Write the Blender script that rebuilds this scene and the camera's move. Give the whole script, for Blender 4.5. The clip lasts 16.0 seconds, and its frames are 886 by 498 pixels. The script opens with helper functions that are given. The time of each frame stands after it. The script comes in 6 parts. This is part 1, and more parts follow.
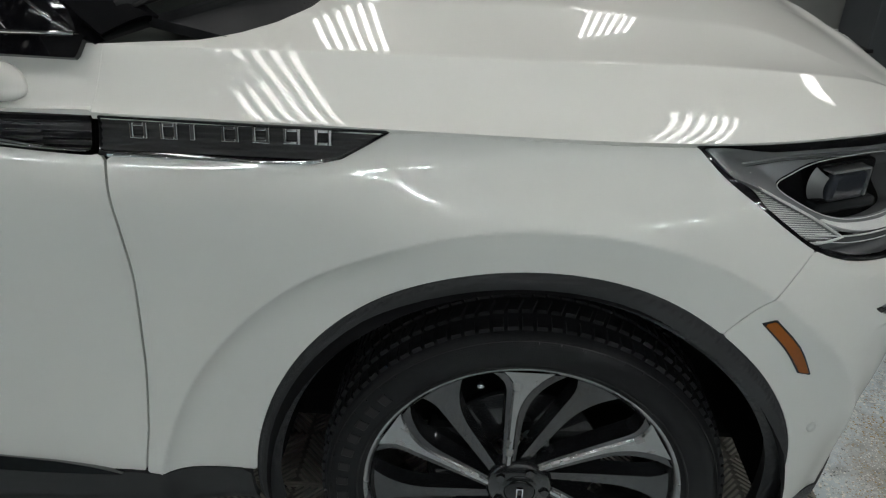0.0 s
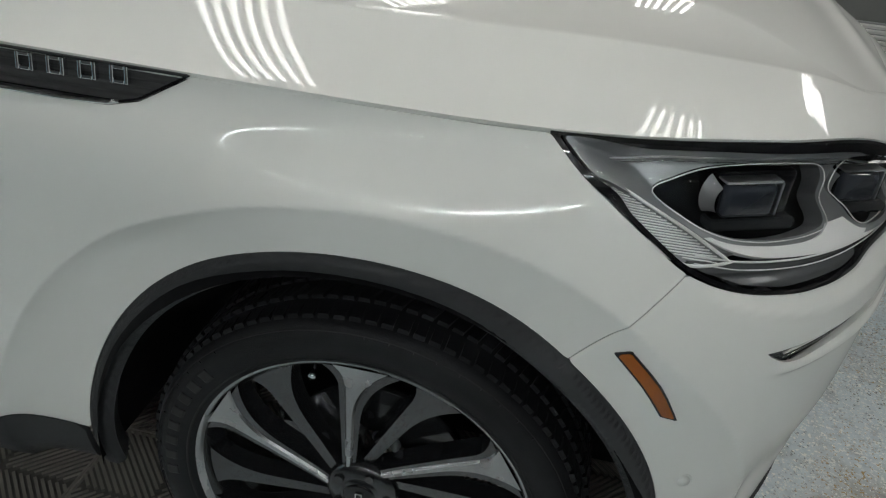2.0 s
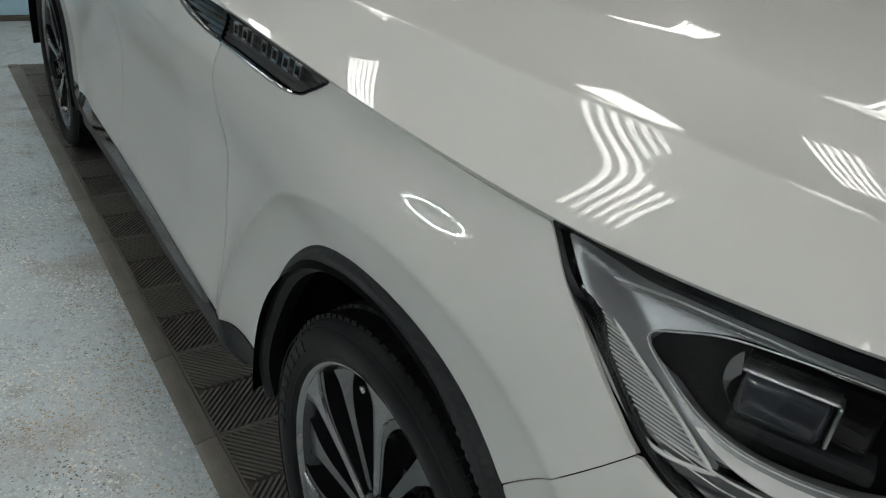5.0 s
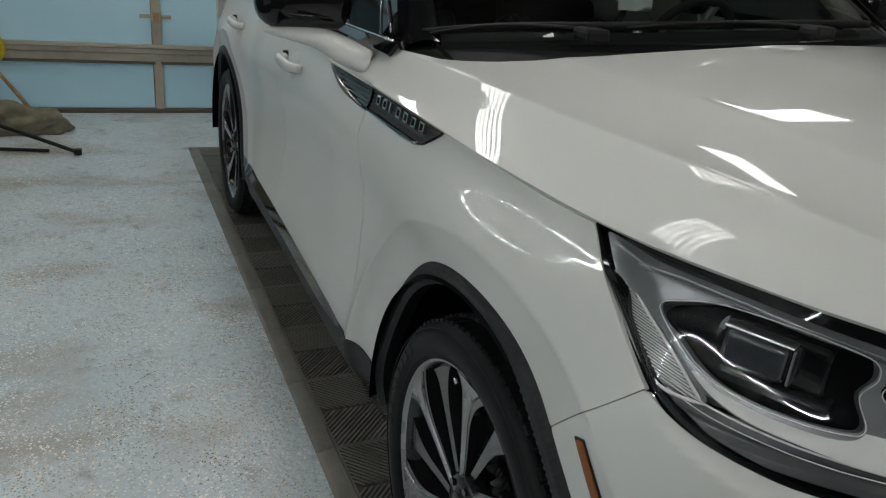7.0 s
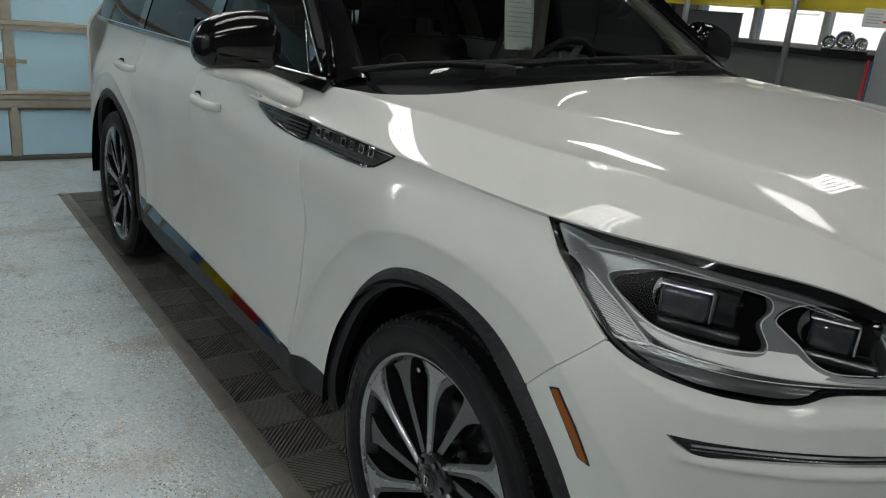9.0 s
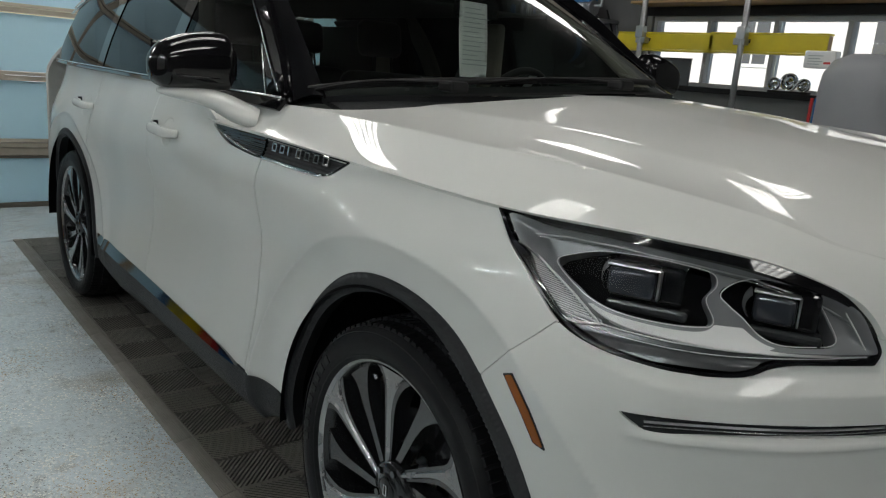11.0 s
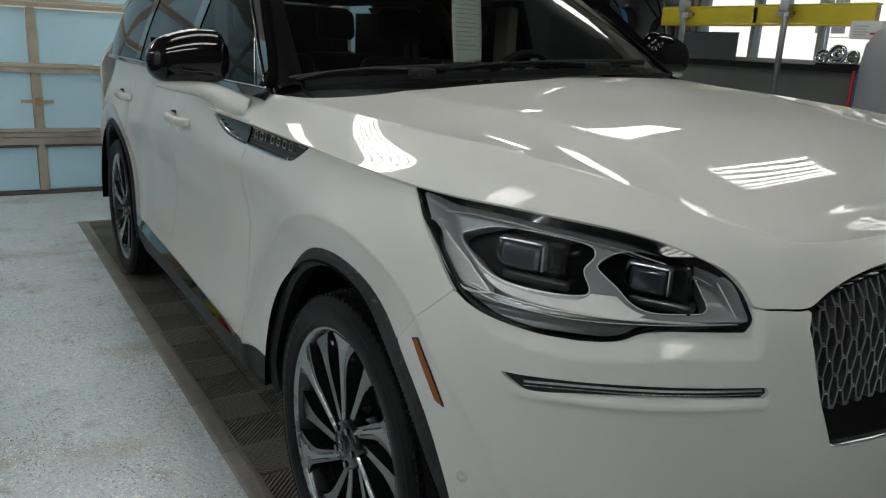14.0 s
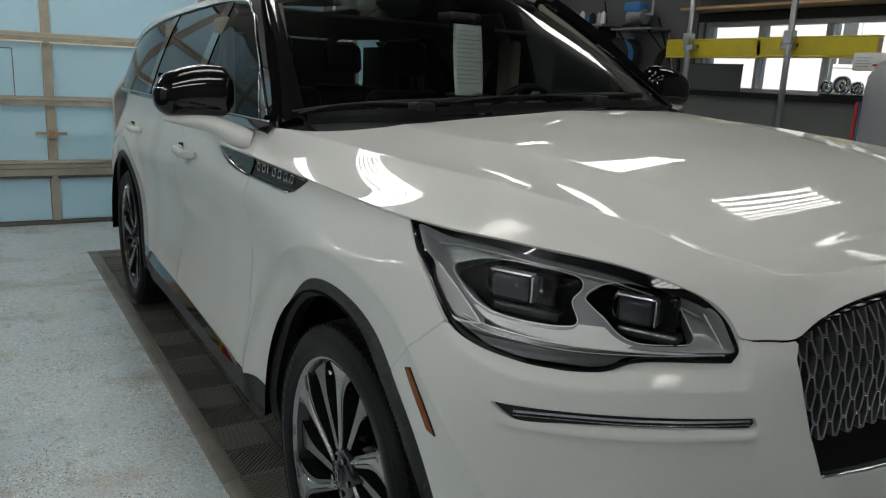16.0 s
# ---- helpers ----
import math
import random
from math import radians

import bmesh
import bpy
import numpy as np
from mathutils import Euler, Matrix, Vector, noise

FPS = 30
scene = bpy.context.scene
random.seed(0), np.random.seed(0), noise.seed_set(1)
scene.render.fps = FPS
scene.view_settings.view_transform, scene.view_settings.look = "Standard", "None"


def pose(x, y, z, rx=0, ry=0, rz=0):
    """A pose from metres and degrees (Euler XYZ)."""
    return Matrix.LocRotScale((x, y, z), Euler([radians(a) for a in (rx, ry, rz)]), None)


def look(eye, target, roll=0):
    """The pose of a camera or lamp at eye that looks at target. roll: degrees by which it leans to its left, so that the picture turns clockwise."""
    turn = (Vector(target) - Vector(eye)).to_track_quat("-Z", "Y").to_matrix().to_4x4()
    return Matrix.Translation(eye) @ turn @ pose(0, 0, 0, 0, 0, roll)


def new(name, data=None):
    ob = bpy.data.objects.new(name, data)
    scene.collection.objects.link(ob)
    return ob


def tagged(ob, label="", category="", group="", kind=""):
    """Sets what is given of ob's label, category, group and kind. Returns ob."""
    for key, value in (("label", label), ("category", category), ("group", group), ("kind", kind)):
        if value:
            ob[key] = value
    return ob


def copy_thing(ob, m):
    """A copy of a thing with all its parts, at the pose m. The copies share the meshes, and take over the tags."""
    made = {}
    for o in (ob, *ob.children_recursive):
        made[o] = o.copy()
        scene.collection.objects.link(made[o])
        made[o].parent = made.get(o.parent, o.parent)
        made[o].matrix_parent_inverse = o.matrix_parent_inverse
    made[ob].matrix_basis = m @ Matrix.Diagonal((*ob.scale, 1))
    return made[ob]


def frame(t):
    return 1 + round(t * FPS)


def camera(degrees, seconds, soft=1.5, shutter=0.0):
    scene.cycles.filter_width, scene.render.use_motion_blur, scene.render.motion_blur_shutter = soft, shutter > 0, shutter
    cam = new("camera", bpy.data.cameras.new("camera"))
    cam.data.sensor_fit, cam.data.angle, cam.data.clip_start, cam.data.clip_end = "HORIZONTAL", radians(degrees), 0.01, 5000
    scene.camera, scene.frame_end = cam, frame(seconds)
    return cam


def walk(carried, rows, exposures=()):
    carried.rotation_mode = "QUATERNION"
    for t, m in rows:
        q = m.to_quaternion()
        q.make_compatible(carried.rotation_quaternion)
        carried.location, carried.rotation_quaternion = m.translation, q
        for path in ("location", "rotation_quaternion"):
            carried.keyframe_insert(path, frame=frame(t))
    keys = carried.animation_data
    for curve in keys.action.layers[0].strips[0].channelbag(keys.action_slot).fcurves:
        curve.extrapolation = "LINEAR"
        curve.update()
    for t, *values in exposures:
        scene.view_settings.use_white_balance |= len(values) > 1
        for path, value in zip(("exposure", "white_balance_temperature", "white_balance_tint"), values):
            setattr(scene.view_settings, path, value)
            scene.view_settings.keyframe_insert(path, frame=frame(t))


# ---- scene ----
cam = camera(61.5, 16.0, soft=1.2)
PATH = [
    (0, (-0.117, -2.046, 1.516), (-0.194, -0.282, 0.575), 1.6),
    (0.5, (-0.055, -1.95, 1.481), (-0.063, -0.198, 0.516), 3.3),
    (1, (0.045, -1.864, 1.485), (0.021, -0.132, 0.486), 4.5),
    (1.5, (0.135, -1.827, 1.476), (-0.02, -0.114, 0.456), 4.8),
    (2, (0.267, -1.837, 1.472), (-0.034, -0.147, 0.446), 5.0),
    (2.5, (0.356, -1.753, 1.459), (-0.13, -0.111, 0.427), 4.9),
    (3, (0.36, -1.594, 1.448), (-0.253, -0.015, 0.384), 6.5),
    (3.5, (0.411, -1.485, 1.431), (-0.386, -0.017, 0.33), 7.1),
    (4, (0.515, -1.463, 1.445), (-0.564, -0.167, 0.37), 5.3),
    (6.5, (1.056, -1.466, 1.48), (-0.573, -0.591, 0.717), 8.3),
    (7, (1.095, -1.576, 1.475), (-0.584, -0.778, 0.735), 5.4),
    (7.5, (1.124, -1.698, 1.492), (-0.517, -0.815, 0.767), 3.7),
    (8, (1.154, -1.78, 1.488), (-0.438, -0.79, 0.79), 4.5),
    (8.5, (1.183, -1.853, 1.478), (-0.368, -0.78, 0.813), 5.2),
    (9, (1.205, -1.889, 1.474), (-0.317, -0.746, 0.86), 5.3),
    (11.5, (1.28, -1.879, 1.35), (-0.232, -0.651, 0.896), 4.8),
    (12, (1.304, -1.859, 1.354), (-0.21, -0.651, 0.854), 4.7),
    (12.5, (1.357, -1.799, 1.37), (-0.17, -0.624, 0.833), 4.3),
    (13, (1.456, -1.744, 1.387), (-0.099, -0.613, 0.838), 3.7),
    (13.5, (1.53, -1.728, 1.402), (-0.058, -0.639, 0.861), 3.3),
    (14, (1.556, -1.706, 1.406), (-0.06, -0.651, 0.881), 3.1),
    (14.5, (1.567, -1.694, 1.41), (-0.067, -0.658, 0.903), 3.0),
    (15, (1.581, -1.685, 1.411), (-0.06, -0.654, 0.919), 3.0),
    (15.5, (1.593, -1.686, 1.415), (-0.053, -0.654, 0.943), 2.9),
    (16, (1.597, -1.688, 1.418), (-0.053, -0.651, 0.968), 2.9),
]
walk(cam, [(t, look(eye, target, roll)) for t, eye, target, roll in PATH], ((0, 0.50), (2, 0.46), (4, 0.26), (6.5, 0.08), (7, 0.12), (8.5, 0.28), (12, 0.31), (14, 0.27), (16, 0.22)))

# ---------------------------------------------------------------- world and light
world = bpy.data.worlds.new("world")
scene.world = world
world.use_nodes = True
sky = world.node_tree.nodes.new("ShaderNodeTexSky")
sky.sky_type, sky.sun_disc, sky.sun_elevation, sky.sun_rotation = "NISHITA", False, radians(27), radians(194)
world.node_tree.links.new(sky.outputs[0], world.node_tree.nodes["Background"].inputs[0])
world.node_tree.nodes["Background"].inputs[1].default_value = 0.11
sun = new("sun", bpy.data.lights.new("sun", "SUN"))
sun.data.energy, sun.data.angle, sun.data.color = 3.4, radians(12), (1.0, 0.96, 0.9)
sun.matrix_world = look((4, -10, 12), (-2, 14, 0))
TUBE_POWER = 10.0


# ---------------------------------------------------------------- materials
def material(name, colour, rough=0.5, metal=0.0, coat=0.0, spot=None, spot_scale=6.0, spot_mix=0.3, bump=0.0, bump_scale=200.0,
             rough_var=0.0, emit=0.0, glass=0.0, spread=0.0, gloss=0.5):
    m = bpy.data.materials.new(name)
    m.use_nodes = True
    nt = m.node_tree
    b = nt.nodes["Principled BSDF"]
    b.inputs["Base Color"].default_value = (*colour, 1)
    b.inputs["Roughness"].default_value, b.inputs["Metallic"].default_value = rough, metal
    b.inputs["Coat Weight"].default_value, b.inputs["Coat Roughness"].default_value = coat, 0.015
    b.inputs["Transmission Weight"].default_value = glass
    b.inputs["Specular IOR Level"].default_value = gloss
    if emit:
        b.inputs["Emission Color"].default_value = (*colour, 1)
        b.inputs["Emission Strength"].default_value = emit
    co = nt.nodes.new("ShaderNodeTexCoord")
    if spot:
        n = nt.nodes.new("ShaderNodeTexNoise")
        n.inputs["Scale"].default_value, n.inputs["Detail"].default_value = spot_scale, 8
        n.inputs["Roughness"].default_value = 0.62
        nt.links.new(co.outputs["Object"], n.inputs["Vector"])
        ramp = nt.nodes.new("ShaderNodeValToRGB")
        ramp.color_ramp.elements[0].position, ramp.color_ramp.elements[1].position = 0.35, 0.7
        nt.links.new(n.outputs["Fac"], ramp.inputs["Fac"])
        mul = nt.nodes.new("ShaderNodeMath")
        mul.operation = "MULTIPLY"
        mul.inputs[1].default_value = spot_mix
        nt.links.new(ramp.outputs["Color"], mul.inputs[0])
        mix = nt.nodes.new("ShaderNodeMix")
        mix.data_type = "RGBA"
        mix.inputs["A"].default_value, mix.inputs["B"].default_value = (*colour, 1), (*spot, 1)
        nt.links.new(mul.outputs[0], mix.inputs["Factor"])
        last = mix.outputs["Result"]
        if spread:
            inf = nt.nodes.new("ShaderNodeObjectInfo")
            hsv = nt.nodes.new("ShaderNodeHueSaturation")
            mr = nt.nodes.new("ShaderNodeMapRange")
            mr.inputs["To Min"].default_value, mr.inputs["To Max"].default_value = 1 - spread, 1 + spread
            nt.links.new(inf.outputs["Random"], mr.inputs["Value"])
            nt.links.new(mr.outputs["Result"], hsv.inputs["Value"])
            nt.links.new(last, hsv.inputs["Color"])
            last = hsv.outputs["Color"]
        nt.links.new(last, b.inputs["Base Color"])
    if rough_var:
        n = nt.nodes.new("ShaderNodeTexNoise")
        n.inputs["Scale"].default_value, n.inputs["Detail"].default_value = 9.0, 6
        nt.links.new(co.outputs["Object"], n.inputs["Vector"])
        mr = nt.nodes.new("ShaderNodeMapRange")
        mr.inputs["To Min"].default_value, mr.inputs["To Max"].default_value = max(0, rough - rough_var), min(1, rough + rough_var)
        nt.links.new(n.outputs["Fac"], mr.inputs["Value"])
        nt.links.new(mr.outputs["Result"], b.inputs["Roughness"])
    if bump:
        n = nt.nodes.new("ShaderNodeTexNoise")
        n.inputs["Scale"].default_value, n.inputs["Detail"].default_value = bump_scale, 4
        nt.links.new(co.outputs["Object"], n.inputs["Vector"])
        bp = nt.nodes.new("ShaderNodeBump")
        bp.inputs["Strength"].default_value, bp.inputs["Distance"].default_value = bump, 0.004
        nt.links.new(n.outputs["Fac"], bp.inputs["Height"])
        nt.links.new(bp.outputs["Normal"], b.inputs["Normal"])
    return m


def floor_material():
    """Grey epoxy coat with pale, dark and brown flakes, worn and stained."""
    m = material("epoxy_floor", (0.40, 0.45, 0.47), 0.14, rough_var=0.11)
    nt = m.node_tree
    b = nt.nodes["Principled BSDF"]
    co = nt.nodes.new("ShaderNodeTexCoord")

    def noise_ramp(scale, lo, hi, detail=6, at=None):
        n = nt.nodes.new("ShaderNodeTexNoise")
        n.inputs["Scale"].default_value, n.inputs["Detail"].default_value = scale, detail
        nt.links.new(at or co.outputs["Object"], n.inputs["Vector"])
        r = nt.nodes.new("ShaderNodeMapRange")
        r.inputs["From Min"].default_value, r.inputs["From Max"].default_value = lo, hi
        nt.links.new(n.outputs["Fac"], r.inputs["Value"])
        return r.outputs["Result"]

    def flakes(scale, share):
        v = nt.nodes.new("ShaderNodeTexVoronoi")
        v.inputs["Scale"].default_value = scale
        nt.links.new(co.outputs["Object"], v.inputs["Vector"])
        sep = nt.nodes.new("ShaderNodeSeparateColor")
        nt.links.new(v.outputs["Color"], sep.inputs["Color"])
        c = nt.nodes.new("ShaderNodeMath")
        c.operation, c.inputs[1].default_value = "LESS_THAN", share
        nt.links.new(sep.outputs["Red"], c.inputs[0])
        return c.outputs[0]

    def over(below, colour, fac):
        x = nt.nodes.new("ShaderNodeMix")
        x.data_type = "RGBA"
        if isinstance(below, tuple):
            x.inputs["A"].default_value = (*below, 1)
        else:
            nt.links.new(below, x.inputs["A"])
        x.inputs["B"].default_value = (*colour, 1)
        nt.links.new(fac, x.inputs["Factor"])
        return x.outputs["Result"]

    def times(a, k):
        x = nt.nodes.new("ShaderNodeMath")
        x.operation = "MULTIPLY"
        nt.links.new(a, x.inputs[0])
        if isinstance(k, float):
            x.inputs[1].default_value = k
        else:
            nt.links.new(k, x.inputs[1])
        return x.outputs[0]

    streak = nt.nodes.new("ShaderNodeMapping")
    streak.inputs["Scale"].default_value = (2.6, 1.3, 1.0)
    nt.links.new(co.outputs["Object"], streak.inputs["Vector"])
    c = over((0.60, 0.685, 0.725), (0.70, 0.765, 0.79), noise_ramp(1.3, 0.35, 0.7))
    c = over(c, (0.30, 0.35, 0.37), times(noise_ramp(38.0, 0.50, 0.70, 8), 0.35))
    c = over(c, (0.33, 0.25, 0.16), times(noise_ramp(1.0, 0.53, 0.72, 14, streak.outputs["Vector"]), 0.65))
    c = over(c, (0.22, 0.20, 0.175), times(noise_ramp(9.0, 0.58, 0.76, 12), 0.6))
    c = over(c, (0.95, 0.95, 0.90), times(flakes(150.0, 0.13), noise_ramp(3.2, 0.36, 0.60)))
    c = over(c, (0.88, 0.88, 0.84), times(flakes(280.0, 0.08), noise_ramp(1.1, 0.30, 0.6)))
    c = over(c, (0.20, 0.21, 0.21), times(flakes(210.0, 0.06), noise_ramp(4.1, 0.38, 0.62)))
    c = over(c, (0.46, 0.33, 0.17), times(flakes(230.0, 0.09), noise_ramp(2.4, 0.44, 0.62)))
    nt.links.new(c, b.inputs["Base Color"])
    n = nt.nodes.new("ShaderNodeTexNoise")
    n.inputs["Scale"].default_value, n.inputs["Detail"].default_value = 55.0, 6
    nt.links.new(co.outputs["Object"], n.inputs["Vector"])
    v = nt.nodes.new("ShaderNodeTexVoronoi")
    v.inputs["Scale"].default_value = 150.0
    nt.links.new(co.outputs["Object"], v.inputs["Vector"])
    sep = nt.nodes.new("ShaderNodeSeparateColor")
    nt.links.new(v.outputs["Color"], sep.inputs["Color"])
    both = nt.nodes.new("ShaderNodeMath")
    both.operation = "MULTIPLY_ADD"
    both.inputs[1].default_value = 0.22
    nt.links.new(sep.outputs["Green"], both.inputs[0])
    nt.links.new(n.outputs["Fac"], both.inputs[2])
    bp = nt.nodes.new("ShaderNodeBump")
    bp.inputs["Strength"].default_value, bp.inputs["Distance"].default_value = 0.55, 0.005
    nt.links.new(both.outputs[0], bp.inputs["Height"])
    nt.links.new(bp.outputs["Normal"], b.inputs["Normal"])
    return m


def thin_glass(name, tint, ior=1.5):
    """A thin pane: clear or tinted straight through, with the mirror gloss of glass on it."""
    m = bpy.data.materials.new(name)
    m.use_nodes = True
    nt = m.node_tree
    nt.nodes.remove(nt.nodes["Principled BSDF"])
    out = nt.nodes["Material Output"]
    tr, gl = nt.nodes.new("ShaderNodeBsdfTransparent"), nt.nodes.new("ShaderNodeBsdfGlossy")
    fr, mx = nt.nodes.new("ShaderNodeFresnel"), nt.nodes.new("ShaderNodeMixShader")
    tr.inputs["Color"].default_value = (*tint, 1)
    gl.inputs["Roughness"].default_value = 0.0
    fr.inputs["IOR"].default_value = ior
    nt.links.new(fr.outputs[0], mx.inputs[0])
    nt.links.new(tr.outputs[0], mx.inputs[1])
    nt.links.new(gl.outputs[0], mx.inputs[2])
    nt.links.new(mx.outputs[0], out.inputs["Surface"])
    return m


M_PAINT = material("pearl_white_paint", (0.702, 0.708, 0.682), 0.5, coat=0.75, gloss=0.05, spot=(0.672, 0.678, 0.655), spot_scale=2.0, spot_mix=0.25)
M_BLACK = material("gloss_black", (0.005, 0.005, 0.006), 0.04)
M_CLAD = material("grained_black_plastic", (0.024, 0.025, 0.0275), 0.5, spot=(0.031, 0.0325, 0.035), spot_scale=14, spot_mix=0.5, bump=0.3, bump_scale=900, gloss=0.3)
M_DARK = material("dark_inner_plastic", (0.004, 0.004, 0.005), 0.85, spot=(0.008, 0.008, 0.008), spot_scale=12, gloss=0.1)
M_RIBTRIM = material("satin_dark_trim", (0.020, 0.0205, 0.022), 0.42, spot=(0.026, 0.027, 0.028), spot_scale=30, gloss=0.5)
M_CHROME = material("chrome", (0.75, 0.76, 0.77), 0.05, metal=1.0)
M_SATIN = material("satin_silver", (0.74, 0.75, 0.76), 0.28, metal=1.0)
M_LAMPGREY = material("lamp_reflector_grey", (0.31, 0.318, 0.328), 0.34, metal=0.6, spot=(0.25, 0.257, 0.265), spot_scale=9)
M_BLADE = material("lamp_blade_silver", (0.88, 0.88, 0.87), 0.38, metal=0.10)
M_WING = material("lamp_wing_silver", (0.62, 0.63, 0.64), 0.18, metal=0.6)
M_RIM = material("machined_rim", (0.31, 0.31, 0.315), 0.27, metal=1.0, coat=0.5, rough_var=0.06)
M_RIMGREY = material("grey_rim_paint", (0.030, 0.031, 0.034), 0.22, metal=0.5, coat=0.8)
M_GRILLE = material("dark_chrome", (0.30, 0.305, 0.31), 0.36, metal=0.85)
M_RIMDARK = material("dark_rim_paint", (0.016, 0.017, 0.019), 0.25, metal=0.3, coat=0.7)
M_TYRE = material("tyre_rubber", (0.009, 0.0092, 0.0105), 0.48, spot=(0.013, 0.0135, 0.015), spot_scale=25, spot_mix=0.6, bump=0.2, bump_scale=400, gloss=0.16)
M_TYREMARK = material("tyre_lettering", (0.016, 0.016, 0.017), 0.5, gloss=0.25)
M_AMBER = material("amber_plastic", (0.27, 0.075, 0.006), 0.22, coat=0.25, gloss=0.3, spot=(0.32, 0.075, 0.004), spot_scale=60, bump=0.4, bump_scale=300)
M_GLASS = thin_glass("windscreen_glass", (0.66, 0.75, 0.71))
M_PRIVACY = thin_glass("privacy_glass", (0.018, 0.022, 0.024), 1.24)
M_SIDEGLASS = thin_glass("side_window_glass", (0.20, 0.235, 0.225), 1.13)
M_STRIPDARK = material("mirror_strip", (0.24, 0.245, 0.25), 0.05, metal=1.0)
M_LENS = thin_glass("clear_lens", (0.96, 0.97, 0.97), 1.38)
M_SMOKE = material("smoked_guide", (0.15, 0.155, 0.16), 0.20, metal=0.4, spot=(0.10, 0.103, 0.106), spot_scale=18)
M_SLOT = material("smoked_lens", (0.03, 0.032, 0.034), 0.15, spot=(0.02, 0.022, 0.024), spot_scale=40, gloss=0.3)
M_BULB = material("projector_glass", (0.03, 0.035, 0.045), 0.03, coat=1.0)
M_SEAT = material("black_leather", (0.007, 0.007, 0.007), 0.5, spot=(0.012, 0.012, 0.012), spot_scale=30, bump=0.3, bump_scale=220, gloss=0.25)
M_DASH = material("dark_dash_plastic", (0.038, 0.044, 0.041), 0.7, spot=(0.046, 0.052, 0.049), spot_scale=20, bump=0.2, bump_scale=500, gloss=0.2)
M_TRIM = material("beige_cloth_trim", (0.24, 0.22, 0.18), 0.85, spot=(0.20, 0.185, 0.155), spot_scale=40, bump=0.2, bump_scale=600)
M_PAPER = material("white_paper", (0.80, 0.82, 0.80), 0.8, spot=(0.74, 0.76, 0.74), spot_scale=30)
M_INK = material("grey_ink", (0.42, 0.45, 0.44), 0.8)
M_FLOOR = floor_material()
M_MAT = material("grey_mat_plastic", (0.225, 0.211, 0.185), 0.45, spot=(0.28, 0.262, 0.228), spot_scale=9, spot_mix=0.7, bump=0.2, bump_scale=300, spread=0.05, gloss=0.25)
M_MATSHADE = material("mat_slot_shade", (0.105, 0.099, 0.087), 0.7, spot=(0.065, 0.065, 0.059), spot_scale=20)
M_EDGE = material("mat_edging_plastic", (0.24, 0.225, 0.195), 0.5, spot=(0.14, 0.13, 0.11), spot_scale=7, spot_mix=0.7, bump=0.2, bump_scale=300, spread=0.1)
M_BLUE = material("light_blue_foam_board", (0.50, 0.77, 0.91), 0.5, spot=(0.54, 0.79, 0.92), spot_scale=1.5, spot_mix=0.8, bump=0.1, bump_scale=60, spread=0.03)
M_TAN = material("weathered_tan_steel", (0.44, 0.40, 0.33), 0.5, spot=(0.25, 0.22, 0.17), spot_scale=5, spot_mix=0.6)
M_TANLIGHT = material("pale_tan_steel", (0.50, 0.46, 0.38), 0.45, spot=(0.38, 0.34, 0.27), spot_scale=6, spot_mix=0.6)
M_BROWN = material("dark_rail_seal", (0.10, 0.09, 0.075), 0.7, spot=(0.16, 0.14, 0.11), spot_scale=8)
M_RUST = material("rusty_latch_plate", (0.42, 0.26, 0.12), 0.6, spot=(0.25, 0.16, 0.08), spot_scale=40, spot_mix=0.7)
M_WALLBOUNCE = material("pale_bounce_wall", (0.74, 0.755, 0.76), 0.7, spot=(0.66, 0.675, 0.68), spot_scale=3, spot_mix=0.6, bump=0.15, bump_scale=80)
M_WALL = material("grey_painted_wall", (0.22, 0.225, 0.22), 0.7, spot=(0.19, 0.195, 0.19), spot_scale=3, spot_mix=0.6, bump=0.15, bump_scale=80)
M_WALLDARK = material("dark_grey_painted_wall", (0.10, 0.102, 0.104), 0.7, spot=(0.08, 0.08, 0.082), spot_scale=3, spot_mix=0.6, bump=0.15, bump_scale=80)
M_CEIL = material("dark_ceiling", (0.07, 0.07, 0.068), 0.85, spot=(0.05, 0.05, 0.048), spot_scale=2, spot_mix=0.5)
M_STEELPAINT = material("grey_tank_paint", (0.34, 0.35, 0.37), 0.35, spot=(0.28, 0.29, 0.31), spot_scale=4)
M_STEEL = material("galvanised_steel", (0.42, 0.43, 0.44), 0.32, metal=0.9, spot=(0.30, 0.31, 0.32), spot_scale=14, spot_mix=0.5)
M_YELLOW = material("yellow_painted_steel", (0.62, 0.50, 0.015), 0.42, spot=(0.45, 0.36, 0.015), spot_scale=7, spot_mix=0.5)
M_BLACKMAT = material("matt_black", (0.008, 0.008, 0.009), 0.65, spot=(0.014, 0.014, 0.014), spot_scale=12, gloss=0.3)
M_SLATE = material("slate_grey_steel", (0.062, 0.070, 0.078), 0.4, spot=(0.05, 0.055, 0.06), spot_scale=5)
M_WHITE = material("white_enamel", (0.78, 0.78, 0.76), 0.4, spot=(0.66, 0.66, 0.64), spot_scale=6)
M_FRAME = material("grey_window_frame", (0.36, 0.37, 0.37), 0.5, spot=(0.28, 0.29, 0.29), spot_scale=8)
M_BLUEHOSE = material("blue_hose", (0.03, 0.16, 0.40), 0.4, spot=(0.02, 0.10, 0.28), spot_scale=30)
M_RED = material("red_plastic", (0.55, 0.03, 0.03), 0.4, spot=(0.4, 0.02, 0.02), spot_scale=20)
M_WOOD = material("pale_wood", (0.42, 0.28, 0.13), 0.55, spot=(0.30, 0.18, 0.08), spot_scale=18, spot_mix=0.6)
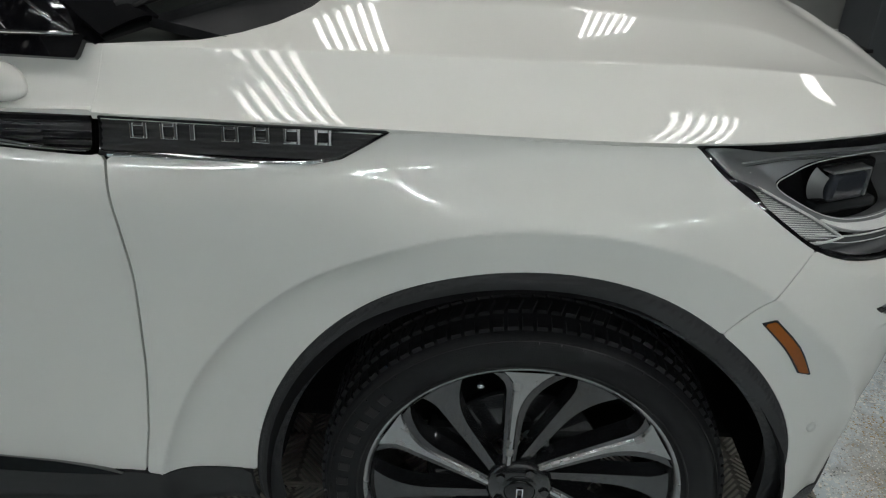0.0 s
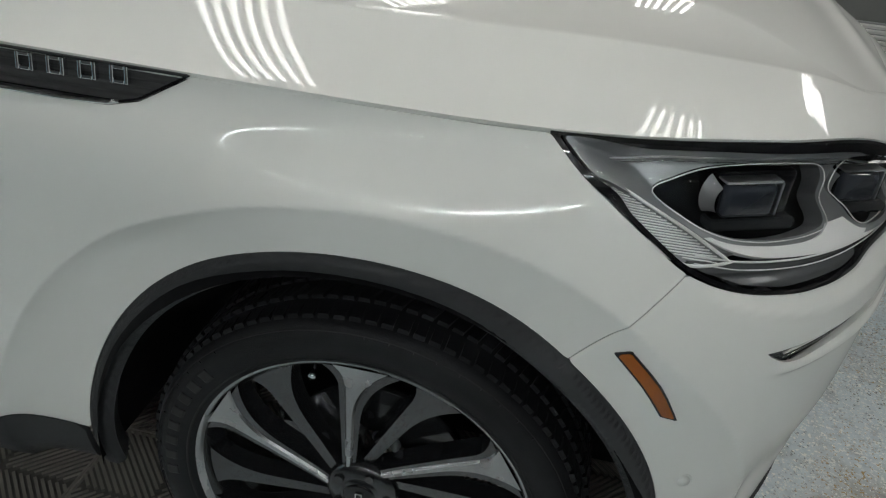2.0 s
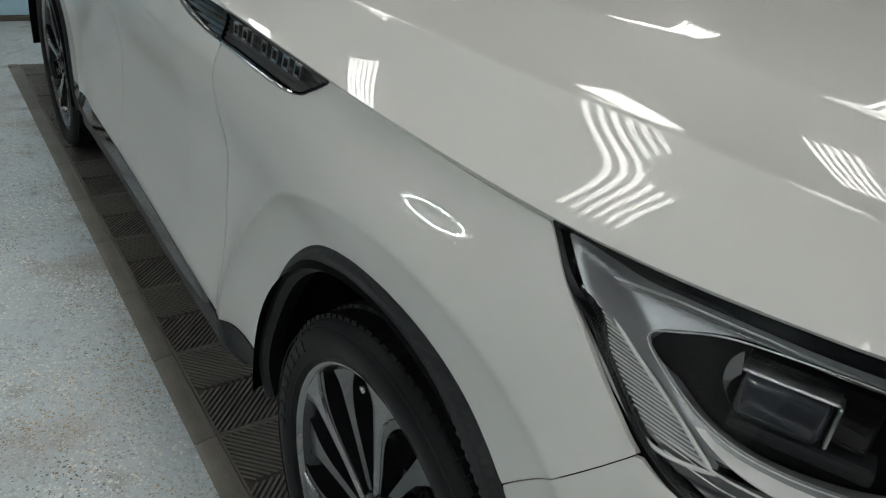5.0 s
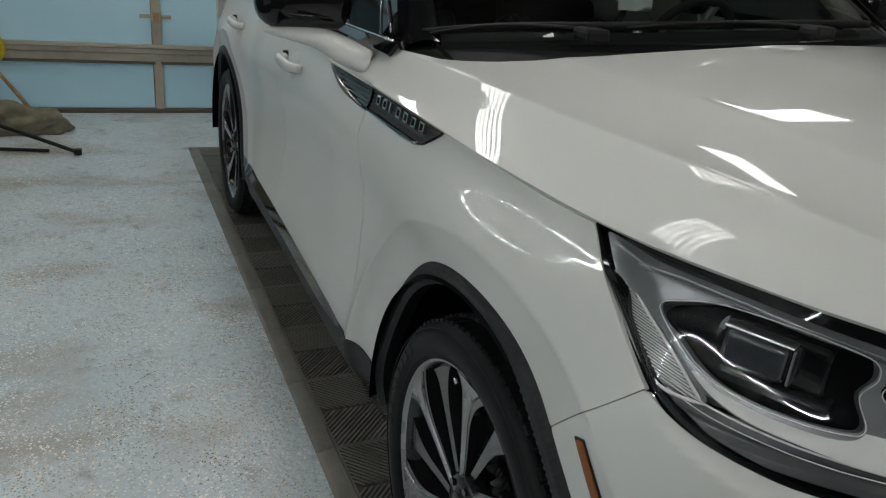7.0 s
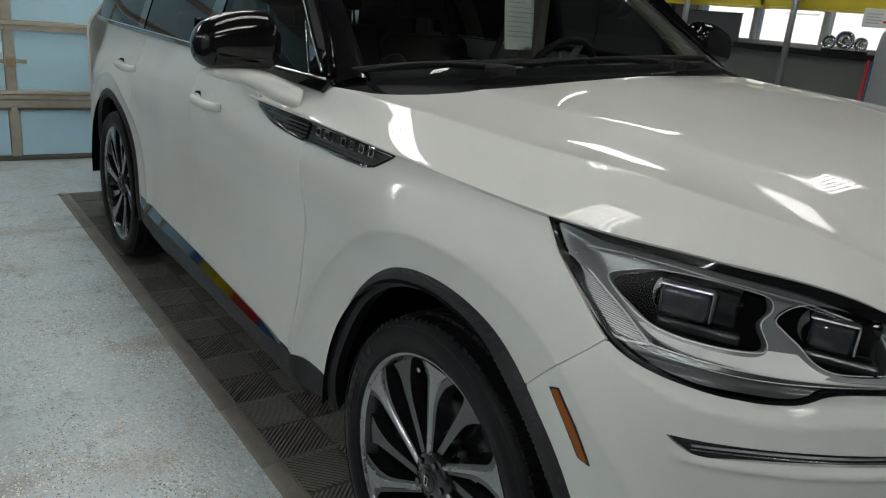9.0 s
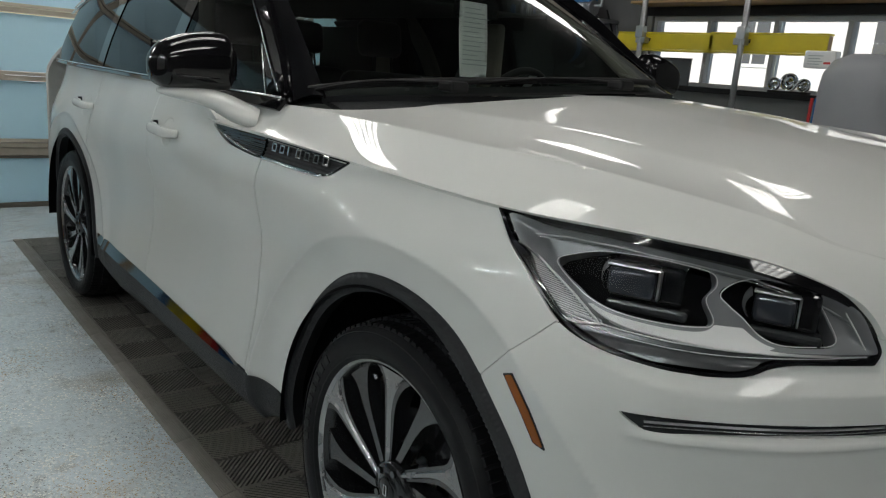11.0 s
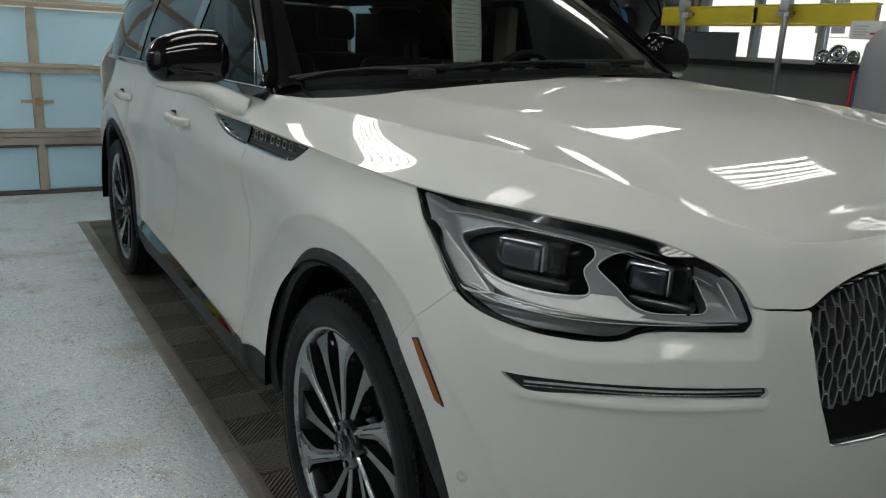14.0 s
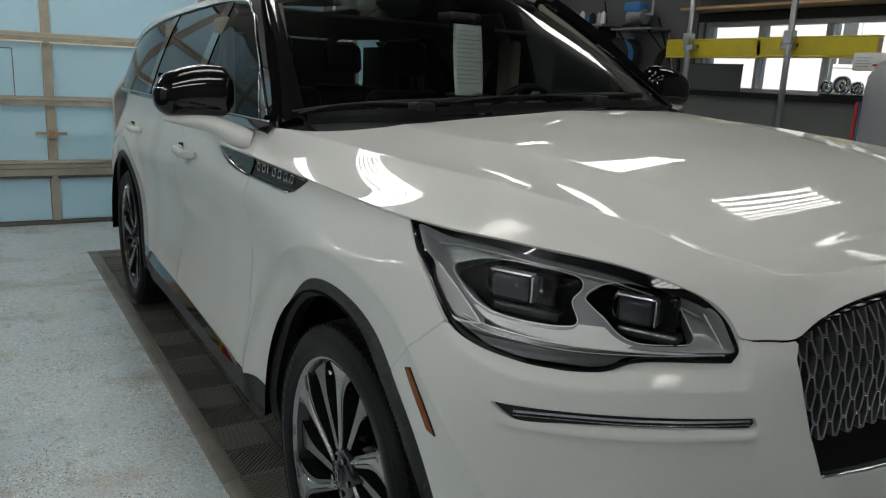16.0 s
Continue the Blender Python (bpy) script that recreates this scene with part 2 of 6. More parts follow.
M_CLOTH = material("khaki_cloth", (0.24, 0.22, 0.15), 0.9, spot=(0.12, 0.11, 0.08), spot_scale=14, spot_mix=0.8, bump=0.5, bump_scale=60)
M_TUBE = material("white_light_tube", (1.0, 0.985, 0.945), 0.4, emit=TUBE_POWER)
# far row at lower power, so that the hood gets less light
M_TUBEFAR = material("weaker_light_tube", (1.0, 0.985, 0.945), 0.4, emit=TUBE_POWER * 0.62)
M_STRIP = material("white_light_strip", (0.94, 0.99, 0.98), 0.4, emit=208.0)
M_STRIPLOW = material("dimmed_light_strip", (0.94, 0.99, 0.98), 0.4, emit=80.0)
M_SNOW = material("bright_outdoors", (0.80, 0.82, 0.84), 0.9, spot=(0.62, 0.64, 0.66), spot_scale=0.8, spot_mix=0.6)
M_SIDING = material("pale_siding", (0.66, 0.66, 0.645), 0.8, spot=(0.57, 0.57, 0.56), spot_scale=2)


# ---------------------------------------------------------------- mesh helpers
def mesh_object(name, verts, faces, mat, parent=None, label="", normals=None, soft=True):
    me = bpy.data.meshes.new(name)
    me.from_pydata([tuple(map(float, v)) for v in verts], [], [tuple(map(int, f)) for f in faces])
    if mat:
        me.materials.append(mat)
    me.polygons.foreach_set("use_smooth", [soft] * len(me.polygons))
    if normals is not None:
        me.normals_split_custom_set_from_vertices([tuple(map(float, n)) for n in normals])
    me.update()
    ob = new(name, me)
    ob.parent = parent
    if label:
        ob["label"] = label
    return ob


def part(name, bm, mat, parent=None, label="", soft=False):
    """Links a bmesh as one mesh object under a thing or a part."""
    me = bpy.data.meshes.new(name)
    bm.to_mesh(me)
    bm.free()
    if mat:
        me.materials.append(mat)
    me.polygons.foreach_set("use_smooth", [soft] * len(me.polygons))
    ob = new(name, me)
    ob.parent = parent
    if label:
        ob["label"] = label
    return ob


def thing(name, label, category, at=(0, 0, 0), kind="", group="", turn=0):
    ob = new(name)
    ob.matrix_basis = pose(*at, 0, 0, turn)
    return tagged(ob, label, category, group, kind)


def box(bm, lo, hi, bevel=0.0, seg=2, m=None):
    """Adds a box from corner lo to corner hi, with rounded edges."""
    lo, hi = Vector(lo), Vector(hi)
    r = bmesh.ops.create_cube(bm, size=1.0, matrix=Matrix.LocRotScale((lo + hi) / 2, None, hi - lo))
    vs = r["verts"]
    if bevel:
        es = list({e for v in vs for e in v.link_edges})
        out = bmesh.ops.bevel(bm, geom=vs + es, offset=bevel, segments=seg, affect="EDGES", profile=0.5)
        vs = list({v for f in out["faces"] for v in f.verts} | {v for v in vs if v.is_valid})
        fs = {f for v in vs for f in v.link_faces}
        vs = list({v for f in fs for v in f.verts})
    if m:
        bmesh.ops.transform(bm, matrix=m, verts=vs)
    return bm


def boxed(lo, hi, bevel=0.0, seg=2, m=None):
    return box(bmesh.new(), lo, hi, bevel, seg, m)


def rod(bm, a, b, r, r2=None, seg=16, caps=True):
    """Adds a round bar from a to b."""
    a, b = Vector(a), Vector(b)
    turn = (b - a).to_track_quat("Z", "Y").to_matrix().to_4x4()
    bmesh.ops.create_cone(bm, cap_ends=caps, segments=seg, radius1=r, radius2=r if r2 is None else r2, depth=(b - a).length,
                          matrix=Matrix.Translation((a + b) / 2) @ turn)
    return bm


def rods(points, r, seg=12):
    bm = bmesh.new()
    for a, b in zip(points, points[1:]):
        rod(bm, a, b, r, seg=seg)
    for p in points[1:-1]:
        bmesh.ops.create_icosphere(bm, subdivisions=2, radius=r, matrix=Matrix.Translation(p))
    return bm


def lathe(profile, seg=64, axis="y", close=False):
    """A body of revolution from (radius, along) pairs."""
    vs, fs, n = [], [], len(profile)
    for i in range(seg):
        a = 2 * math.pi * i / seg
        for r, h in profile:
            vs.append((r * math.cos(a), h, r * math.sin(a)) if axis == "y" else (r * math.cos(a), r * math.sin(a), h))
    for i in range(seg):
        for j in range(n - 1 + close):
            q = (i * n + j, i * n + (j + 1) % n, ((i + 1) % seg) * n + (j + 1) % n, ((i + 1) % seg) * n + j)
            fs.append(q if axis == "y" else q[::-1])
    return vs, fs


def sweep(points, r, seg=10, flat=1.0, closed=False, up=(0, 0, 1)):
    """A tube along a curve, with radius r (or one for each point) and its height scaled by flat."""
    pts = [Vector(p) for p in points]
    n, vs, fs = len(pts), [], []
    rr = r if isinstance(r, (list, tuple)) else [r] * n
    for i, p in enumerate(pts):
        a, b = pts[(i - 1) % n if closed else max(i - 1, 0)], pts[(i + 1) % n if closed else min(i + 1, n - 1)]
        t = (b - a).normalized()
        side = t.cross(Vector(up)).normalized()
        top = side.cross(t).normalized()
        for k in range(seg):
            w = 2 * math.pi * k / seg
            vs.append(p + side * (rr[i] * math.cos(w)) + top * (rr[i] * flat * math.sin(w)))
    for i in range(n if closed else n - 1):
        for k in range(seg):
            fs.append((i * seg + k, i * seg + (k + 1) % seg, ((i + 1) % n) * seg + (k + 1) % seg, ((i + 1) % n) * seg + k))
    if not closed:
        fs.append(tuple(range(seg))[::-1])
        fs.append(tuple((n - 1) * seg + k for k in range(seg)))
    return vs, fs


def outline_sd(poly, u, v):
    """Signed distance to a closed outline, positive inside."""
    u, v = np.asarray(u, float), np.asarray(v, float)
    best, inside = np.full(u.shape, 1e9), np.zeros(u.shape, bool)
    for (ax, ay), (bx, by) in zip(poly, list(poly[1:]) + [poly[0]]):
        dx, dy = bx - ax, by - ay
        k = np.clip(((u - ax) * dx + (v - ay) * dy) / max(dx * dx + dy * dy, 1e-12), 0, 1)
        best = np.minimum(best, np.hypot(u - ax - k * dx, v - ay - k * dy))
        if abs(dy) > 1e-12:
            inside ^= ((ay > v) != (by > v)) & (u < dx * (v - ay) / dy + ax)
    return np.where(inside, best, -best)


def rounded(poly, n=6, keep=()):
    """A closed outline drawn smoothly through its corners; those in keep stay sharp."""
    pts, out, m = [np.array(p, float) for p in poly], [], len(poly)
    for i in range(m):
        p0, p1, p2, p3 = pts[i - 1], pts[i], pts[(i + 1) % m], pts[(i + 2) % m]
        if i in keep:
            p0 = p1
        if (i + 1) % m in keep:
            p3 = p2
        for k in range(n):
            t = k / n
            out.append(tuple(0.5 * (2 * p1 + (p2 - p0) * t + (2 * p0 - 5 * p1 + 4 * p2 - p3) * t * t + (3 * p1 - p0 - 3 * p2 + p3) * t ** 3)))
    return out


def panel(name, surf, ur, vr, step, inside, mat, parent, label="", lip=0.012, both=False):
    """A sheet of the surface surf(u, v) where inside(u, v) > 0, cut cleanly along its edge, with the edge turned in by lip."""
    nu, nv = max(2, int(round((ur[1] - ur[0]) / step[0])) + 1), max(2, int(round((vr[1] - vr[0]) / step[1])) + 1)
    us, vs_ = np.linspace(*ur, nu), np.linspace(*vr, nv)
    gu, gv = np.meshgrid(us, vs_, indexing="ij")
    f = np.asarray(inside(gu, gv), float) * np.ones_like(gu)
    f[np.abs(f) < 1e-7] = 1e-7
    keys, params, faces = {}, [], []

    def corner(i, j):
        k = (i, j)
        if k not in keys:
            keys[k] = len(params)
            params.append((us[i], vs_[j]))
        return keys[k]

    def cross(a, b):
        k = (a, b) if a < b else (b, a)
        if k not in keys:
            (i, j), (p, q) = k
            t = f[i, j] / (f[i, j] - f[p, q])
            t = min(max(t, 0.02), 0.98)
            keys[k] = len(params)
            params.append((us[i] + t * (us[p] - us[i]), vs_[j] + t * (vs_[q] - vs_[j])))
        return keys[k]

    pos = f > 0
    some = pos[:-1, :-1] | pos[1:, :-1] | pos[:-1, 1:] | pos[1:, 1:]
    for i, j in np.argwhere(some):
        i, j = int(i), int(j)
        ring = ((i, j), (i + 1, j), (i + 1, j + 1), (i, j + 1))
        poly = []
        for k in range(4):
            a, b = ring[k], ring[(k + 1) % 4]
            if pos[a]:
                poly.append(corner(*a))
            if pos[a] != pos[b]:
                poly.append(cross(a, b))
        if len(poly) >= 3:
            faces.append(tuple(poly))
    if not faces:
        raise ValueError(name + " is empty")
    pr = np.array(params)
    p = surf(pr[:, 0], pr[:, 1])
    e = 0.003
    du = surf(np.minimum(pr[:, 0] + e, ur[1]), pr[:, 1]) - surf(np.maximum(pr[:, 0] - e, ur[0]), pr[:, 1])
    dv = surf(pr[:, 0], np.minimum(pr[:, 1] + e, vr[1])) - surf(pr[:, 0], np.maximum(pr[:, 1] - e, vr[0]))
    nrm = np.cross(du, dv)
    nrm /= np.maximum(np.linalg.norm(nrm, axis=1, keepdims=True), 1e-12)
    verts, normals = list(p), list(nrm)
    if lip:
        used = {}
        for fc in faces:
            for a, b in zip(fc, fc[1:] + fc[:1]):
                used[(a, b)] = True
        rim = [(a, b) for a, b in used if (b, a) not in used]
        out = {}
        for a, b in rim:
            t = p[b] - p[a]
            w = np.cross(t, nrm[a])
            for k in (a, b):
                out[k] = out.get(k, 0) + w
        top, low = {}, {}
        for k, w in out.items():
            w = w / max(np.linalg.norm(w), 1e-12)
            top[k] = len(verts)
            verts.append(p[k])
            normals.append(w)
            low[k] = len(verts)
            verts.append(p[k] - nrm[k] * lip)
            normals.append(w)
        faces += [(top[b], top[a], low[a], low[b]) for a, b in rim]
    ob = mesh_object(name, verts, faces, mat, parent, label, normals)
    if both:
        other = new(name, ob.data)
        other.parent, other.scale = parent, (1, -1, 1)
        if label:
            other["label"] = label
    return ob


# ---------------------------------------------------------------- the car's surfaces
def spline(t, v):
    """Natural cubic spline through v (n or n x k) at the knots t."""
    t, v = np.asarray(t, float), np.asarray(v, float)
    n, h = len(t), np.diff(t)
    a, r = np.zeros((n, n)), np.zeros(v.shape)
    a[0, 0] = a[-1, -1] = 1.0
    for i in range(1, n - 1):
        a[i, i - 1:i + 2] = h[i - 1], 2 * (h[i - 1] + h[i]), h[i]
        r[i] = 6 * ((v[i + 1] - v[i]) / h[i] - (v[i] - v[i - 1]) / h[i - 1])
    m = np.linalg.solve(a, r)

    def at(x):
        x = np.clip(np.asarray(x, float), t[0], t[-1])
        i = np.clip(np.searchsorted(t, x) - 1, 0, n - 2)
        ex = (...,) + (None,) * (v.ndim - 1)
        p, q, w = (t[i + 1] - x)[ex], (x - t[i])[ex], h[i][ex]
        return (m[i] * p ** 3 + m[i + 1] * q ** 3) / (6 * w) + (v[i] / w - m[i] * w / 6) * p + (v[i + 1] / w - m[i + 1] * w / 6) * q
    return at


def smooth(t):
    t = np.clip(t, 0, 1)
    return t * t * (3 - 2 * t)


# the body's outline in plan, from the tail along the right side to the nose
PLAN = np.array([(-4.13, 0.0), (-4.11, -0.45), (-4.02, -0.76), (-3.75, -0.93), (-3.3, -0.992), (-3.0, -1.005), (-2.3, -1.003), (-1.2, -1.003),
                 (-0.6, -1.006), (-0.1, -1.014), (0.12, -1.016), (0.33, -1.012), (0.47, -0.994), (0.59, -0.94), (0.70, -0.83), (0.80, -0.66),
                 (0.86, -0.51), (0.905, -0.35), (0.932, -0.15), (0.938, 0.0)])
_arc = np.concatenate([[0], np.cumsum(np.hypot(*np.diff(PLAN, axis=0).T))])
_raw = spline(_arc, PLAN)
_fine = np.linspace(0, _arc[-1], 4000)
_xy = _raw(_fine)
_len = np.concatenate([[0], np.cumsum(np.hypot(*np.diff(_xy, axis=0).T))])
_len -= np.interp(0.0, _xy[200:3300, 0], _len[200:3300])
S_END = float(_len[-1])
S_TAIL = float(_len[0])


def plan(s):
    return _raw(np.interp(s, _len, _fine))


def s_of(x=None, y=None):
    """Arc length of the place on the side at x, or on the front at y."""
    if y is None:
        k = (_len > -3.9) & (_len < 0.75)
        return float(np.interp(x, _xy[k, 0], _len[k]))
    k = _len > 0.4
    return float(np.interp(y, _xy[k, 1], _len[k]))


# how far the skin lies inside that outline: rows along the car, columns by height
Z_KNOTS = (0.20, 0.42, 0.60, 0.75, 0.87, 0.96, 1.04, 1.13, 1.25)
INSET_S = (-4.6, -3.025, -1.6, -0.70, -0.25, 0.0, 0.255, 0.45, 0.78, 1.13, 1.64)
INSET = [
    (0.06, 0.03, 0.010, 0.000, 0.010, 0.020, 0.040, 0.070, 0.110),
    (0.03, 0.01, 0.000, 0.000, 0.000, 0.006, 0.030, 0.065, 0.100),
    (0.06, 0.006, 0.030, 0.048, 0.043, 0.021, 0.023, 0.050, 0.088),
    (0.06, 0.002, 0.012, 0.020, 0.0205, 0.0013, 0.0013, 0.0356, -0.019),
    (0.06, 0.002, 0.006, 0.010, 0.0156, -0.0039, 0.0056, 0.0382, -0.0286),
    (0.05, 0.00, 0.000, 0.000, 0.0166, 0.0024, 0.0182, 0.0565, -0.0146),
    (0.05, 0.01, 0.000, 0.000, 0.0105, 0.0202, 0.0474, 0.0883, 0.0213),
    (0.05, 0.02, 0.002, 0.000, 0.0042, 0.035, 0.0765, 0.1125, 0.0547),
    (0.06, 0.03, 0.010, 0.000, 0.000, 0.022, 0.058, 0.105, 0.160),
    (0.07, 0.03, 0.010, 0.000, 0.000, 0.006, 0.040, 0.095, 0.150),
    (0.07, 0.03, 0.010, 0.000, 0.000, 0.006, 0.040, 0.095, 0.150)]
HUB_Z, R_ARCH, R_FLARE = 0.397, 0.521, 0.602
AXLES = (0.0, -3.025)


_along = spline(INSET_S, np.eye(len(INSET_S)))
_up = spline(Z_KNOTS, np.array(INSET).T)
FLARE = 0.0146


def inset(s, z):
    s, z = np.asarray(s, float), np.asarray(z, float)
    d = np.sum(_along(np.clip(s, -4.6, 1.64)) * _up(np.clip(z, 0.2, 1.25)), -1)
    # the shoulder leans a little further in below the crease towards the headlamp
    d = d + 0.027 * (1.05 - z) * smooth((s - 0.05) / 0.3) * (1 - smooth((s - 0.5) / 0.3)) * smooth((z - 0.78) / 0.12)
    for ax in AXLES:
        r = np.hypot(s - ax, z - HUB_Z)
        edge = R_FLARE + 0.10 * (1 - np.clip((z - HUB_Z) / np.maximum(r, 1e-6), 0, 1))
        t = np.clip((r - edge + 0.006) / 0.10, 0, 1)
        t = t * t / (t + 0.06) * 1.06
        d = d + FLARE * (1 - (1 - t) ** 2) * (1 - smooth((np.abs(s - ax) - 0.62) / 0.35)) * smooth((z - 0.3) / 0.2)
        k = np.clip((edge - r) / 0.03, 0, 4)
        d = d + (0.0165 + 0.018 * smooth((ax - s - 0.15) / 0.3)) * (1 - np.exp(-k))
    return d


def skin(s, z, deep=0.0):
    s, z = np.asarray(s, float), np.asarray(z, float)
    e = 0.01
    c, t = plan(s), plan(s + e) - plan(s - e)
    n = np.stack([-t[..., 1], t[..., 0]], -1)
    n /= np.maximum(np.linalg.norm(n, axis=-1, keepdims=True), 1e-9)
    q = c + n * (inset(s, z) + deep)[..., None]
    return np.stack([q[..., 0], q[..., 1], z], -1)


# hood: the shut line, the crease and the middle, station by station from the windscreen to the nose
_edge = np.array([(0, -0.72, 1.146), (1, -0.25, 1.139), (2, 0.0, 1.130), (3, 0.255, 1.122), (4, 0.47, 1.124), (5, 0.66, 1.119), (6, 0.80, 1.108),
                  (6.6, 0.90, 1.089), (7, 0.968, 1.067), (7.4, 1.018, 1.041), (7.7, 1.041, 1.012), (8, 1.052, 0.9945), (8.2, 1.072, 0.9905), (8.5, 1.105, 0.9900),
                  (9, 1.152, 0.9885), (9.2, 1.170, 0.9930), (9.5, 1.20, 1.010), (10, 1.28, 1.037), (11, 1.45, 1.057), (12, S_END, 1.068)])
HOOD_EDGE = spline(_edge[:, 0], skin(_edge[:, 1], _edge[:, 2]))
HOOD_CREASE = spline(range(13), [(-0.72, -0.875, 1.233), (-0.25, -0.831, 1.2235), (0.0, -0.797, 1.2135), (0.255, -0.746, 1.203), (0.45, -0.689, 1.1835),
                                 (0.60, -0.615, 1.1565), (0.695, -0.564, 1.1275), (0.755, -0.504, 1.1045), (0.785, -0.4675, 1.095), (0.802, -0.445, 1.090),
                                 (0.818, -0.340, 1.085), (0.834, -0.180, 1.087), (0.842, -0.018, 1.089)])
HOOD_DOME = spline(range(13), [(-0.72, -0.600, 1.290), (-0.25, -0.5715, 1.263), (0.0, -0.5115, 1.254), (0.25, -0.472, 1.228), (0.445, -0.4325, 1.204),
                               (0.588, -0.492, 1.165), (0.680, -0.548, 1.1325), (0.742, -0.497, 1.1115), (0.776, -0.457, 1.0985), (0.798, -0.435, 1.0915),
                               (0.817, -0.330, 1.086), (0.835, -0.170, 1.0875), (0.845, -0.009, 1.092)])
HOOD_MIDDLE = spline(range(13), [(-0.72, 0, 1.330), (-0.25, 0, 1.298), (0.0, 0, 1.270), (0.255, 0, 1.249), (0.44, 0, 1.220), (0.58, 0, 1.185),
                                 (0.67, 0, 1.1575), (0.735, 0, 1.133), (0.77, 0, 1.128), (0.795, 0, 1.116), (0.816, 0, 1.106), (0.836, 0, 1.098), (0.846, 0, 1.093)])
# how the shoulder bows between shut line and crease, and how flank and dome bow further in
_bow = spline((0, 0.7, 1.4, 2.2, 3.2, 4.2, 5.6, 7.5), [(0.095, 0.624), (0.177, 0.656), (0.186, 0.610), (0.284, 0.672), (0.597, 0.658), (0.594, 0.715), (0.493, 0.7685), (0.424, 0.825)])
_belly = spline((0, 2.5, 4, 6, 12), [(0.444, 0.741), (0.085, 0.902), (-0.285, 0.869), (0.489, 1.057), (0.457, 0.868)])


def rise(p):
    """The far half of the upper body stands a little higher and wider, as the car leans on its springs."""
    y = p[..., 1]
    k = np.maximum(0, y + 0.65)
    p[..., 2] += np.where(k < 0.8, 0.04375 * k * k, 0.028 + 0.07 * (k - 0.8))
    p[..., 1] = y + 0.05 * np.maximum(0, y)
    return p


def hood(u, v):
    """u: station; v: -1 on the right edge, -0.5 on the crease, -0.25 on the dome's edge, 0 in the middle, and mirrored."""
    u, v = np.asarray(u, float) * np.ones_like(v), np.asarray(v, float)
    bow, belly = _bow(u), _belly(u)
    a, k, d, m = HOOD_EDGE(u), HOOD_CREASE(u), HOOD_DOME(u), HOOD_MIDDLE(u)
    w = (1 - np.abs(v))[..., None]
    one = np.ones_like(u)
    t = np.clip(w / 0.5, 0, 1)
    c1 = a + (k - a) * np.stack([0.33 * one, 0.33 * one, bow[..., 0]], -1)
    c2 = a + (k - a) * np.stack([0.67 * one, 0.67 * one, bow[..., 1]], -1)
    p = a * (1 - t) ** 3 + 3 * c1 * t * (1 - t) ** 2 + 3 * c2 * t * t * (1 - t) + k * t ** 3
    t2 = np.clip((w - 0.5) / 0.25, 0, 1)
    c = k + (d - k) * np.stack([0.5 * one, 0.5 * one, belly[..., 0]], -1)
    p2 = k * (1 - t2) ** 2 + 2 * c * t2 * (1 - t2) + d * t2 * t2
    t3 = np.clip((w - 0.75) / 0.25, 0, 1)
    c = d + (m - d) * np.stack([0.5 * one, 0.5 * one, belly[..., 1]], -1)
    p3 = d * (1 - t3) ** 2 + 2 * c * t3 * (1 - t3) + m * t3 * t3
    p = np.where(w <= 0.5, p, np.where(w <= 0.75, p2, p3))
    p[..., 1] = np.where(v > 0, -p[..., 1], p[..., 1])
    return rise(p)


def wrap(s, z, deep=0.0):
    """The skin carried on round the nose to the left side."""
    left = np.asarray(s) > S_END
    p = skin(np.where(left, 2 * S_END - s, s), z, deep)
    p[..., 1] = np.where(left, -p[..., 1], p[..., 1])
    return p


def fold(s):
    return np.where(np.asarray(s) > S_END, 2 * S_END - s, s)


LAMP = rounded([(0.235, 1.117), (0.279, 1.076), (0.340, 1.033), (0.402, 0.991), (0.454, 0.961), (0.526, 0.938), (0.618, 0.925), (0.701, 0.919),
                (0.800, 0.924), (0.855, 0.943), (0.917, 0.949), (1.038, 0.949), (1.051, 0.967), (1.043, 0.991), (1.027, 1.027), (0.999, 1.047),
                (0.927, 1.077), (0.824, 1.100), (0.711, 1.112), (0.536, 1.120), (0.380, 1.120)], 5, keep=(0, 11))
_shelf = spline((0.40, 0.464, 0.557, 0.649, 0.74, 0.82, 0.90, 1.0, 1.10), (0.955, 0.937, 0.913, 0.896, 0.890, 0.893, 0.900, 0.901, 0.901))
SLOT = rounded([(0.598, 0.846), (0.640, 0.8465), (0.741, 0.8495), (0.891, 0.8515), (1.091, 0.847), (1.099, 0.826), (0.894, 0.8295), (0.743, 0.826), (0.660, 0.822), (0.626, 0.829)], 4, keep=(0, 4, 5))
GRILLE = [(1.167, 0.989), (1.161, 0.955), (1.185, 0.885), (1.216, 0.803), (1.259, 0.714), (1.30, 0.706), (1.70, 0.700), (1.70, 1.070), (1.41, 1.050), (1.298, 1.034), (1.216, 1.014), (1.18, 0.999)]


def bumper_skin(s, z):
    f = fold(s)
    t = np.clip((z - _shelf(f)) / 0.03, 0, 1)
    deep = 0.016 * t * smooth((f - 0.44) / 0.10) * (1 - smooth((f - 1.055) / 0.022))
    deep = deep - 0.008 * np.exp(-((z - 0.812) / 0.009) ** 2) * smooth((f - 0.60) / 0.06) * (1 - smooth((f - 1.08) / 0.03))
    deep = deep + 0.010 * smooth((0.64 - z) / 0.14) * smooth((f - 0.55) / 0.2)
    return wrap(s, z, deep)


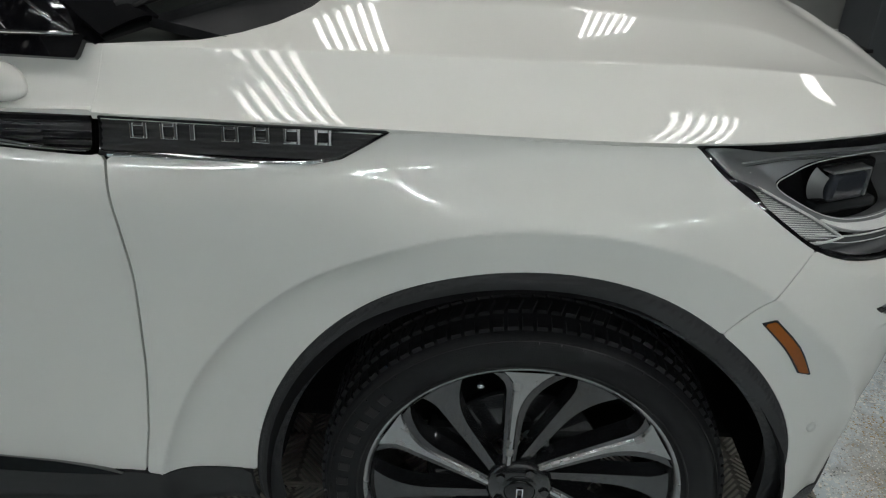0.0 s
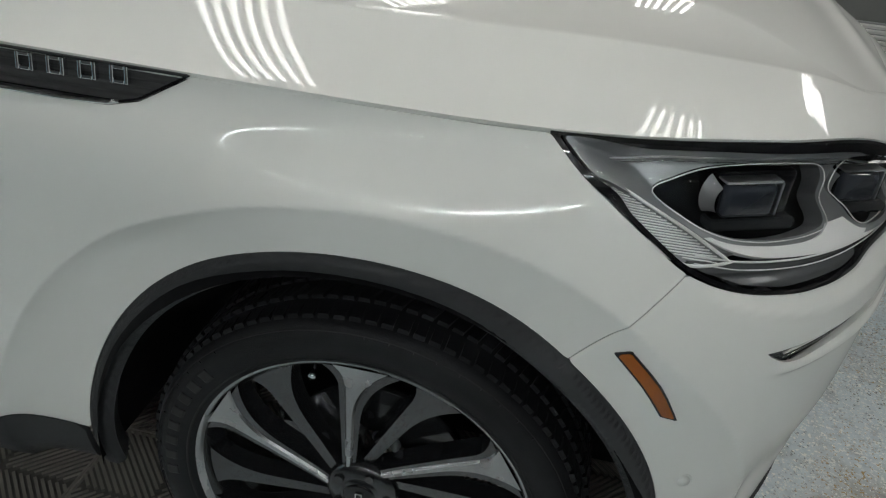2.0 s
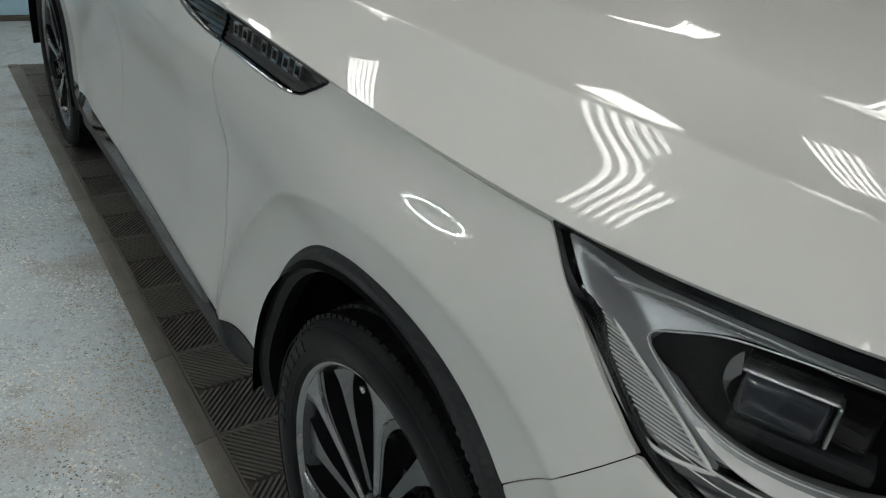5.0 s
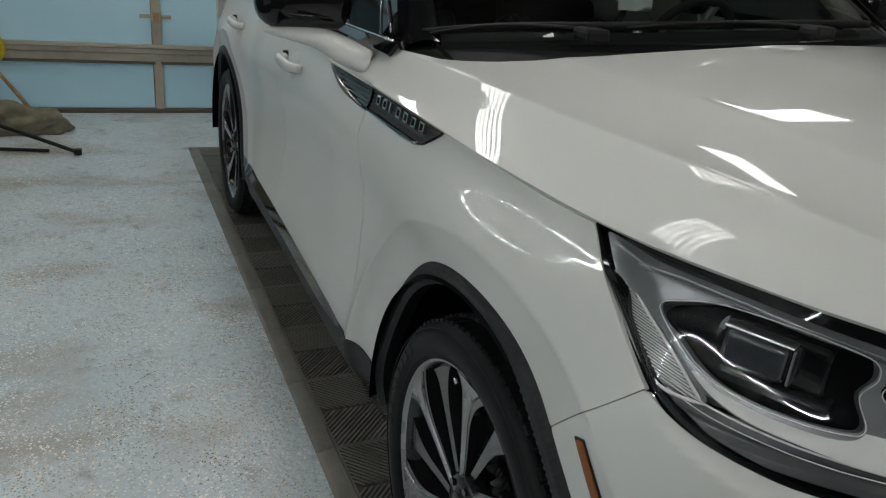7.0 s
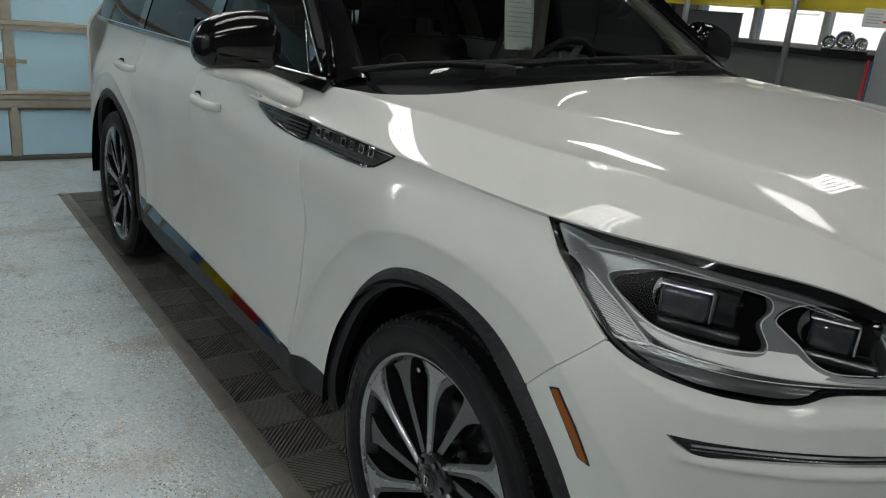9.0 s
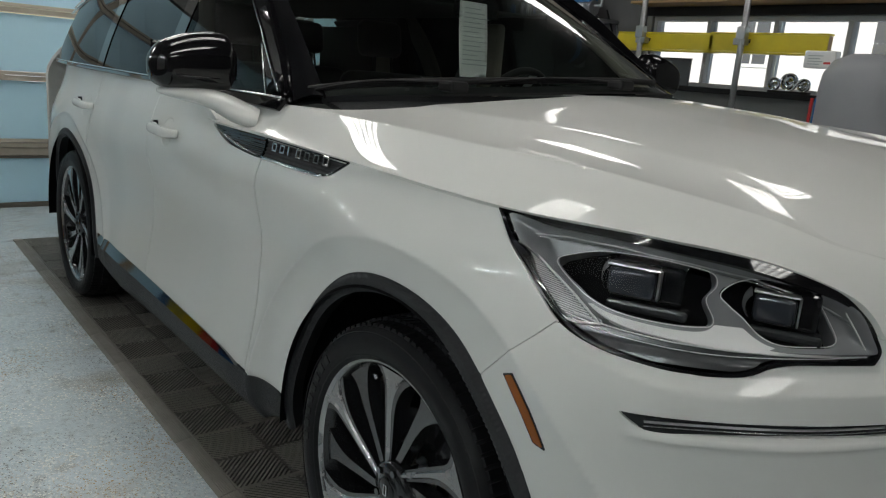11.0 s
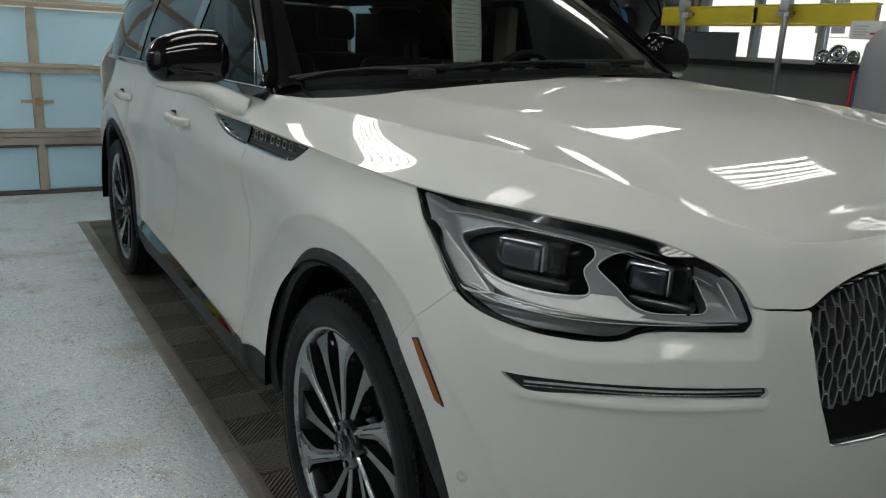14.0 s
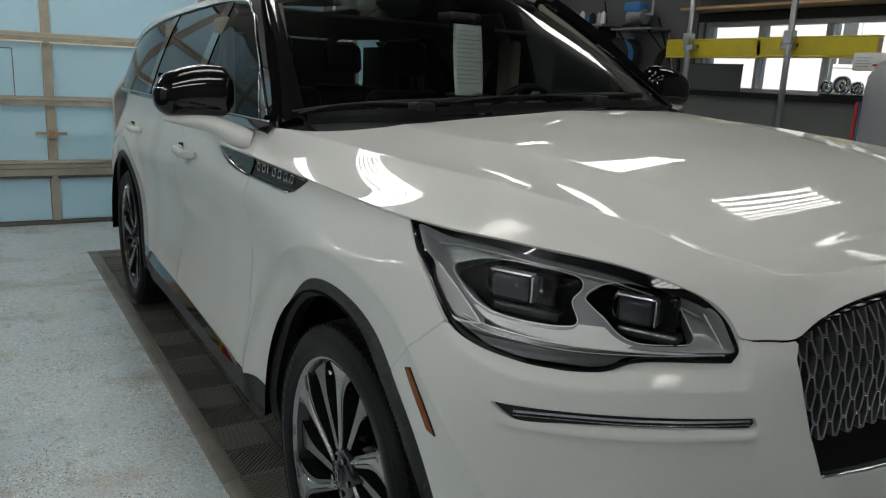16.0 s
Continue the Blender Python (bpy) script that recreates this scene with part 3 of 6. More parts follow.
def cabin(x, z):
    """The side of the cabin above the belt line."""
    x, z = np.asarray(x, float), np.asarray(z, float)
    h = np.clip((z - 1.20) / 0.50, -0.2, 1.2)
    y = 0.912 - 0.125 * h - 0.075 * h * np.abs(h)
    y = y - 0.10 * smooth((-3.0 - x) / 1.4) ** 1.5 * 0.9 - 0.02 * smooth((x + 1.3) / 0.7)
    return np.stack([x * np.ones_like(z), -y, z * np.ones_like(x)], -1)


# ---------------------------------------------------------------- the room
X_DOOR, X_FRONT, Y_NEAR, Y_FAR, Z_CEIL = -5.58, 4.6, -3.75, 4.25, 3.3


def build_room():
    tagged(part("floor", boxed((X_DOOR - 0.3, Y_NEAR - 0.2, -0.2), (X_FRONT + 0.2, Y_FAR + 0.2, 0.0)), M_FLOOR), "worn grey epoxy floor with pale flakes", "floor", kind="structure")
    tagged(part("ceiling", boxed((X_DOOR - 0.3, Y_NEAR - 0.2, Z_CEIL), (X_FRONT + 0.2, Y_FAR + 0.2, Z_CEIL + 0.2)), M_CEIL), "plain dark ceiling", "ceiling", kind="structure")
    # unseen near wall: pale and dark stretches chosen to light fender more than doors
    for xa, xb, mat_, lab in ((X_DOOR - 0.3, -1.1, M_WALLDARK, "plain unseen wall, dark to bounce less light onto the car"), (-1.1, 2.0, M_WALLBOUNCE, "plain unseen wall, pale to bounce light onto the car's side"), (2.0, X_FRONT + 0.2, M_WALLDARK, "plain unseen wall, dark to bounce less light onto the car")):
        tagged(part("wall_near", boxed((xa, Y_NEAR - 0.2, 0), (xb, Y_NEAR, Z_CEIL)), mat_), lab, "wall", kind="structure")
    # unseen dark band, added to darken what the car's sill strip mirrors
    tagged(part("wall_base", boxed((X_DOOR, Y_NEAR, 0), (X_FRONT, Y_NEAR + 0.012, 0.95)), M_SLATE), "unseen dark band added low on the wall for the sill to mirror", "wall", kind="structure")
    # unseen front wall, made dark so that less light bounces onto the bumper
    tagged(part("wall_front", boxed((X_FRONT, Y_NEAR, 0), (X_FRONT + 0.2, Y_FAR, Z_CEIL)), M_WALLDARK), "plain unseen wall, dark to bounce less light onto the car", "wall", kind="structure")
    bm = bmesh.new()
    box(bm, (X_DOOR - 0.3, Y_NEAR, 2.62), (X_DOOR, Y_FAR, Z_CEIL))
    box(bm, (X_DOOR - 0.3, Y_NEAR, 0), (X_DOOR, -3.75, 2.62))
    box(bm, (X_DOOR - 0.3, 1.60, 0), (X_DOOR, Y_FAR, 2.62))
    tagged(part("wall_door", bm, M_WALL), "grey wall round the garage door", "wall", kind="structure")
    # the far wall with its window opening
    x0, x1, z0, z1 = -3.40, -0.70, 1.42, 2.04
    bm = bmesh.new()
    box(bm, (X_DOOR - 0.3, Y_FAR, 0), (x0, Y_FAR + 0.2, Z_CEIL))
    box(bm, (x1, Y_FAR, 0), (X_FRONT + 0.2, Y_FAR + 0.2, Z_CEIL))
    box(bm, (x0, Y_FAR, 0), (x1, Y_FAR + 0.2, z0))
    box(bm, (x0, Y_FAR, z1), (x1, Y_FAR + 0.2, Z_CEIL))
    tagged(part("wall_far", bm, M_WALL), "grey painted wall with a wide window", "wall", kind="structure")
    win = thing("window_1", "grey-framed window of several panes, bright outside", "window", kind="structure")
    for a, b in (((x0, z0), (x1, z0 + 0.035)), ((x0, z1 - 0.04), (x1, z1))):
        part("window_frame", boxed((a[0], Y_FAR + 0.03, a[1]), (b[0], Y_FAR + 0.12, b[1]), 0.006), M_FRAME, win)
    posts = (-3.37, -2.79, -2.155, -1.55, -0.73)
    for x in posts:
        part("window_post", boxed((x - 0.021, Y_FAR + 0.02, z0 + 0.035), (x + 0.021, Y_FAR + 0.13, z1 - 0.04), 0.006), M_FRAME, win)
    for a, b in zip(posts, posts[1:]):
        pane = part("pane", boxed((a + 0.021, Y_FAR + 0.07, z0 + 0.035), (b - 0.021, Y_FAR + 0.078, z1 - 0.04)), M_LENS, win)
        pane.visible_shadow = False
    part("window_sill", boxed((x0 - 0.06, Y_FAR - 0.14, z0 - 0.05), (x1 + 0.06, Y_FAR + 0.0, z0 - 0.004), 0.006), M_BLACKMAT, win, "dark painted sill")
    part("window_head", boxed((x0 - 0.05, Y_FAR - 0.03, z1 + 0.002), (x1 + 0.05, Y_FAR, z1 + 0.08), 0.006), M_BLACKMAT, win, "dark head board")
    part("window_head", boxed((x0 - 0.05, Y_FAR - 0.30, z1 + 0.084), (x1 + 0.05, Y_FAR - 0.02, z1 + 0.108), 0.004), M_WOOD, win, "pale wooden shelf edge")
    # outside
    tagged(part("ground", boxed((-60, Y_FAR + 0.4, -0.6), (60, 90, -0.4)), M_SNOW), "pale bright ground outdoors", "ground", kind="structure")
    house = thing("house", "pale house seen through the window", "house", (-7.0, 16.0, -0.4))
    part("wall", boxed((-6, 0, 0), (9, 6, 5.2)), M_SIDING, house)
    for x in (-2.6, 0.6, 3.4):
        w = part("window", boxed((x, -0.06, 2.5), (x + 0.9, -0.005, 3.7), 0.01), M_WHITE, house)
        for k in (0, 1):
            part("pane", boxed((x + 0.08 + 0.4 * k, -0.075, 2.58), (x + 0.42 + 0.4 * k, -0.062, 3.62)), M_SLATE, w)


def build_garage_door():
    door = thing("door_1", "closed sectional garage door with light blue insulation boards", "garage door", kind="structure")
    y0, y1 = -3.75, 1.60
    part("bottom_seal", boxed((X_DOOR - 0.05, y0, 0.0), (X_DOOR + 0.015, y1, 0.035), 0.008), M_BROWN, door)
    rails = (0.53, 1.06, 1.58, 2.10)
    posts = (-3.72, -2.44, -1.16, 0.12, 1.40)
    lows = (0.035, 0.555, 1.09, 1.605, 2.125)
    tops = (0.405, 1.02, 1.535, 2.055, 2.60)
    for k, z in enumerate(rails):
        part("rail", boxed((X_DOOR - 0.04, y0, z + 0.004), (X_DOOR + 0.03, y1, z + 0.03), 0.004), M_TANLIGHT, door)
        part("rail", boxed((X_DOOR - 0.04, y0, z - 0.038), (X_DOOR + 0.022, y1, z - 0.002), 0.004), M_TAN, door)
        if k == 0:
            part("rail", boxed((X_DOOR - 0.04, y0, z - 0.105), (X_DOOR + 0.012, y1, z - 0.042), 0.006), M_TAN, door)
            part("rail", boxed((X_DOOR - 0.04, y0, z - 0.125), (X_DOOR + 0.02, y1, z - 0.108), 0.004), M_BROWN, door)
    for y in posts:
        for lo, hi in zip(lows, tops):
            w = 0.034
            part("stile", boxed((X_DOOR - 0.04, y - w, lo), (X_DOOR + 0.016, y + w, hi), 0.006), M_TAN, door)
            part("stile_hinge", boxed((X_DOOR + 0.016, y - 0.022, hi - 0.008), (X_DOOR + 0.036, y + 0.022, hi + 0.034), 0.003), M_TAN, door)
    for ya, yb in zip(posts, posts[1:]):
        for lo, hi in zip(lows, tops):
            part("board", boxed((X_DOOR - 0.06, ya + 0.04, lo + 0.004), (X_DOOR - 0.012, yb - 0.04, hi - 0.004), 0.004), M_BLUE, door)
    part("board_seam", boxed((X_DOOR - 0.012, -1.415, 1.095), (X_DOOR - 0.008, -1.409, 1.47)), M_BROWN, door)
    part("board_seam", boxed((X_DOOR - 0.012, -1.95, 1.47), (X_DOOR - 0.008, -1.41, 1.476)), M_BROWN, door)
    latch = part("latch", boxed((X_DOOR + 0.016, -1.20, 0.735), (X_DOOR + 0.03, -1.12, 0.835), 0.008), M_TAN, door)
    part("latch_plate", boxed((X_DOOR + 0.031, -1.185, 0.75), (X_DOOR + 0.042, -1.135, 0.815), 0.004), M_RUST, latch)
    part("latch_bar", boxed((X_DOOR + 0.018, -1.285, 0.772), (X_DOOR + 0.032, -1.202, 0.80), 0.003), M_TAN, latch)
    part("latch_bar", boxed((X_DOOR + 0.018, -1.118, 0.772), (X_DOOR + 0.032, -1.045, 0.80), 0.003), M_TAN, latch)


def build_light(x, y, z, first=[], glow=None):
    """A hanging light of six tubes side by side, open between them."""
    if first:
        return copy_thing(first[0], pose(x, y, z))
    lamp = thing("ceiling_light", "white ceiling light with six parallel tubes", "ceiling light", (x, y, z), group="ceiling lights")
    for e in (-0.61, 0.61):
        part("end_bar", boxed((-0.26, e - 0.03, -0.03), (0.26, e + 0.03, 0.05), 0.008), M_FRAME, lamp)
        for k in (-0.22, 0.22):
            part("hanger", rod(bmesh.new(), (k, e, 0.05), (k, e, Z_CEIL - z), 0.006, seg=8), M_STEEL, lamp)
    for k in range(6):
        bm = bmesh.new()
        rod(bm, ((k - 2.5) * 0.076, -0.58, -0.005), ((k - 2.5) * 0.076, 0.58, -0.005), 0.016, seg=16)
        part("tube", bm, glow or M_TUBE, lamp, soft=True)
    first.append(lamp)
    return lamp


def build_mats():
    """Interlocking ribbed tiles under the car, with a sloped edging."""
    verts, faces = [], []
    order = ((4, 5, 6, 7), (0, 1, 5, 4), (1, 2, 6, 5), (2, 3, 7, 6), (3, 0, 4, 7))
    for x0, y0, x1, y1, z1 in ((-0.1985, -0.1985, 0.1985, 0.1985, 0.004), (-0.1985, -0.1985, -0.193, 0.1985, 0.0122), (0.193, -0.1985, 0.1985, 0.1985, 0.0122),
                               (-0.193, -0.1985, 0.193, -0.193, 0.0122), (-0.193, 0.193, 0.193, 0.1985, 0.0122)):
        b = len(verts)
        verts.extend([(x0, y0, 0), (x1, y0, 0), (x1, y1, 0), (x0, y1, 0), (x0, y0, z1), (x1, y0, z1), (x1, y1, z1), (x0, y1, z1)])
        faces.extend([tuple(b + i for i in f) for f in order])
    # slanting bars with open slots between, turned the other way in each quarter
    for cx, cy, sg in ((-0.1, -0.1, 1), (0.1, -0.1, -1), (-0.1, 0.1, -1), (0.1, 0.1, 1)):
        h, w = 0.094, 0.0041
        for c in np.arange(-0.18, 0.181, 0.0195):
            pts = []
            for x in (-h, h):
                y = sg * x + c
                if abs(y) <= h:
                    pts.append((x, y))
            for y in (-h, h):
                x = (y - c) * sg
                if abs(x) < h:
                    pts.append((x, y))
            if len(pts) < 2:
                continue
            (ax, ay), (bx, by) = pts[0], pts[1]
            ln = math.hypot(bx - ax, by - ay)
            if ln < 0.02:
                continue
            nx, ny = -(by - ay) / ln * w, (bx - ax) / ln * w
            b = len(verts)
            for z, k in ((0.004, 1.05), (0.0122, 0.9)):
                verts.extend([(cx + ax + nx * k, cy + ay + ny * k, z), (cx + bx + nx * k, cy + by + ny * k, z),
                              (cx + bx - nx * k, cy + by - ny * k, z), (cx + ax - nx * k, cy + ay - ny * k, z)])
            faces.extend([tuple(b + i for i in (f if (bx - ax) * ny - (by - ay) * nx < 0 else f[::-1])) for f in order])
    mat_thing = thing("floor_mat", "grey interlocking ribbed floor tiles under the car", "floor mat")
    me = None
    x_end = -4.36
    for i in range(13):
        for j in range(5):
            at = (x_end + 0.2 + 0.4 * i, -0.80 + 0.4 * j, 0.0)
            if me is None:
                ob = mesh_object("tile", verts, faces, M_MAT, mat_thing, soft=False)
                me = ob.data
                # slot floors and bar sides take a darker copy: their shade is painted in
                me.materials.append(M_MATSHADE)
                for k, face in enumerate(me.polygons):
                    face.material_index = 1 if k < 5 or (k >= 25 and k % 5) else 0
            else:
                ob = new("tile", me)
                ob.parent = mat_thing
            ob.location = at
    ev = [(-0.1985, -0.062, 0.001), (0.1985, -0.062, 0.001), (-0.1985, -0.050, 0.006), (0.1985, -0.050, 0.006), (-0.1985, -0.012, 0.0125), (0.1985, -0.012, 0.0125),
          (-0.1985, -0.002, 0.0125), (0.1985, -0.002, 0.0125), (-0.1985, -0.002, 0.0), (0.1985, -0.002, 0.0)]
    ef = [(0, 1, 3, 2), (2, 3, 5, 4), (4, 5, 7, 6), (6, 7, 9, 8), (0, 2, 4, 6, 8), (9, 7, 5, 3, 1)]
    # fine ribs along the edging
    for k in range(5):
        b, f0, f1 = len(ev), 0.12 + 0.18 * k, 0.12 + 0.18 * k + 0.09
        for f, up in ((f0, 0.0), (f0 + 0.02, 0.0022), (f1 - 0.02, 0.0022), (f1, 0.0)):
            y, z = -0.050 + 0.038 * f, 0.006 + 0.0065 * f + up
            ev.extend([(-0.1965, y, z), (0.1965, y, z)])
        ef.extend([(b, b + 1, b + 3, b + 2), (b + 2, b + 3, b + 5, b + 4), (b + 4, b + 5, b + 7, b + 6)])
    em = None
    for i in range(13):
        if em is None:
            ob = mesh_object("edging", ev, ef, M_EDGE, mat_thing, soft=False)
            em = ob.data
        else:
            ob = new("edging", em)
            ob.parent = mat_thing
        ob.location = (x_end + 0.2 + 0.4 * i, -1.0, 0.0)
    for j in range(5):
        ob = new("edging", em)
        ob.parent = mat_thing
        ob.matrix_basis = pose(x_end, -0.80 + 0.4 * j, 0, 0, 0, -90)
    bm = boxed((x_end - 0.062, -1.062, 0.0), (x_end - 0.002, -1.002, 0.010), 0.004)
    part("corner_edging", bm, M_EDGE, mat_thing)


build_room()
build_garage_door()
for k in range(-2, 3):
    build_light(-0.856 + 1.965 * k, -0.70, Z_CEIL - 0.14)
far_row = []
for k in range(-2, 3):
    build_light(-0.856 + 1.965 * k, 2.90, Z_CEIL - 0.14, far_row, M_TUBEFAR)
# extra unseen light, added to brighten the garage door and the floor before it
build_light(-4.786, -2.75, Z_CEIL - 0.14)
for xa, xb, glow in ((-5.5, -2.6, M_STRIPLOW), (-2.58, -0.62, M_STRIPLOW), (-0.60, 3.4, M_STRIP)):
    strip = thing("wall_light", "slim bright strip light along the wall", "strip light", ((xa + xb) / 2, -3.65, 2.45), group="wall strip lights")
    half = (xb - xa) / 2
    part("channel", boxed((-half, -0.030, -0.012), (half, -0.010, 0.012), 0.003), M_WHITE, strip)
    part("tube", rod(bmesh.new(), (-half, 0, 0), (half, 0, 0), 0.0036, seg=12), glow, strip, soft=True)
    for k in (-0.8, 0, 0.8):
        part("bracket", boxed((half * k - 0.015, Y_NEAR + 3.65, -0.008), (half * k + 0.015, -0.031, 0.008), 0.003), M_STEEL, strip)
build_mats()


# ---------------------------------------------------------------- the car
car = thing("car", "pearl white sport utility car with black cladding, parked", "car")
GAP = 0.0022
_shut = spline(_edge[:, 0], _edge[:, 1:])(np.linspace(0, 12, 400))


def SHUT(s):
    return np.interp(s, _shut[:, 0], _shut[:, 1])


def arch(s, z, r=R_ARCH):
    return np.minimum.reduce([np.hypot(s - ax, z - HUB_Z) for ax in AXLES]) - r


def seam(s, z):
    """Positive behind the joint of fender and bumper."""
    k = np.interp(z, (0.2, 0.842, 0.870, 0.905, 0.961, 1.2), (-0.25, 0.330, 0.357, 0.394, 0.452, 0.66))
    return (k - s) * 0.75


def door_gap(s, z):
    """Positive ahead of the joint of door and fender."""
    k = np.interp(z, (0.3, 0.417, 0.537, 0.686, 0.824, 0.973, 1.075, 1.09, 1.2), (-0.75, -0.732, -0.713, -0.701, -0.697, -0.692, -0.700, -0.715, -0.715))
    return s - k


def band(z, lo, hi):
    return np.minimum(z - lo, hi - z)


BADGE = [(-0.7125, 1.142), (-0.245, 1.137), (-0.262, 1.127), (-0.326, 1.092), (-0.372, 1.082), (-0.44, 1.080), (-0.7125, 1.081)]
BADGE_DOOR = rounded([(-0.722, 1.141), (-0.722, 1.082), (-0.80, 1.086), (-0.95, 1.100), (-1.07, 1.130), (-1.10, 1.146), (-0.95, 1.146)], 4, keep=(0, 1, 5))


def fender_in(s, z):
    return np.minimum.reduce([door_gap(s, z) - GAP, SHUT(s) - z - 0.0058, arch(s, z), seam(s, z) - 0.0008, z - 0.43, -outline_sd(BADGE, s, z) - 0.001,
                              -outline_sd(LAMP, s, z) - 0.002])


def bumper_in(s, z):
    f = fold(s)
    return np.minimum.reduce([-seam(f, z) - 0.0008, arch(f, z), z - 0.36, SHUT(f) - z - 0.0032, -outline_sd(LAMP, f, z) - 0.002,
                              -outline_sd(SLOT, f, z), -outline_sd(GRILLE, f, z)])


panel("fender", skin, (-0.74, 0.50), (0.425, 1.15), (0.006, 0.005), fender_in, M_PAINT, car, both=True)
panel("front_bumper", bumper_skin, (0.25, 2 * S_END - 0.25), (0.35, 1.06), (0.009, 0.0065), bumper_in, M_PAINT, car)


def hood_in(u, v):
    p = hood(u, v)
    y = 0.93 * np.interp(np.abs(v), (0, 0.25, 0.5), (0, 0.62, 1.0))
    rear = np.interp(y, (0, 0.2, 0.485, 0.66, 0.77, 0.84, 0.893, 0.915, 0.93), (-0.37, -0.375, -0.395, -0.43, -0.475, -0.52, -0.575, -0.665, -0.72))
    return p[..., 0] - rear


panel("scuttle_corner", lambda a, b: hood(0.0, -1 + 0.5 * a) + b[..., None] * np.array((-0.42, -0.004, 0.0)) - np.array((0.0005, 0, 0)) + (b * (1 - a))[..., None] * np.array((0, -0.004, 0.004)),
      (0, 1), (0, 1), (0.02, 0.05), lambda a, b: np.ones_like(a), M_PAINT, car, "white corner behind the bonnet", lip=0.006, both=True)
panel("hood", hood, (0.0, 12.0), (-1, 1), (0.04, 0.0125), hood_in, M_PAINT, car)

# doors, rear quarter and tail
DOOR_CUTS = (-0.705, -1.72, -2.62)


def door_in(a, b):
    def inside(s, z):
        cut = np.minimum(-door_gap(s, z) - GAP, 9) if a == DOOR_CUTS[0] else (a - GAP - s)
        return np.minimum.reduce([cut, s - b - GAP, z - 0.435, np.interp(s, (-1.22, -1.16, -1.06), (1.232, 1.195, 1.150)) - z, arch(s, z, R_ARCH + 0.035 if b < -2 else R_ARCH), -outline_sd(BADGE_DOOR, s, z) - 0.001])
    return inside


for a, b in zip(DOOR_CUTS, DOOR_CUTS[1:]):
    panel("door", skin, (b - 0.02, a + 0.03), (0.42, 1.236), (0.012, 0.009), door_in(a, b), M_PAINT, car, both=True)


def quarter_in(s, z):
    behind = np.maximum(-2.62 - s - GAP, np.minimum(R_ARCH + 0.033 - np.hypot(s + 3.025, z - HUB_Z), -2.4 - s))
    return np.minimum.reduce([behind, s + 4.50, z - 0.43, 1.232 - z, arch(s, z)])


panel("rear_quarter", skin, (-4.52, -2.40), (0.42, 1.235), (0.012, 0.009), quarter_in, M_PAINT, car, both=True)


# ---- cladding, liners and trim
def ring_in(r0, r1, ax):
    def inside(s, z):
        r = np.hypot(s - ax, z - HUB_Z)
        return np.minimum.reduce([r - r0, r1 - r, z - 0.34])
    return inside


def clad_skin(s, z):
    d = np.minimum.reduce([np.hypot(s - ax, z - HUB_Z) for ax in AXLES])
    rise = -0.010 + 0.010 * smooth((d - 0.509) / 0.008) + 0.014 * smooth((0.484 - d) / 0.01)
    return skin(s, z, rise)


for ax in AXLES:
    panel("arch_cladding", clad_skin, (ax - 0.54, ax + 0.54), (0.29, 0.94), (0.008, 0.008), ring_in(0.474, R_ARCH - 0.001, ax), M_CLAD, car, "black grained wheel arch trim", lip=0.045, both=True)
panel("rocker_cladding", lambda s, z: skin(s, z, -0.004 + 0.05 * smooth((0.36 - z) / 0.14)), (-2.6, -0.45), (0.24, 0.432), (0.02, 0.012),
      lambda s, z: np.minimum.reduce([0.431 - z, arch(s, z, 0.532), z - 0.245 - 0.09 * smooth((s + 0.80) / 0.25)]), M_CLAD, car, "black grained sill trim", both=True)
STRIP = rounded([(-0.765, 0.434), (-0.86, 0.451), (-1.0, 0.460), (-1.5, 0.470), (-2.45, 0.484), (-2.49, 0.475), (-2.44, 0.436), (-1.4, 0.434)], 4, keep=(0, 4, 5, 6, 7))
panel("sill_strip", lambda s, z: skin(s, z, inset(s, 0 * z + 0.436) - inset(s, z) - 0.015 + 0.37 * (z - 0.436)), (-2.52, -0.75), (0.425, 0.51), (0.012, 0.0035), lambda s, z: outline_sd(STRIP, s, z), M_STRIPDARK, car, "mirror-bright metal strip", lip=0.02, both=True)
panel("lower_bumper", lambda s, z: wrap(s, z, 0.004 + 0.05 * smooth((0.34 - z) / 0.14)), (0.46, 2 * S_END - 0.46), (0.22, 0.36), (0.02, 0.014),
      lambda s, z: np.minimum(arch(fold(s), z, 0.532), 0.359 - z), M_CLAD, car, "black grained lower bumper")

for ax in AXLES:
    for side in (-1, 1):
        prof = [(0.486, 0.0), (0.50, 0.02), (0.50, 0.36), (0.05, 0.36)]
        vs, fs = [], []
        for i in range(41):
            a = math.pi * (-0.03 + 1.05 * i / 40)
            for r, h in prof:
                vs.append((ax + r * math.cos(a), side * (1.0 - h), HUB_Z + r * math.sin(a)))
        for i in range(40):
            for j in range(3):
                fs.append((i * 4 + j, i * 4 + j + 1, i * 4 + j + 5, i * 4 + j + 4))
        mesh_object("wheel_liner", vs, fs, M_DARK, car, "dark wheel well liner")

# the floor pan, and filler blocks added unseen in the body to keep gaps dark
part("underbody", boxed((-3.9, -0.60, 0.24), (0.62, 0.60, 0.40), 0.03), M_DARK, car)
part("sill_block", boxed((-2.44, -0.93, 0.27), (-0.74, -0.62, 0.45), 0.02), M_DARK, car)
part("sill_block", boxed((-2.44, 0.62, 0.27), (-0.74, 0.93, 0.45), 0.02), M_DARK, car)
part("bay_block", boxed((-0.60, -0.62, 0.42), (0.62, 0.62, 1.02), 0.03), M_DARK, car)
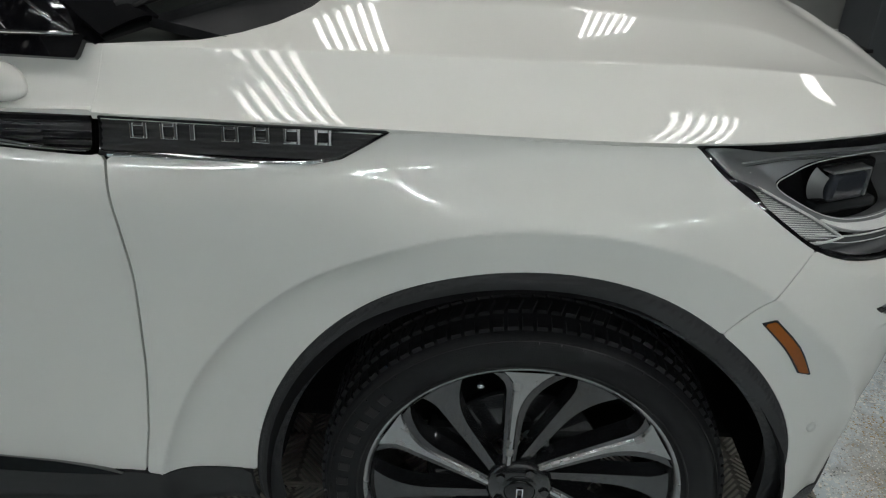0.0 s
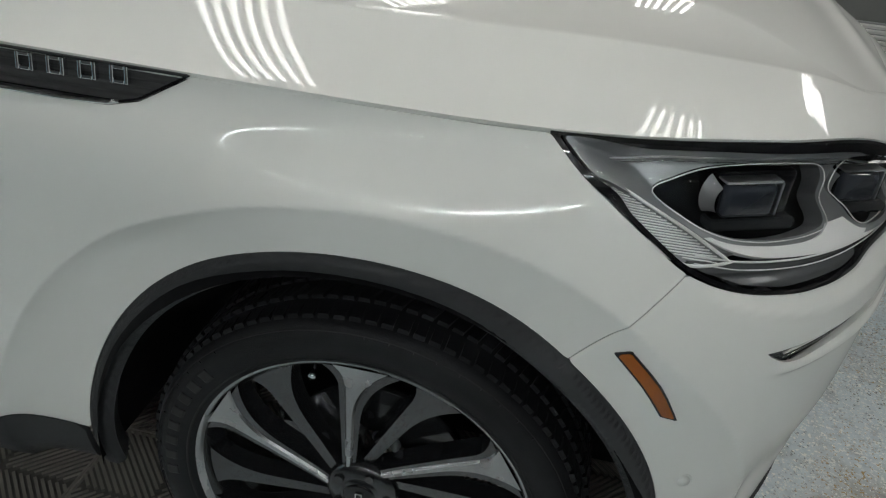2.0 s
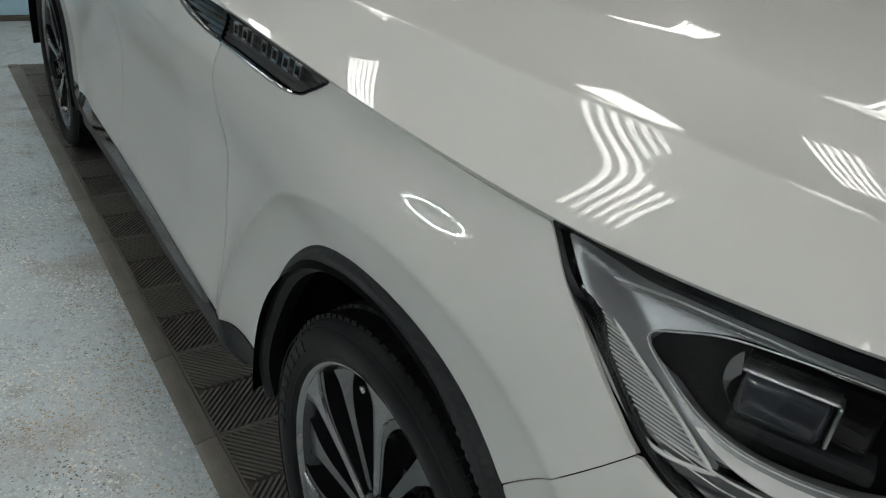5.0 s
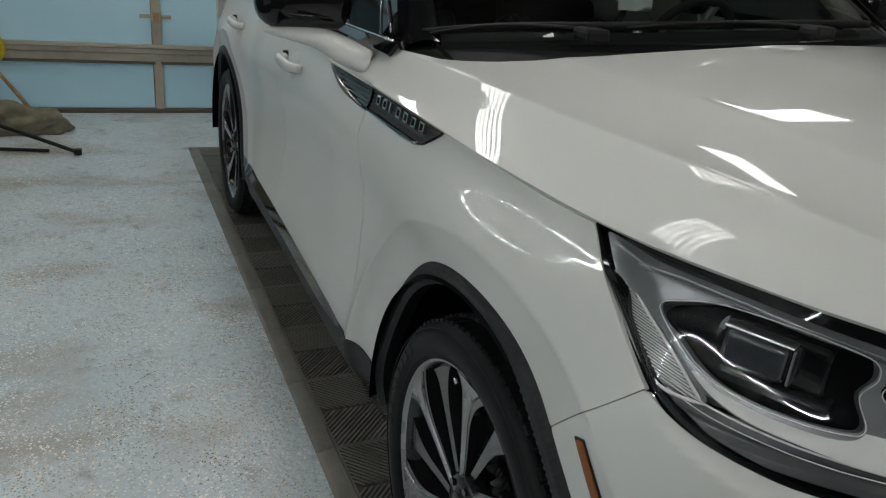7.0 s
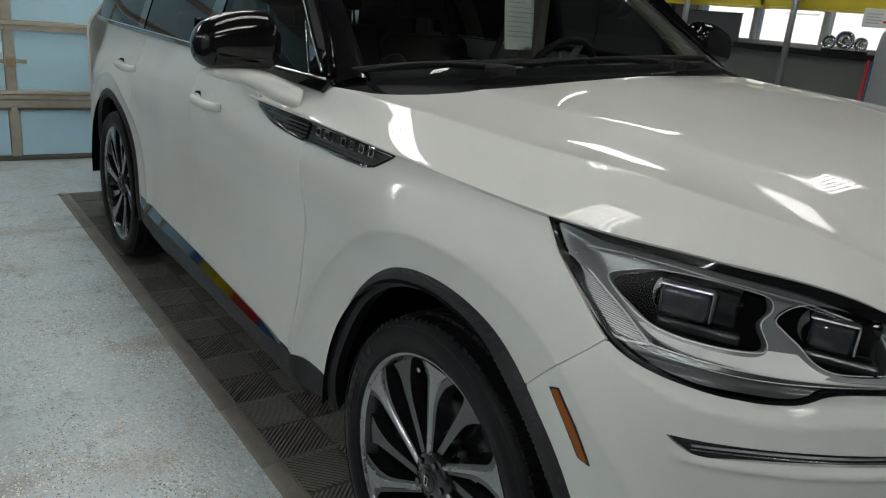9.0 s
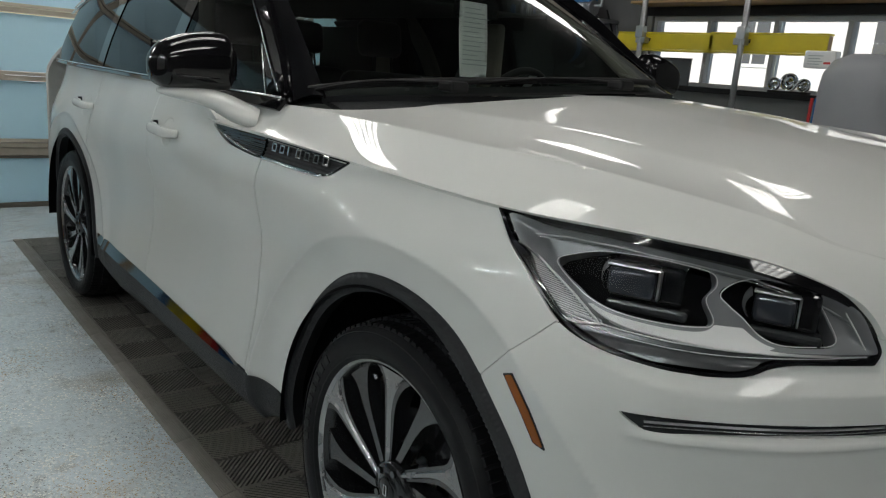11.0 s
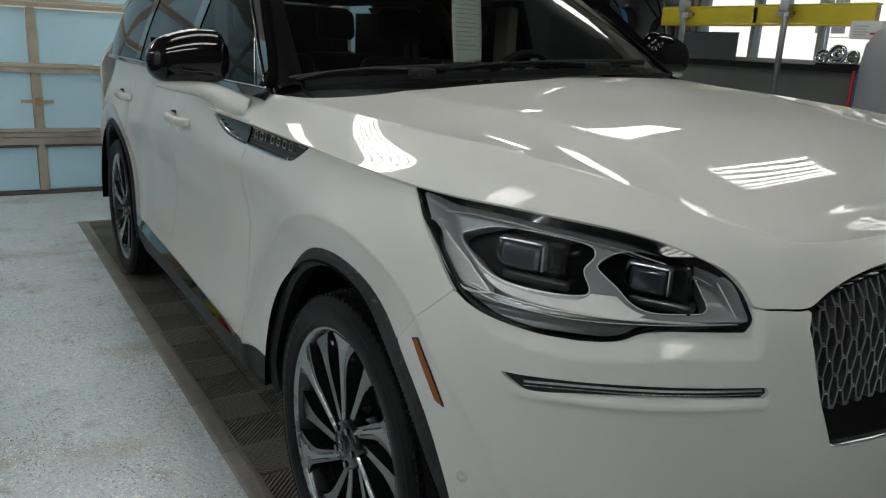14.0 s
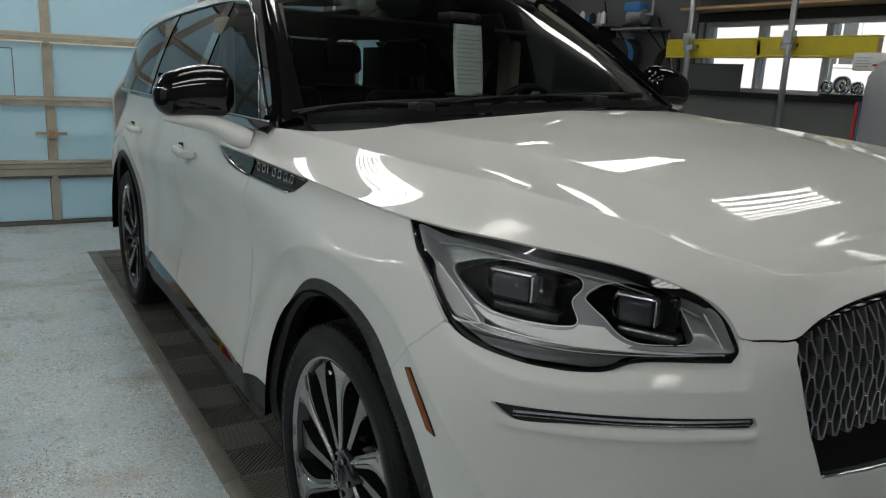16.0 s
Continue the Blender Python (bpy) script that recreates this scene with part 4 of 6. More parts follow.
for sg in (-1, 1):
    part("wing_block", boxed((-0.66, min(sg * 0.64, sg * 0.885), 0.93), (0.19, max(sg * 0.64, sg * 0.885), 1.085), 0.02), M_DARK, car)
    part("pillar_block", boxed((-0.80, min(sg * 0.80, sg * 0.915), 0.45), (-0.62, max(sg * 0.80, sg * 0.915), 1.13), 0.01), M_DARK, car)

# badge on the fender and its tail on the door
RIB = lambda z: 0.0022 * np.sin(z * 2 * math.pi / 0.0105)
bz = panel("badge", lambda s, z: skin(s, z, 0.006 + RIB(z)), (-0.7145, -0.24), (1.075, 1.145), (0.012, 0.0013),
           lambda s, z: np.minimum(outline_sd(BADGE, s, z) - 0.002, z - 1.0875), M_RIBTRIM, car, "dark ribbed trim with raised chrome letters", lip=0.01, both=True)
panel("badge_edge", lambda s, z: skin(s, z, -0.002), (-0.7145, -0.24), (1.07, 1.145), (0.006, 0.0022),
      lambda s, z: np.minimum(outline_sd(BADGE, s, z) - 0.001, np.maximum(1.0885 - z, 0.0045 - outline_sd(BADGE, s, z))), M_BLACK, car, "gloss black edge with chrome lower lip", lip=0.012, both=True)
q = skin(np.linspace(-0.695, -0.355, 24), np.interp(np.linspace(-0.695, -0.355, 24), (-0.695, -0.44, -0.372, -0.335), (1.0835, 1.0825, 1.085, 1.094)), -0.003)
vs, fs = sweep(q, 0.0032, 8)
lipo = mesh_object("badge_lip", vs, fs, M_CHROME, car, "thin chrome lip")
other = new("badge_lip", lipo.data)
other.parent, other.scale = car, (1, -1, 1)
# raised chrome marks in place of the lettering
for k in range(7):
    s0 = -0.662 + k * 0.0485
    w = 0.032 if k != 2 else 0.010
    z0 = 1.1085 + 0.0004 * k
    c = skin(np.array(s0 + w / 2), np.array(z0 + 0.012), 0.0)
    w *= 0.86
    bm, e, hz = bmesh.new(), 0.0056, 0.0125
    if k == 2:
        box(bm, (-w / 2, -0.005, -hz), (w / 2, 0.004, hz), 0.0014)
    else:
        for lo, hi in (((-w / 2, -hz), (-w / 2 + e, hz)), ((w / 2 - e, -hz), (w / 2, hz)), ((-w / 2 + e, hz - e), (w / 2 - e, hz)), ((-w / 2 + e, -hz), (w / 2 - e, -hz + e))):
            box(bm, (lo[0], -0.005, lo[1]), (hi[0], 0.004, hi[1]), 0.0012)
    ob = part("badge_mark", bm, M_CHROME, car, "raised dark chrome mark")
    ob.matrix_basis = pose(float(c[0]), float(c[1]), float(c[2]), -9, 0, 0)
panel("door_badge", lambda s, z: skin(s, z, 0.005 + 0.4 * RIB(z)), (-1.11, -0.71), (1.075, 1.15), (0.012, 0.0013), lambda s, z: outline_sd(BADGE_DOOR, s, z) - 0.002, M_BLACK, car, "dark ribbed trim on the door", lip=0.01, both=True)
sw = np.linspace(0, 1, 40)
q = skin(-0.73 - 0.33 * sw, 1.088 + 0.045 * sw ** 1.6, -0.002)
vs, fs = sweep(q, [0.0015 + 0.0035 * math.sin(math.pi * min(1, a * 1.1)) ** 2 for a in sw], 10, flat=1.0)
mesh_object("door_badge_swirl", vs, fs, M_STRIPDARK, car, "bright swirl in the door trim")

# amber side marker and round sensor
MARK = rounded([(0.369, 0.843), (0.391, 0.851), (0.442, 0.800), (0.481, 0.737), (0.455, 0.743), (0.417, 0.795)], 3, keep=(0, 1, 3, 4))
panel("side_marker", lambda s, z: skin(s, z, -0.0035), (0.36, 0.49), (0.73, 0.86), (0.004, 0.004), lambda s, z: outline_sd(MARK, s, z) - 0.0022, M_AMBER, car, "amber side marker lamp", lip=0.008, both=True)
panel("side_marker_rim", lambda s, z: skin(s, z, -0.0022), (0.35, 0.50), (0.72, 0.87), (0.003, 0.003), lambda s, z: np.minimum(outline_sd(MARK, s, z) + 0.0008, 0.0026 - outline_sd(MARK, s, z)), M_BLACK, car, lip=0.006, both=True)
c0 = skin(np.array(0.530), np.array(0.604))
for sg in (-1, 1):
    ob = mesh_object("parking_sensor", *lathe([(0.0, -0.0035), (0.0095, -0.0035), (0.0095, 0.0), (0.0115, 0.0), (0.0118, -0.0015), (0.0132, -0.0015), (0.0132, 0.004)], 24), M_PAINT, car, "round parking sensor")
    ob.matrix_basis = pose(float(c0[0]), sg * -float(c0[1]), float(c0[2]), 0, 0, 14 if sg < 0 else 166)


# ---- lamps
POCKET_A = rounded([(0.388, 1.046), (0.422, 1.064), (0.493, 1.078), (0.614, 1.082), (0.703, 1.078), (0.755, 1.070), (0.762, 1.052), (0.742, 1.030), (0.754, 1.003), (0.752, 0.992), (0.736, 0.987), (0.682, 0.984), (0.597, 0.986), (0.527, 0.993), (0.460, 1.011)], 5)
POCKET_B = rounded([(0.768, 1.040), (0.796, 1.060), (0.841, 1.069), (0.897, 1.064), (0.940, 1.053), (0.952, 1.033), (0.966, 1.005), (0.974, 0.985), (0.965, 0.974), (0.935, 0.971), (0.872, 0.971), (0.835, 0.983), (0.806, 1.008), (0.783, 1.024)], 5)
BLADE = rounded([(0.430, 1.012), (0.517, 0.988), (0.593, 0.981), (0.684, 0.978), (0.737, 0.981), (0.759, 0.993), (0.757, 1.010), (0.744, 1.026), (0.756, 1.034), (0.778, 1.014), (0.800, 0.998), (0.832, 0.976),
                   (0.872, 0.966), (0.933, 0.965), (0.967, 0.968), (0.985, 0.972), (0.990, 0.964), (0.970, 0.9605), (0.892, 0.9585), (0.787, 0.959), (0.675, 0.964), (0.577, 0.971), (0.500, 0.987)], 4, keep=(0, 7, 15))
RIBS = rounded([(0.283, 1.056), (0.310, 1.064), (0.393, 1.029), (0.470, 0.997), (0.534, 0.966), (0.455, 0.962), (0.389, 0.990), (0.324, 1.030)], 4, keep=(0, 4))
LAMP_IN = lambda s, z: outline_sd(LAMP, s, z)
panel("lamp_housing", lambda s, z: skin(s, z - 0.06 * smooth((z - 0.98) / 0.14), 0.085), (0.22, 1.06), (0.91, 1.13), (0.012, 0.008), lambda s, z: LAMP_IN(s, z) + 0.003, M_DARK, car, "black headlamp housing", lip=0.0, both=True)
panel("lamp_bezel", lambda s, z: skin(s, z, 0.014 - 0.010 * smooth((z - 1.03) / 0.04)), (0.22, 1.06), (0.91, 1.13), (0.004, 0.0025), lambda s, z: np.minimum(LAMP_IN(s, z) + 0.003, 0.0035 + 0.0115 * smooth((z - 1.02) / 0.04) * smooth((s - 0.26) / 0.12) + 0.004 * smooth((s - 0.97) / 0.04) - LAMP_IN(s, z)), M_BLACK, car, "gloss black headlamp surround", lip=0.02, both=True)

def reflector_in(s, z):
    return np.minimum.reduce([LAMP_IN(s, z) - 0.006, -outline_sd(POCKET_A, s, z), -outline_sd(POCKET_B, s, z), -outline_sd(RIBS, s, z), z - np.interp(s, (0.4, 0.544, 0.676, 0.787, 1.05), (0.985, 0.972, 0.966, 0.964, 0.964))])

panel("reflector", lambda s, z: skin(s, z, 0.013 + 0.019 * smooth((LAMP_IN(s, z) - 0.008) / 0.035)), (0.24, 1.05), (0.92, 1.12), (0.006, 0.004), reflector_in, M_LAMPGREY, car, "grey metallic headlamp reflector", lip=0.03, both=True)

def blade_in(s, z):
    return outline_sd(BLADE, s, z)

panel("light_blade", lambda s, z: skin(s, z, 0.018 + 0.026 * smooth((z - 0.952) / 0.075)), (0.39, 1.04), (0.950, 1.04), (0.005, 0.0025), blade_in, M_BLADE, car, "bright silver lamp blade", lip=0.012, both=True)
panel("lamp_lower_guide", lambda s, z: skin(s, z, 0.024 + 0.005 * smooth((z - 0.935) / 0.006) - 0.004 * smooth((z - 0.946) / 0.003)), (0.46, 1.045), (0.925, 0.965), (0.006, 0.0012),
      lambda s, z: np.minimum(LAMP_IN(s, z) - 0.003, np.interp(s, (0.4, 0.544, 0.676, 0.787, 1.05), (0.980, 0.969, 0.963, 0.960, 0.960)) - z), M_SMOKE, car, "smoked lower lamp guide", lip=0.008, both=True)
# ribbed corner reflector, one bar after another
for k in range(24):
    f = (k + 0.5) / 24
    z = 1.056 - 0.092 * f
    zs = np.full(60, z)
    ss = np.linspace(0.26, 0.54, 60)
    ok = ss[outline_sd(RIBS, ss, zs) > 0.002]
    if len(ok) < 2:
        continue
    q = skin(np.linspace(ok[0], ok[-1], 6), z + np.linspace(0.003, -0.003, 6), 0.026)
    ob = mesh_object("lamp_rib", *sweep(q, 0.0011, 6), M_BLADE, car)
    other = new("lamp_rib", ob.data)
    other.parent, other.scale = car, (1, -1, 1)
panel("rib_backing", lambda s, z: skin(s, z, 0.032), (0.26, 0.54), (0.94, 1.08), (0.006, 0.004), lambda s, z: outline_sd(RIBS, s, z) + 0.002, M_LAMPGREY, car, lip=0.0, both=True)
# chrome edges round the pockets and the ribs
for poly, r in ((POCKET_A, 0.0009), (POCKET_B, 0.0009), (RIBS, 0.0024)):
    a = np.array(poly)
    ob = mesh_object("lamp_edge", *sweep(skin(a[:, 0], a[:, 1], 0.026 if r < 0.002 else 0.020), r, 6, closed=True), M_BLADE, car)
    other = new("lamp_edge", ob.data)
    other.parent, other.scale = car, (1, -1, 1)
for off, mat_, r in ((0.013, M_SATIN, 0.0016), (0.018, M_CHROME, 0.0010)):
    us = np.linspace(0.27, 1.02, 60)
    zs = np.interp(us, (0.27, 0.40, 0.54, 0.71, 0.824, 0.927, 0.999, 1.02), (1.104, 1.114, 1.114, 1.106, 1.094, 1.070, 1.040, 1.022)) - off - 0.012
    ob = mesh_object("lamp_line", *sweep(skin(us, zs, 0.027), r, 6), mat_, car)
    other = new("lamp_line", ob.data)
    other.parent, other.scale = car, (1, -1, 1)
us = np.linspace(0.47, 1.03, 50)
for drop, r in ((0.0, 0.0014), (0.010, 0.0008)):
    zs = np.interp(us, (0.4, 0.47, 0.544, 0.676, 0.787, 1.05), (0.985, 0.974, 0.966, 0.960, 0.9575, 0.9575)) - drop * np.clip((1.03 - us) / 0.3, 0, 1)
    ob = mesh_object("lamp_line", *sweep(skin(us, zs, 0.021), r, 6), M_BLADE, car)
    other = new("lamp_line", ob.data)
    other.parent, other.scale = car, (1, -1, 1)
us = np.linspace(0, 1, 20)
ob = mesh_object("lamp_line", *sweep(skin(0.992 + 0.038 * us, 1.030 - 0.068 * us, 0.020), 0.0015, 6), M_BLADE, car)
other = new("lamp_line", ob.data)
other.parent, other.scale = car, (1, -1, 1)
for s0, z0, wd, ht in ((0.585, 1.036, 0.088, 0.056), (0.880, 1.022, 0.072, 0.054)):
    c = skin(np.array(s0), np.array(z0), 0.050)
    for side in (1, -1):
        body = part("projector", boxed((-wd * 0.5, 0.0, -ht * 0.62), (wd * 0.95, 0.05, ht * 0.60), 0.008, 3), M_BLACK, car, "black projector lamp")
        body.matrix_basis = pose(float(c[0]), side * float(c[1]), float(c[2]), 0, 0, 25 if side > 0 else 155)
        part("projector_lens", boxed((-wd * 0.48, -0.026, -ht * 0.48), (wd * 0.46, -0.002, ht * 0.46), 0.011, 4), M_BULB, body, "clear block lens", soft=True)
        # curved chrome wing beside the lens
        vs, fs = [], []
        for i in range(9):
            f = i / 8
            for j in range(13):
                h = math.radians(-58 + 116 * j / 12)
                r = ht * (0.46 + 0.26 * f ** 1.5)
                vs.append((-wd * 0.40 - r * math.cos(h) * 0.62, -0.018 + 0.026 * f, r * math.sin(h) * 0.86))
        for i in range(8):
            for j in range(12):
                fs.append((i * 13 + j, i * 13 + j + 1, (i + 1) * 13 + j + 1, (i + 1) * 13 + j))
        mesh_object("projector_wing", vs, fs, M_WING, body, "curved bright wing")
        part("projector_frame", boxed((-wd * 0.50, -0.024, ht * 0.47), (wd * 0.50, 0.0, ht * 0.54), 0.002), M_SATIN, body, "satin frame")
        part("projector_frame", boxed((wd * 0.49, -0.022, -ht * 0.42), (wd * 0.54, 0.0, ht * 0.46), 0.0015), M_SATIN, body, "satin frame")
        part("projector_base", boxed((-wd * 0.5, -0.010, -ht * 1.0), (wd * 1.1, 0.03, -ht * 0.66), 0.006), M_SLOT, body)

def lens_skin(s, z):
    return skin(s, z, 0.010 - 0.12 * smooth((s - 0.45) / 0.25) * (z - 1.04) - 1.2 * (z - 1.04) ** 2)

panel("lamp_lens", lens_skin, (0.22, 1.06), (0.91, 1.13), (0.012, 0.008), LAMP_IN, M_LENS, car, "clear headlamp lens", lip=0.0, both=True)

for o in car.children:
    if o.name.startswith("lamp_lens"):
        o.visible_shadow = False

# slim lamp in the bumper
panel("slot_lamp", lambda s, z: skin(s, z, 0.011 + 0.0004 * np.sin(z * 1400)), (0.60, 1.10), (0.815, 0.865), (0.008, 0.0009), lambda s, z: outline_sd(SLOT, s, z) + 0.006, M_SLOT, car, "slim smoked lamp strip with bright lines in the bumper", lip=0.01, both=True)
for zz, r, mat_ in ((0.8300, 0.0011, M_CHROME), (0.8375, 0.0022, M_SATIN), (0.8465, 0.0016, M_BLACK)):
    us = np.linspace(0.645, 1.088, 40)
    q = skin(us, zz - 0.006 * np.clip((0.80 - us) / 0.16, 0, 1) ** 2 + 0.002 * np.sin((us - 0.645) * 7), 0.009)
    ob = mesh_object("slot_line", *sweep(q, r, 6), mat_, car)
    other = new("slot_line", ob.data)
    other.parent, other.scale = car, (1, -1, 1)

# ---- grille
GR_IN = lambda s, z: outline_sd(GRILLE, fold(s), z)


def foot_top(s):
    return 0.791 + 0.13 * (np.minimum(fold(s), 1.45) - 1.22)


panel("grille_back", lambda s, z: wrap(s, z, 0.10), (1.10, 2 * S_END - 1.10), (0.66, 1.09), (0.02, 0.02), lambda s, z: GR_IN(s, z) - 0.003, M_DARK, car, lip=-0.05)
panel("grille_frame", lambda s, z: wrap(s, z, 0.004 + 0.4 * np.clip(GR_IN(s, z), 0, 0.02)), (1.12, 2 * S_END - 1.12), (0.68, 1.08), (0.008, 0.005), lambda s, z: np.minimum(GR_IN(s, z) + 0.001, 0.006 - GR_IN(s, z)), M_BLACK, car, "gloss black grille frame", lip=0.03)
panel("grille_foot", lambda s, z: wrap(s, z, 0.004 + 0.60 * np.clip(z - 0.722, 0, 0.10)), (1.18, 2 * S_END - 1.18), (0.69, 0.84), (0.01, 0.006), lambda s, z: np.minimum(GR_IN(s, z) - 0.004, foot_top(s) - z), M_BLACK, car, "gloss black panel at the grille's foot", lip=0.012)
gv, gf = [], []
CW, CH, CE = 0.0173, 0.0672, 0.0052


def node(i, z):
    """A crossing of the mesh: the columns draw together downwards, the rows climb to the middle."""
    s = S_END + i * CW * (1 + 0.25 * (z - 0.92))
    return s, z + 0.12 * (min(float(fold(s)), 1.45) - 1.22)


def grille_bar(s0, z0, s1, z1, h=0.0034):
    """A slim straight bar, deep from front to back."""
    f = np.linspace(0, 1, 3)
    ss, zz = s0 + (s1 - s0) * f, z0 + (z1 - z0) * f
    p, q = wrap(ss, zz, 0.010), wrap(ss, zz, 0.034)
    b = len(gv)
    ax = np.array((0, 0, h)) if abs(z1 - z0) < 0.004 else np.array((0, h, 0))
    for i in range(3):
        gv.extend([p[i] - ax * 0.85, p[i] + ax * 0.85, q[i] + ax * 1.25, q[i] - ax * 1.25])
    for i in range(2):
        gf.extend([(b + i * 4 + k, b + i * 4 + (k + 1) % 4, b + i * 4 + 4 + (k + 1) % 4, b + i * 4 + 4 + k) for k in range(4)])


def mesh_in(s, z):
    return min(float(GR_IN(np.array(s), np.array(z))), z - float(foot_top(np.array(s))) + 0.012)


stud = None
for i in range(-29, 30):
    for j in range(0, 7):
        zr = 0.7514 + j * CH + (CH / 2 if i % 2 else 0)
        s0, z0 = node(i, zr)
        for d in (-1, 1):
            s1, z1 = node(i + d, zr + CH / 2)
            if mesh_in((s0 + s1) / 2, (z0 + z1) / 2) > 0.003:
                grille_bar(s0 + d * CE, z0, s1 - d * CE, z1)
        if mesh_in(s0, z0) < 0.003:
            continue
        grille_bar(s0 - CE, z0, s0 + CE, z0)
        if mesh_in(s0, z0) < 0.012 or i > 16:
            continue
        c = wrap(np.array(s0), np.array(z0), 0.0095)
        if stud is None:
            ob = part("grille_stud", boxed((-0.006, -0.0042, -0.0017), (0.0015, 0.0042, 0.0017), 0.0008, 1), M_CHROME, car, "small bright chrome stud")
            stud = ob.data
        else:
            ob = new("grille_stud", stud)
            ob.parent = car
            ob["label"] = "small bright chrome stud"
        ob.location = tuple(map(float, c))
mesh_object("grille_mesh", gv, gf, M_GRILLE, car, "satin mesh of tall loops", soft=False)
us = np.linspace(1.262, 2 * S_END - 1.262, 60)
mesh_object("grille_lip", *sweep(wrap(us, 0.709 - 0.004 * smooth((fold(us) - 1.262) / 0.3), 0.004), 0.005, 10), M_CHROME, car, "chrome lip below the grille")


# ---- wheels
def spoke_sheet(narrow, wide, y_hub, y_rim, offset, r0, r1, thick, back):
    """One spoke from the hub to the rim: it starts beside the axle, runs straight and flares into the rim on its leading side."""
    vs, fs, n = [], [], 22
    for i in range(n + 1):
        t = i / n
        r = r0 + (r1 - r0) * t
        b = -math.asin(min(0.95, offset / r))
        lead = narrow * (0.5 + 0.5 * t) + wide * max(0, (t - 0.45) / 0.55) ** 2.6
        trail = narrow * (0.5 + 0.35 * t) + back * max(0, (t - 0.80) / 0.20) ** 2.2
        y = y_hub + (y_rim - y_hub) * t ** 1.4
        for side, dy in ((-trail, 0.0), (lead, 0.0), (lead + 0.004, thick), (-trail - 0.004, thick)):
            a = b + side / r
            vs.append((r * math.sin(a), y + dy, r * math.cos(a)))
    for i in range(n):
        for k in range(4):
            fs.append((i * 4 + k, i * 4 + (k + 1) % 4, (i + 1) * 4 + (k + 1) % 4, (i + 1) * 4 + k))
    fs += [(3, 2, 1, 0), tuple(n * 4 + k for k in range(4))]
    return vs, fs


def build_wheel():
    """A wheel with its outer face towards -y; the outer rim edge lies at y = 0."""
    w = new("wheel")
    w.parent = car
    w["label"] = "wide tyre on a machined wheel with swirling spokes"
    R = 0.394
    tyre = mesh_object("tyre", *lathe([(0.296, 0.018), (0.305, -0.002), (0.322, -0.012), (0.345, -0.018), (0.365, -0.016), (0.378, -0.006), (0.386, 0.006),
                                       (0.3875, 0.012), (R - 0.004, 0.024), (R - 0.001, 0.06), (R, 0.10), (R, 0.16), (R - 0.004, 0.226), (0.380, 0.252), (0.345, 0.266), (0.30, 0.24)], 96), M_TYRE, w)
    # tread blocks and shoulder lugs
    tv, tf = [], []

    def lug(a0, a1, y0, y1, ra, rb, skew=0.0):
        b = len(tv)
        for r, kk in ((ra, 0.0), (rb, 0.12)):
            for a, y in ((a0, y0), (a1, y0), (a1 + skew, y1), (a0 + skew, y1)):
                am, ym = (a0 + a1) / 2, (y0 + y1) / 2
                aa, yy = a + (am - a) * kk, y + (ym - y) * kk
                tv.append((r * math.sin(aa), yy, r * math.cos(aa)))
        tf.extend([tuple(b + i for i in f) for f in ((4, 5, 6, 7), (0, 1, 5, 4), (1, 2, 6, 5), (2, 3, 7, 6), (3, 0, 4, 7))])

    n = 96
    st = 2 * math.pi / n
    for k in range(n):
        a = k * st
        lug(a + 0.10 * st, a + 0.86 * st, 0.004, 0.040, 0.384, 0.3925 if k % 2 else 0.3915)
        lug(a + 0.12 * st, a + 0.88 * st, 0.048, 0.088, R - 0.004, R + 0.0045, 0.5 * st)
        lug(a + 0.05 * st, a + 0.92 * st, 0.100, 0.142, R - 0.004, R + 0.0045, -0.4 * st)
        lug(a + 0.12 * st, a + 0.88 * st, 0.152, 0.196, R - 0.004, R + 0.0045, 0.5 * st)
        lug(a + 0.10 * st, a + 0.85 * st, 0.204, 0.246, 0.384, 0.394)
    mesh_object("tread", tv, tf, M_TYRE, tyre, soft=False)
    # raised sidewall rings and marks in place of the lettering
    mesh_object("sidewall_ring", *lathe([(0.3745, -0.013), (0.3752, -0.016), (0.3765, -0.0135)], 96), M_TYREMARK, tyre)
    mesh_object("sidewall_ring", *lathe([(0.318, -0.011), (0.3195, -0.0135), (0.3215, -0.0125)], 96), M_TYREMARK, tyre)
    for start in (math.radians(-92), math.radians(88)):
        for k in range(8):
            a = start + k * math.radians(6.2)
            bm = boxed((-0.0105, -0.0025, -0.011), (0.0105, 0.002, 0.011), 0.002)
            ob = part("sidewall_mark", bm, M_TYREMARK, tyre, "raised block mark on the sidewall")
            ob.matrix_basis = Matrix.Rotation(a, 4, "Y") @ pose(0, -0.0165, 0.348, 0, 0, 0)
    for k in range(60):
        a = k * 2 * math.pi / 60
        if k % 15 > 8:
            continue
        bm = boxed((-0.0006, -0.0012, -0.0035), (0.0006, 0.001, 0.0035))
        ob = part("sidewall_nib", bm, M_TYREMARK, tyre)
        ob.matrix_basis = Matrix.Rotation(a + 0.02, 4, "Y") @ pose(0, -0.0125, 0.3695, 0, 0, 0)
    rim = mesh_object("rim", *lathe([(0.312, 0.012), (0.313, 0.002), (0.311, -0.004), (0.3065, -0.004), (0.3005, 0.0), (0.297, 0.006), (0.292, 0.012)], 96), M_RIM, w, "bright machined rim edge")
    mesh_object("barrel", *lathe([(0.2975, 0.005), (0.290, 0.014), (0.280, 0.05), (0.268, 0.12), (0.276, 0.20), (0.298, 0.24)], 72), M_RIMDARK, w, "dark inner barrel")
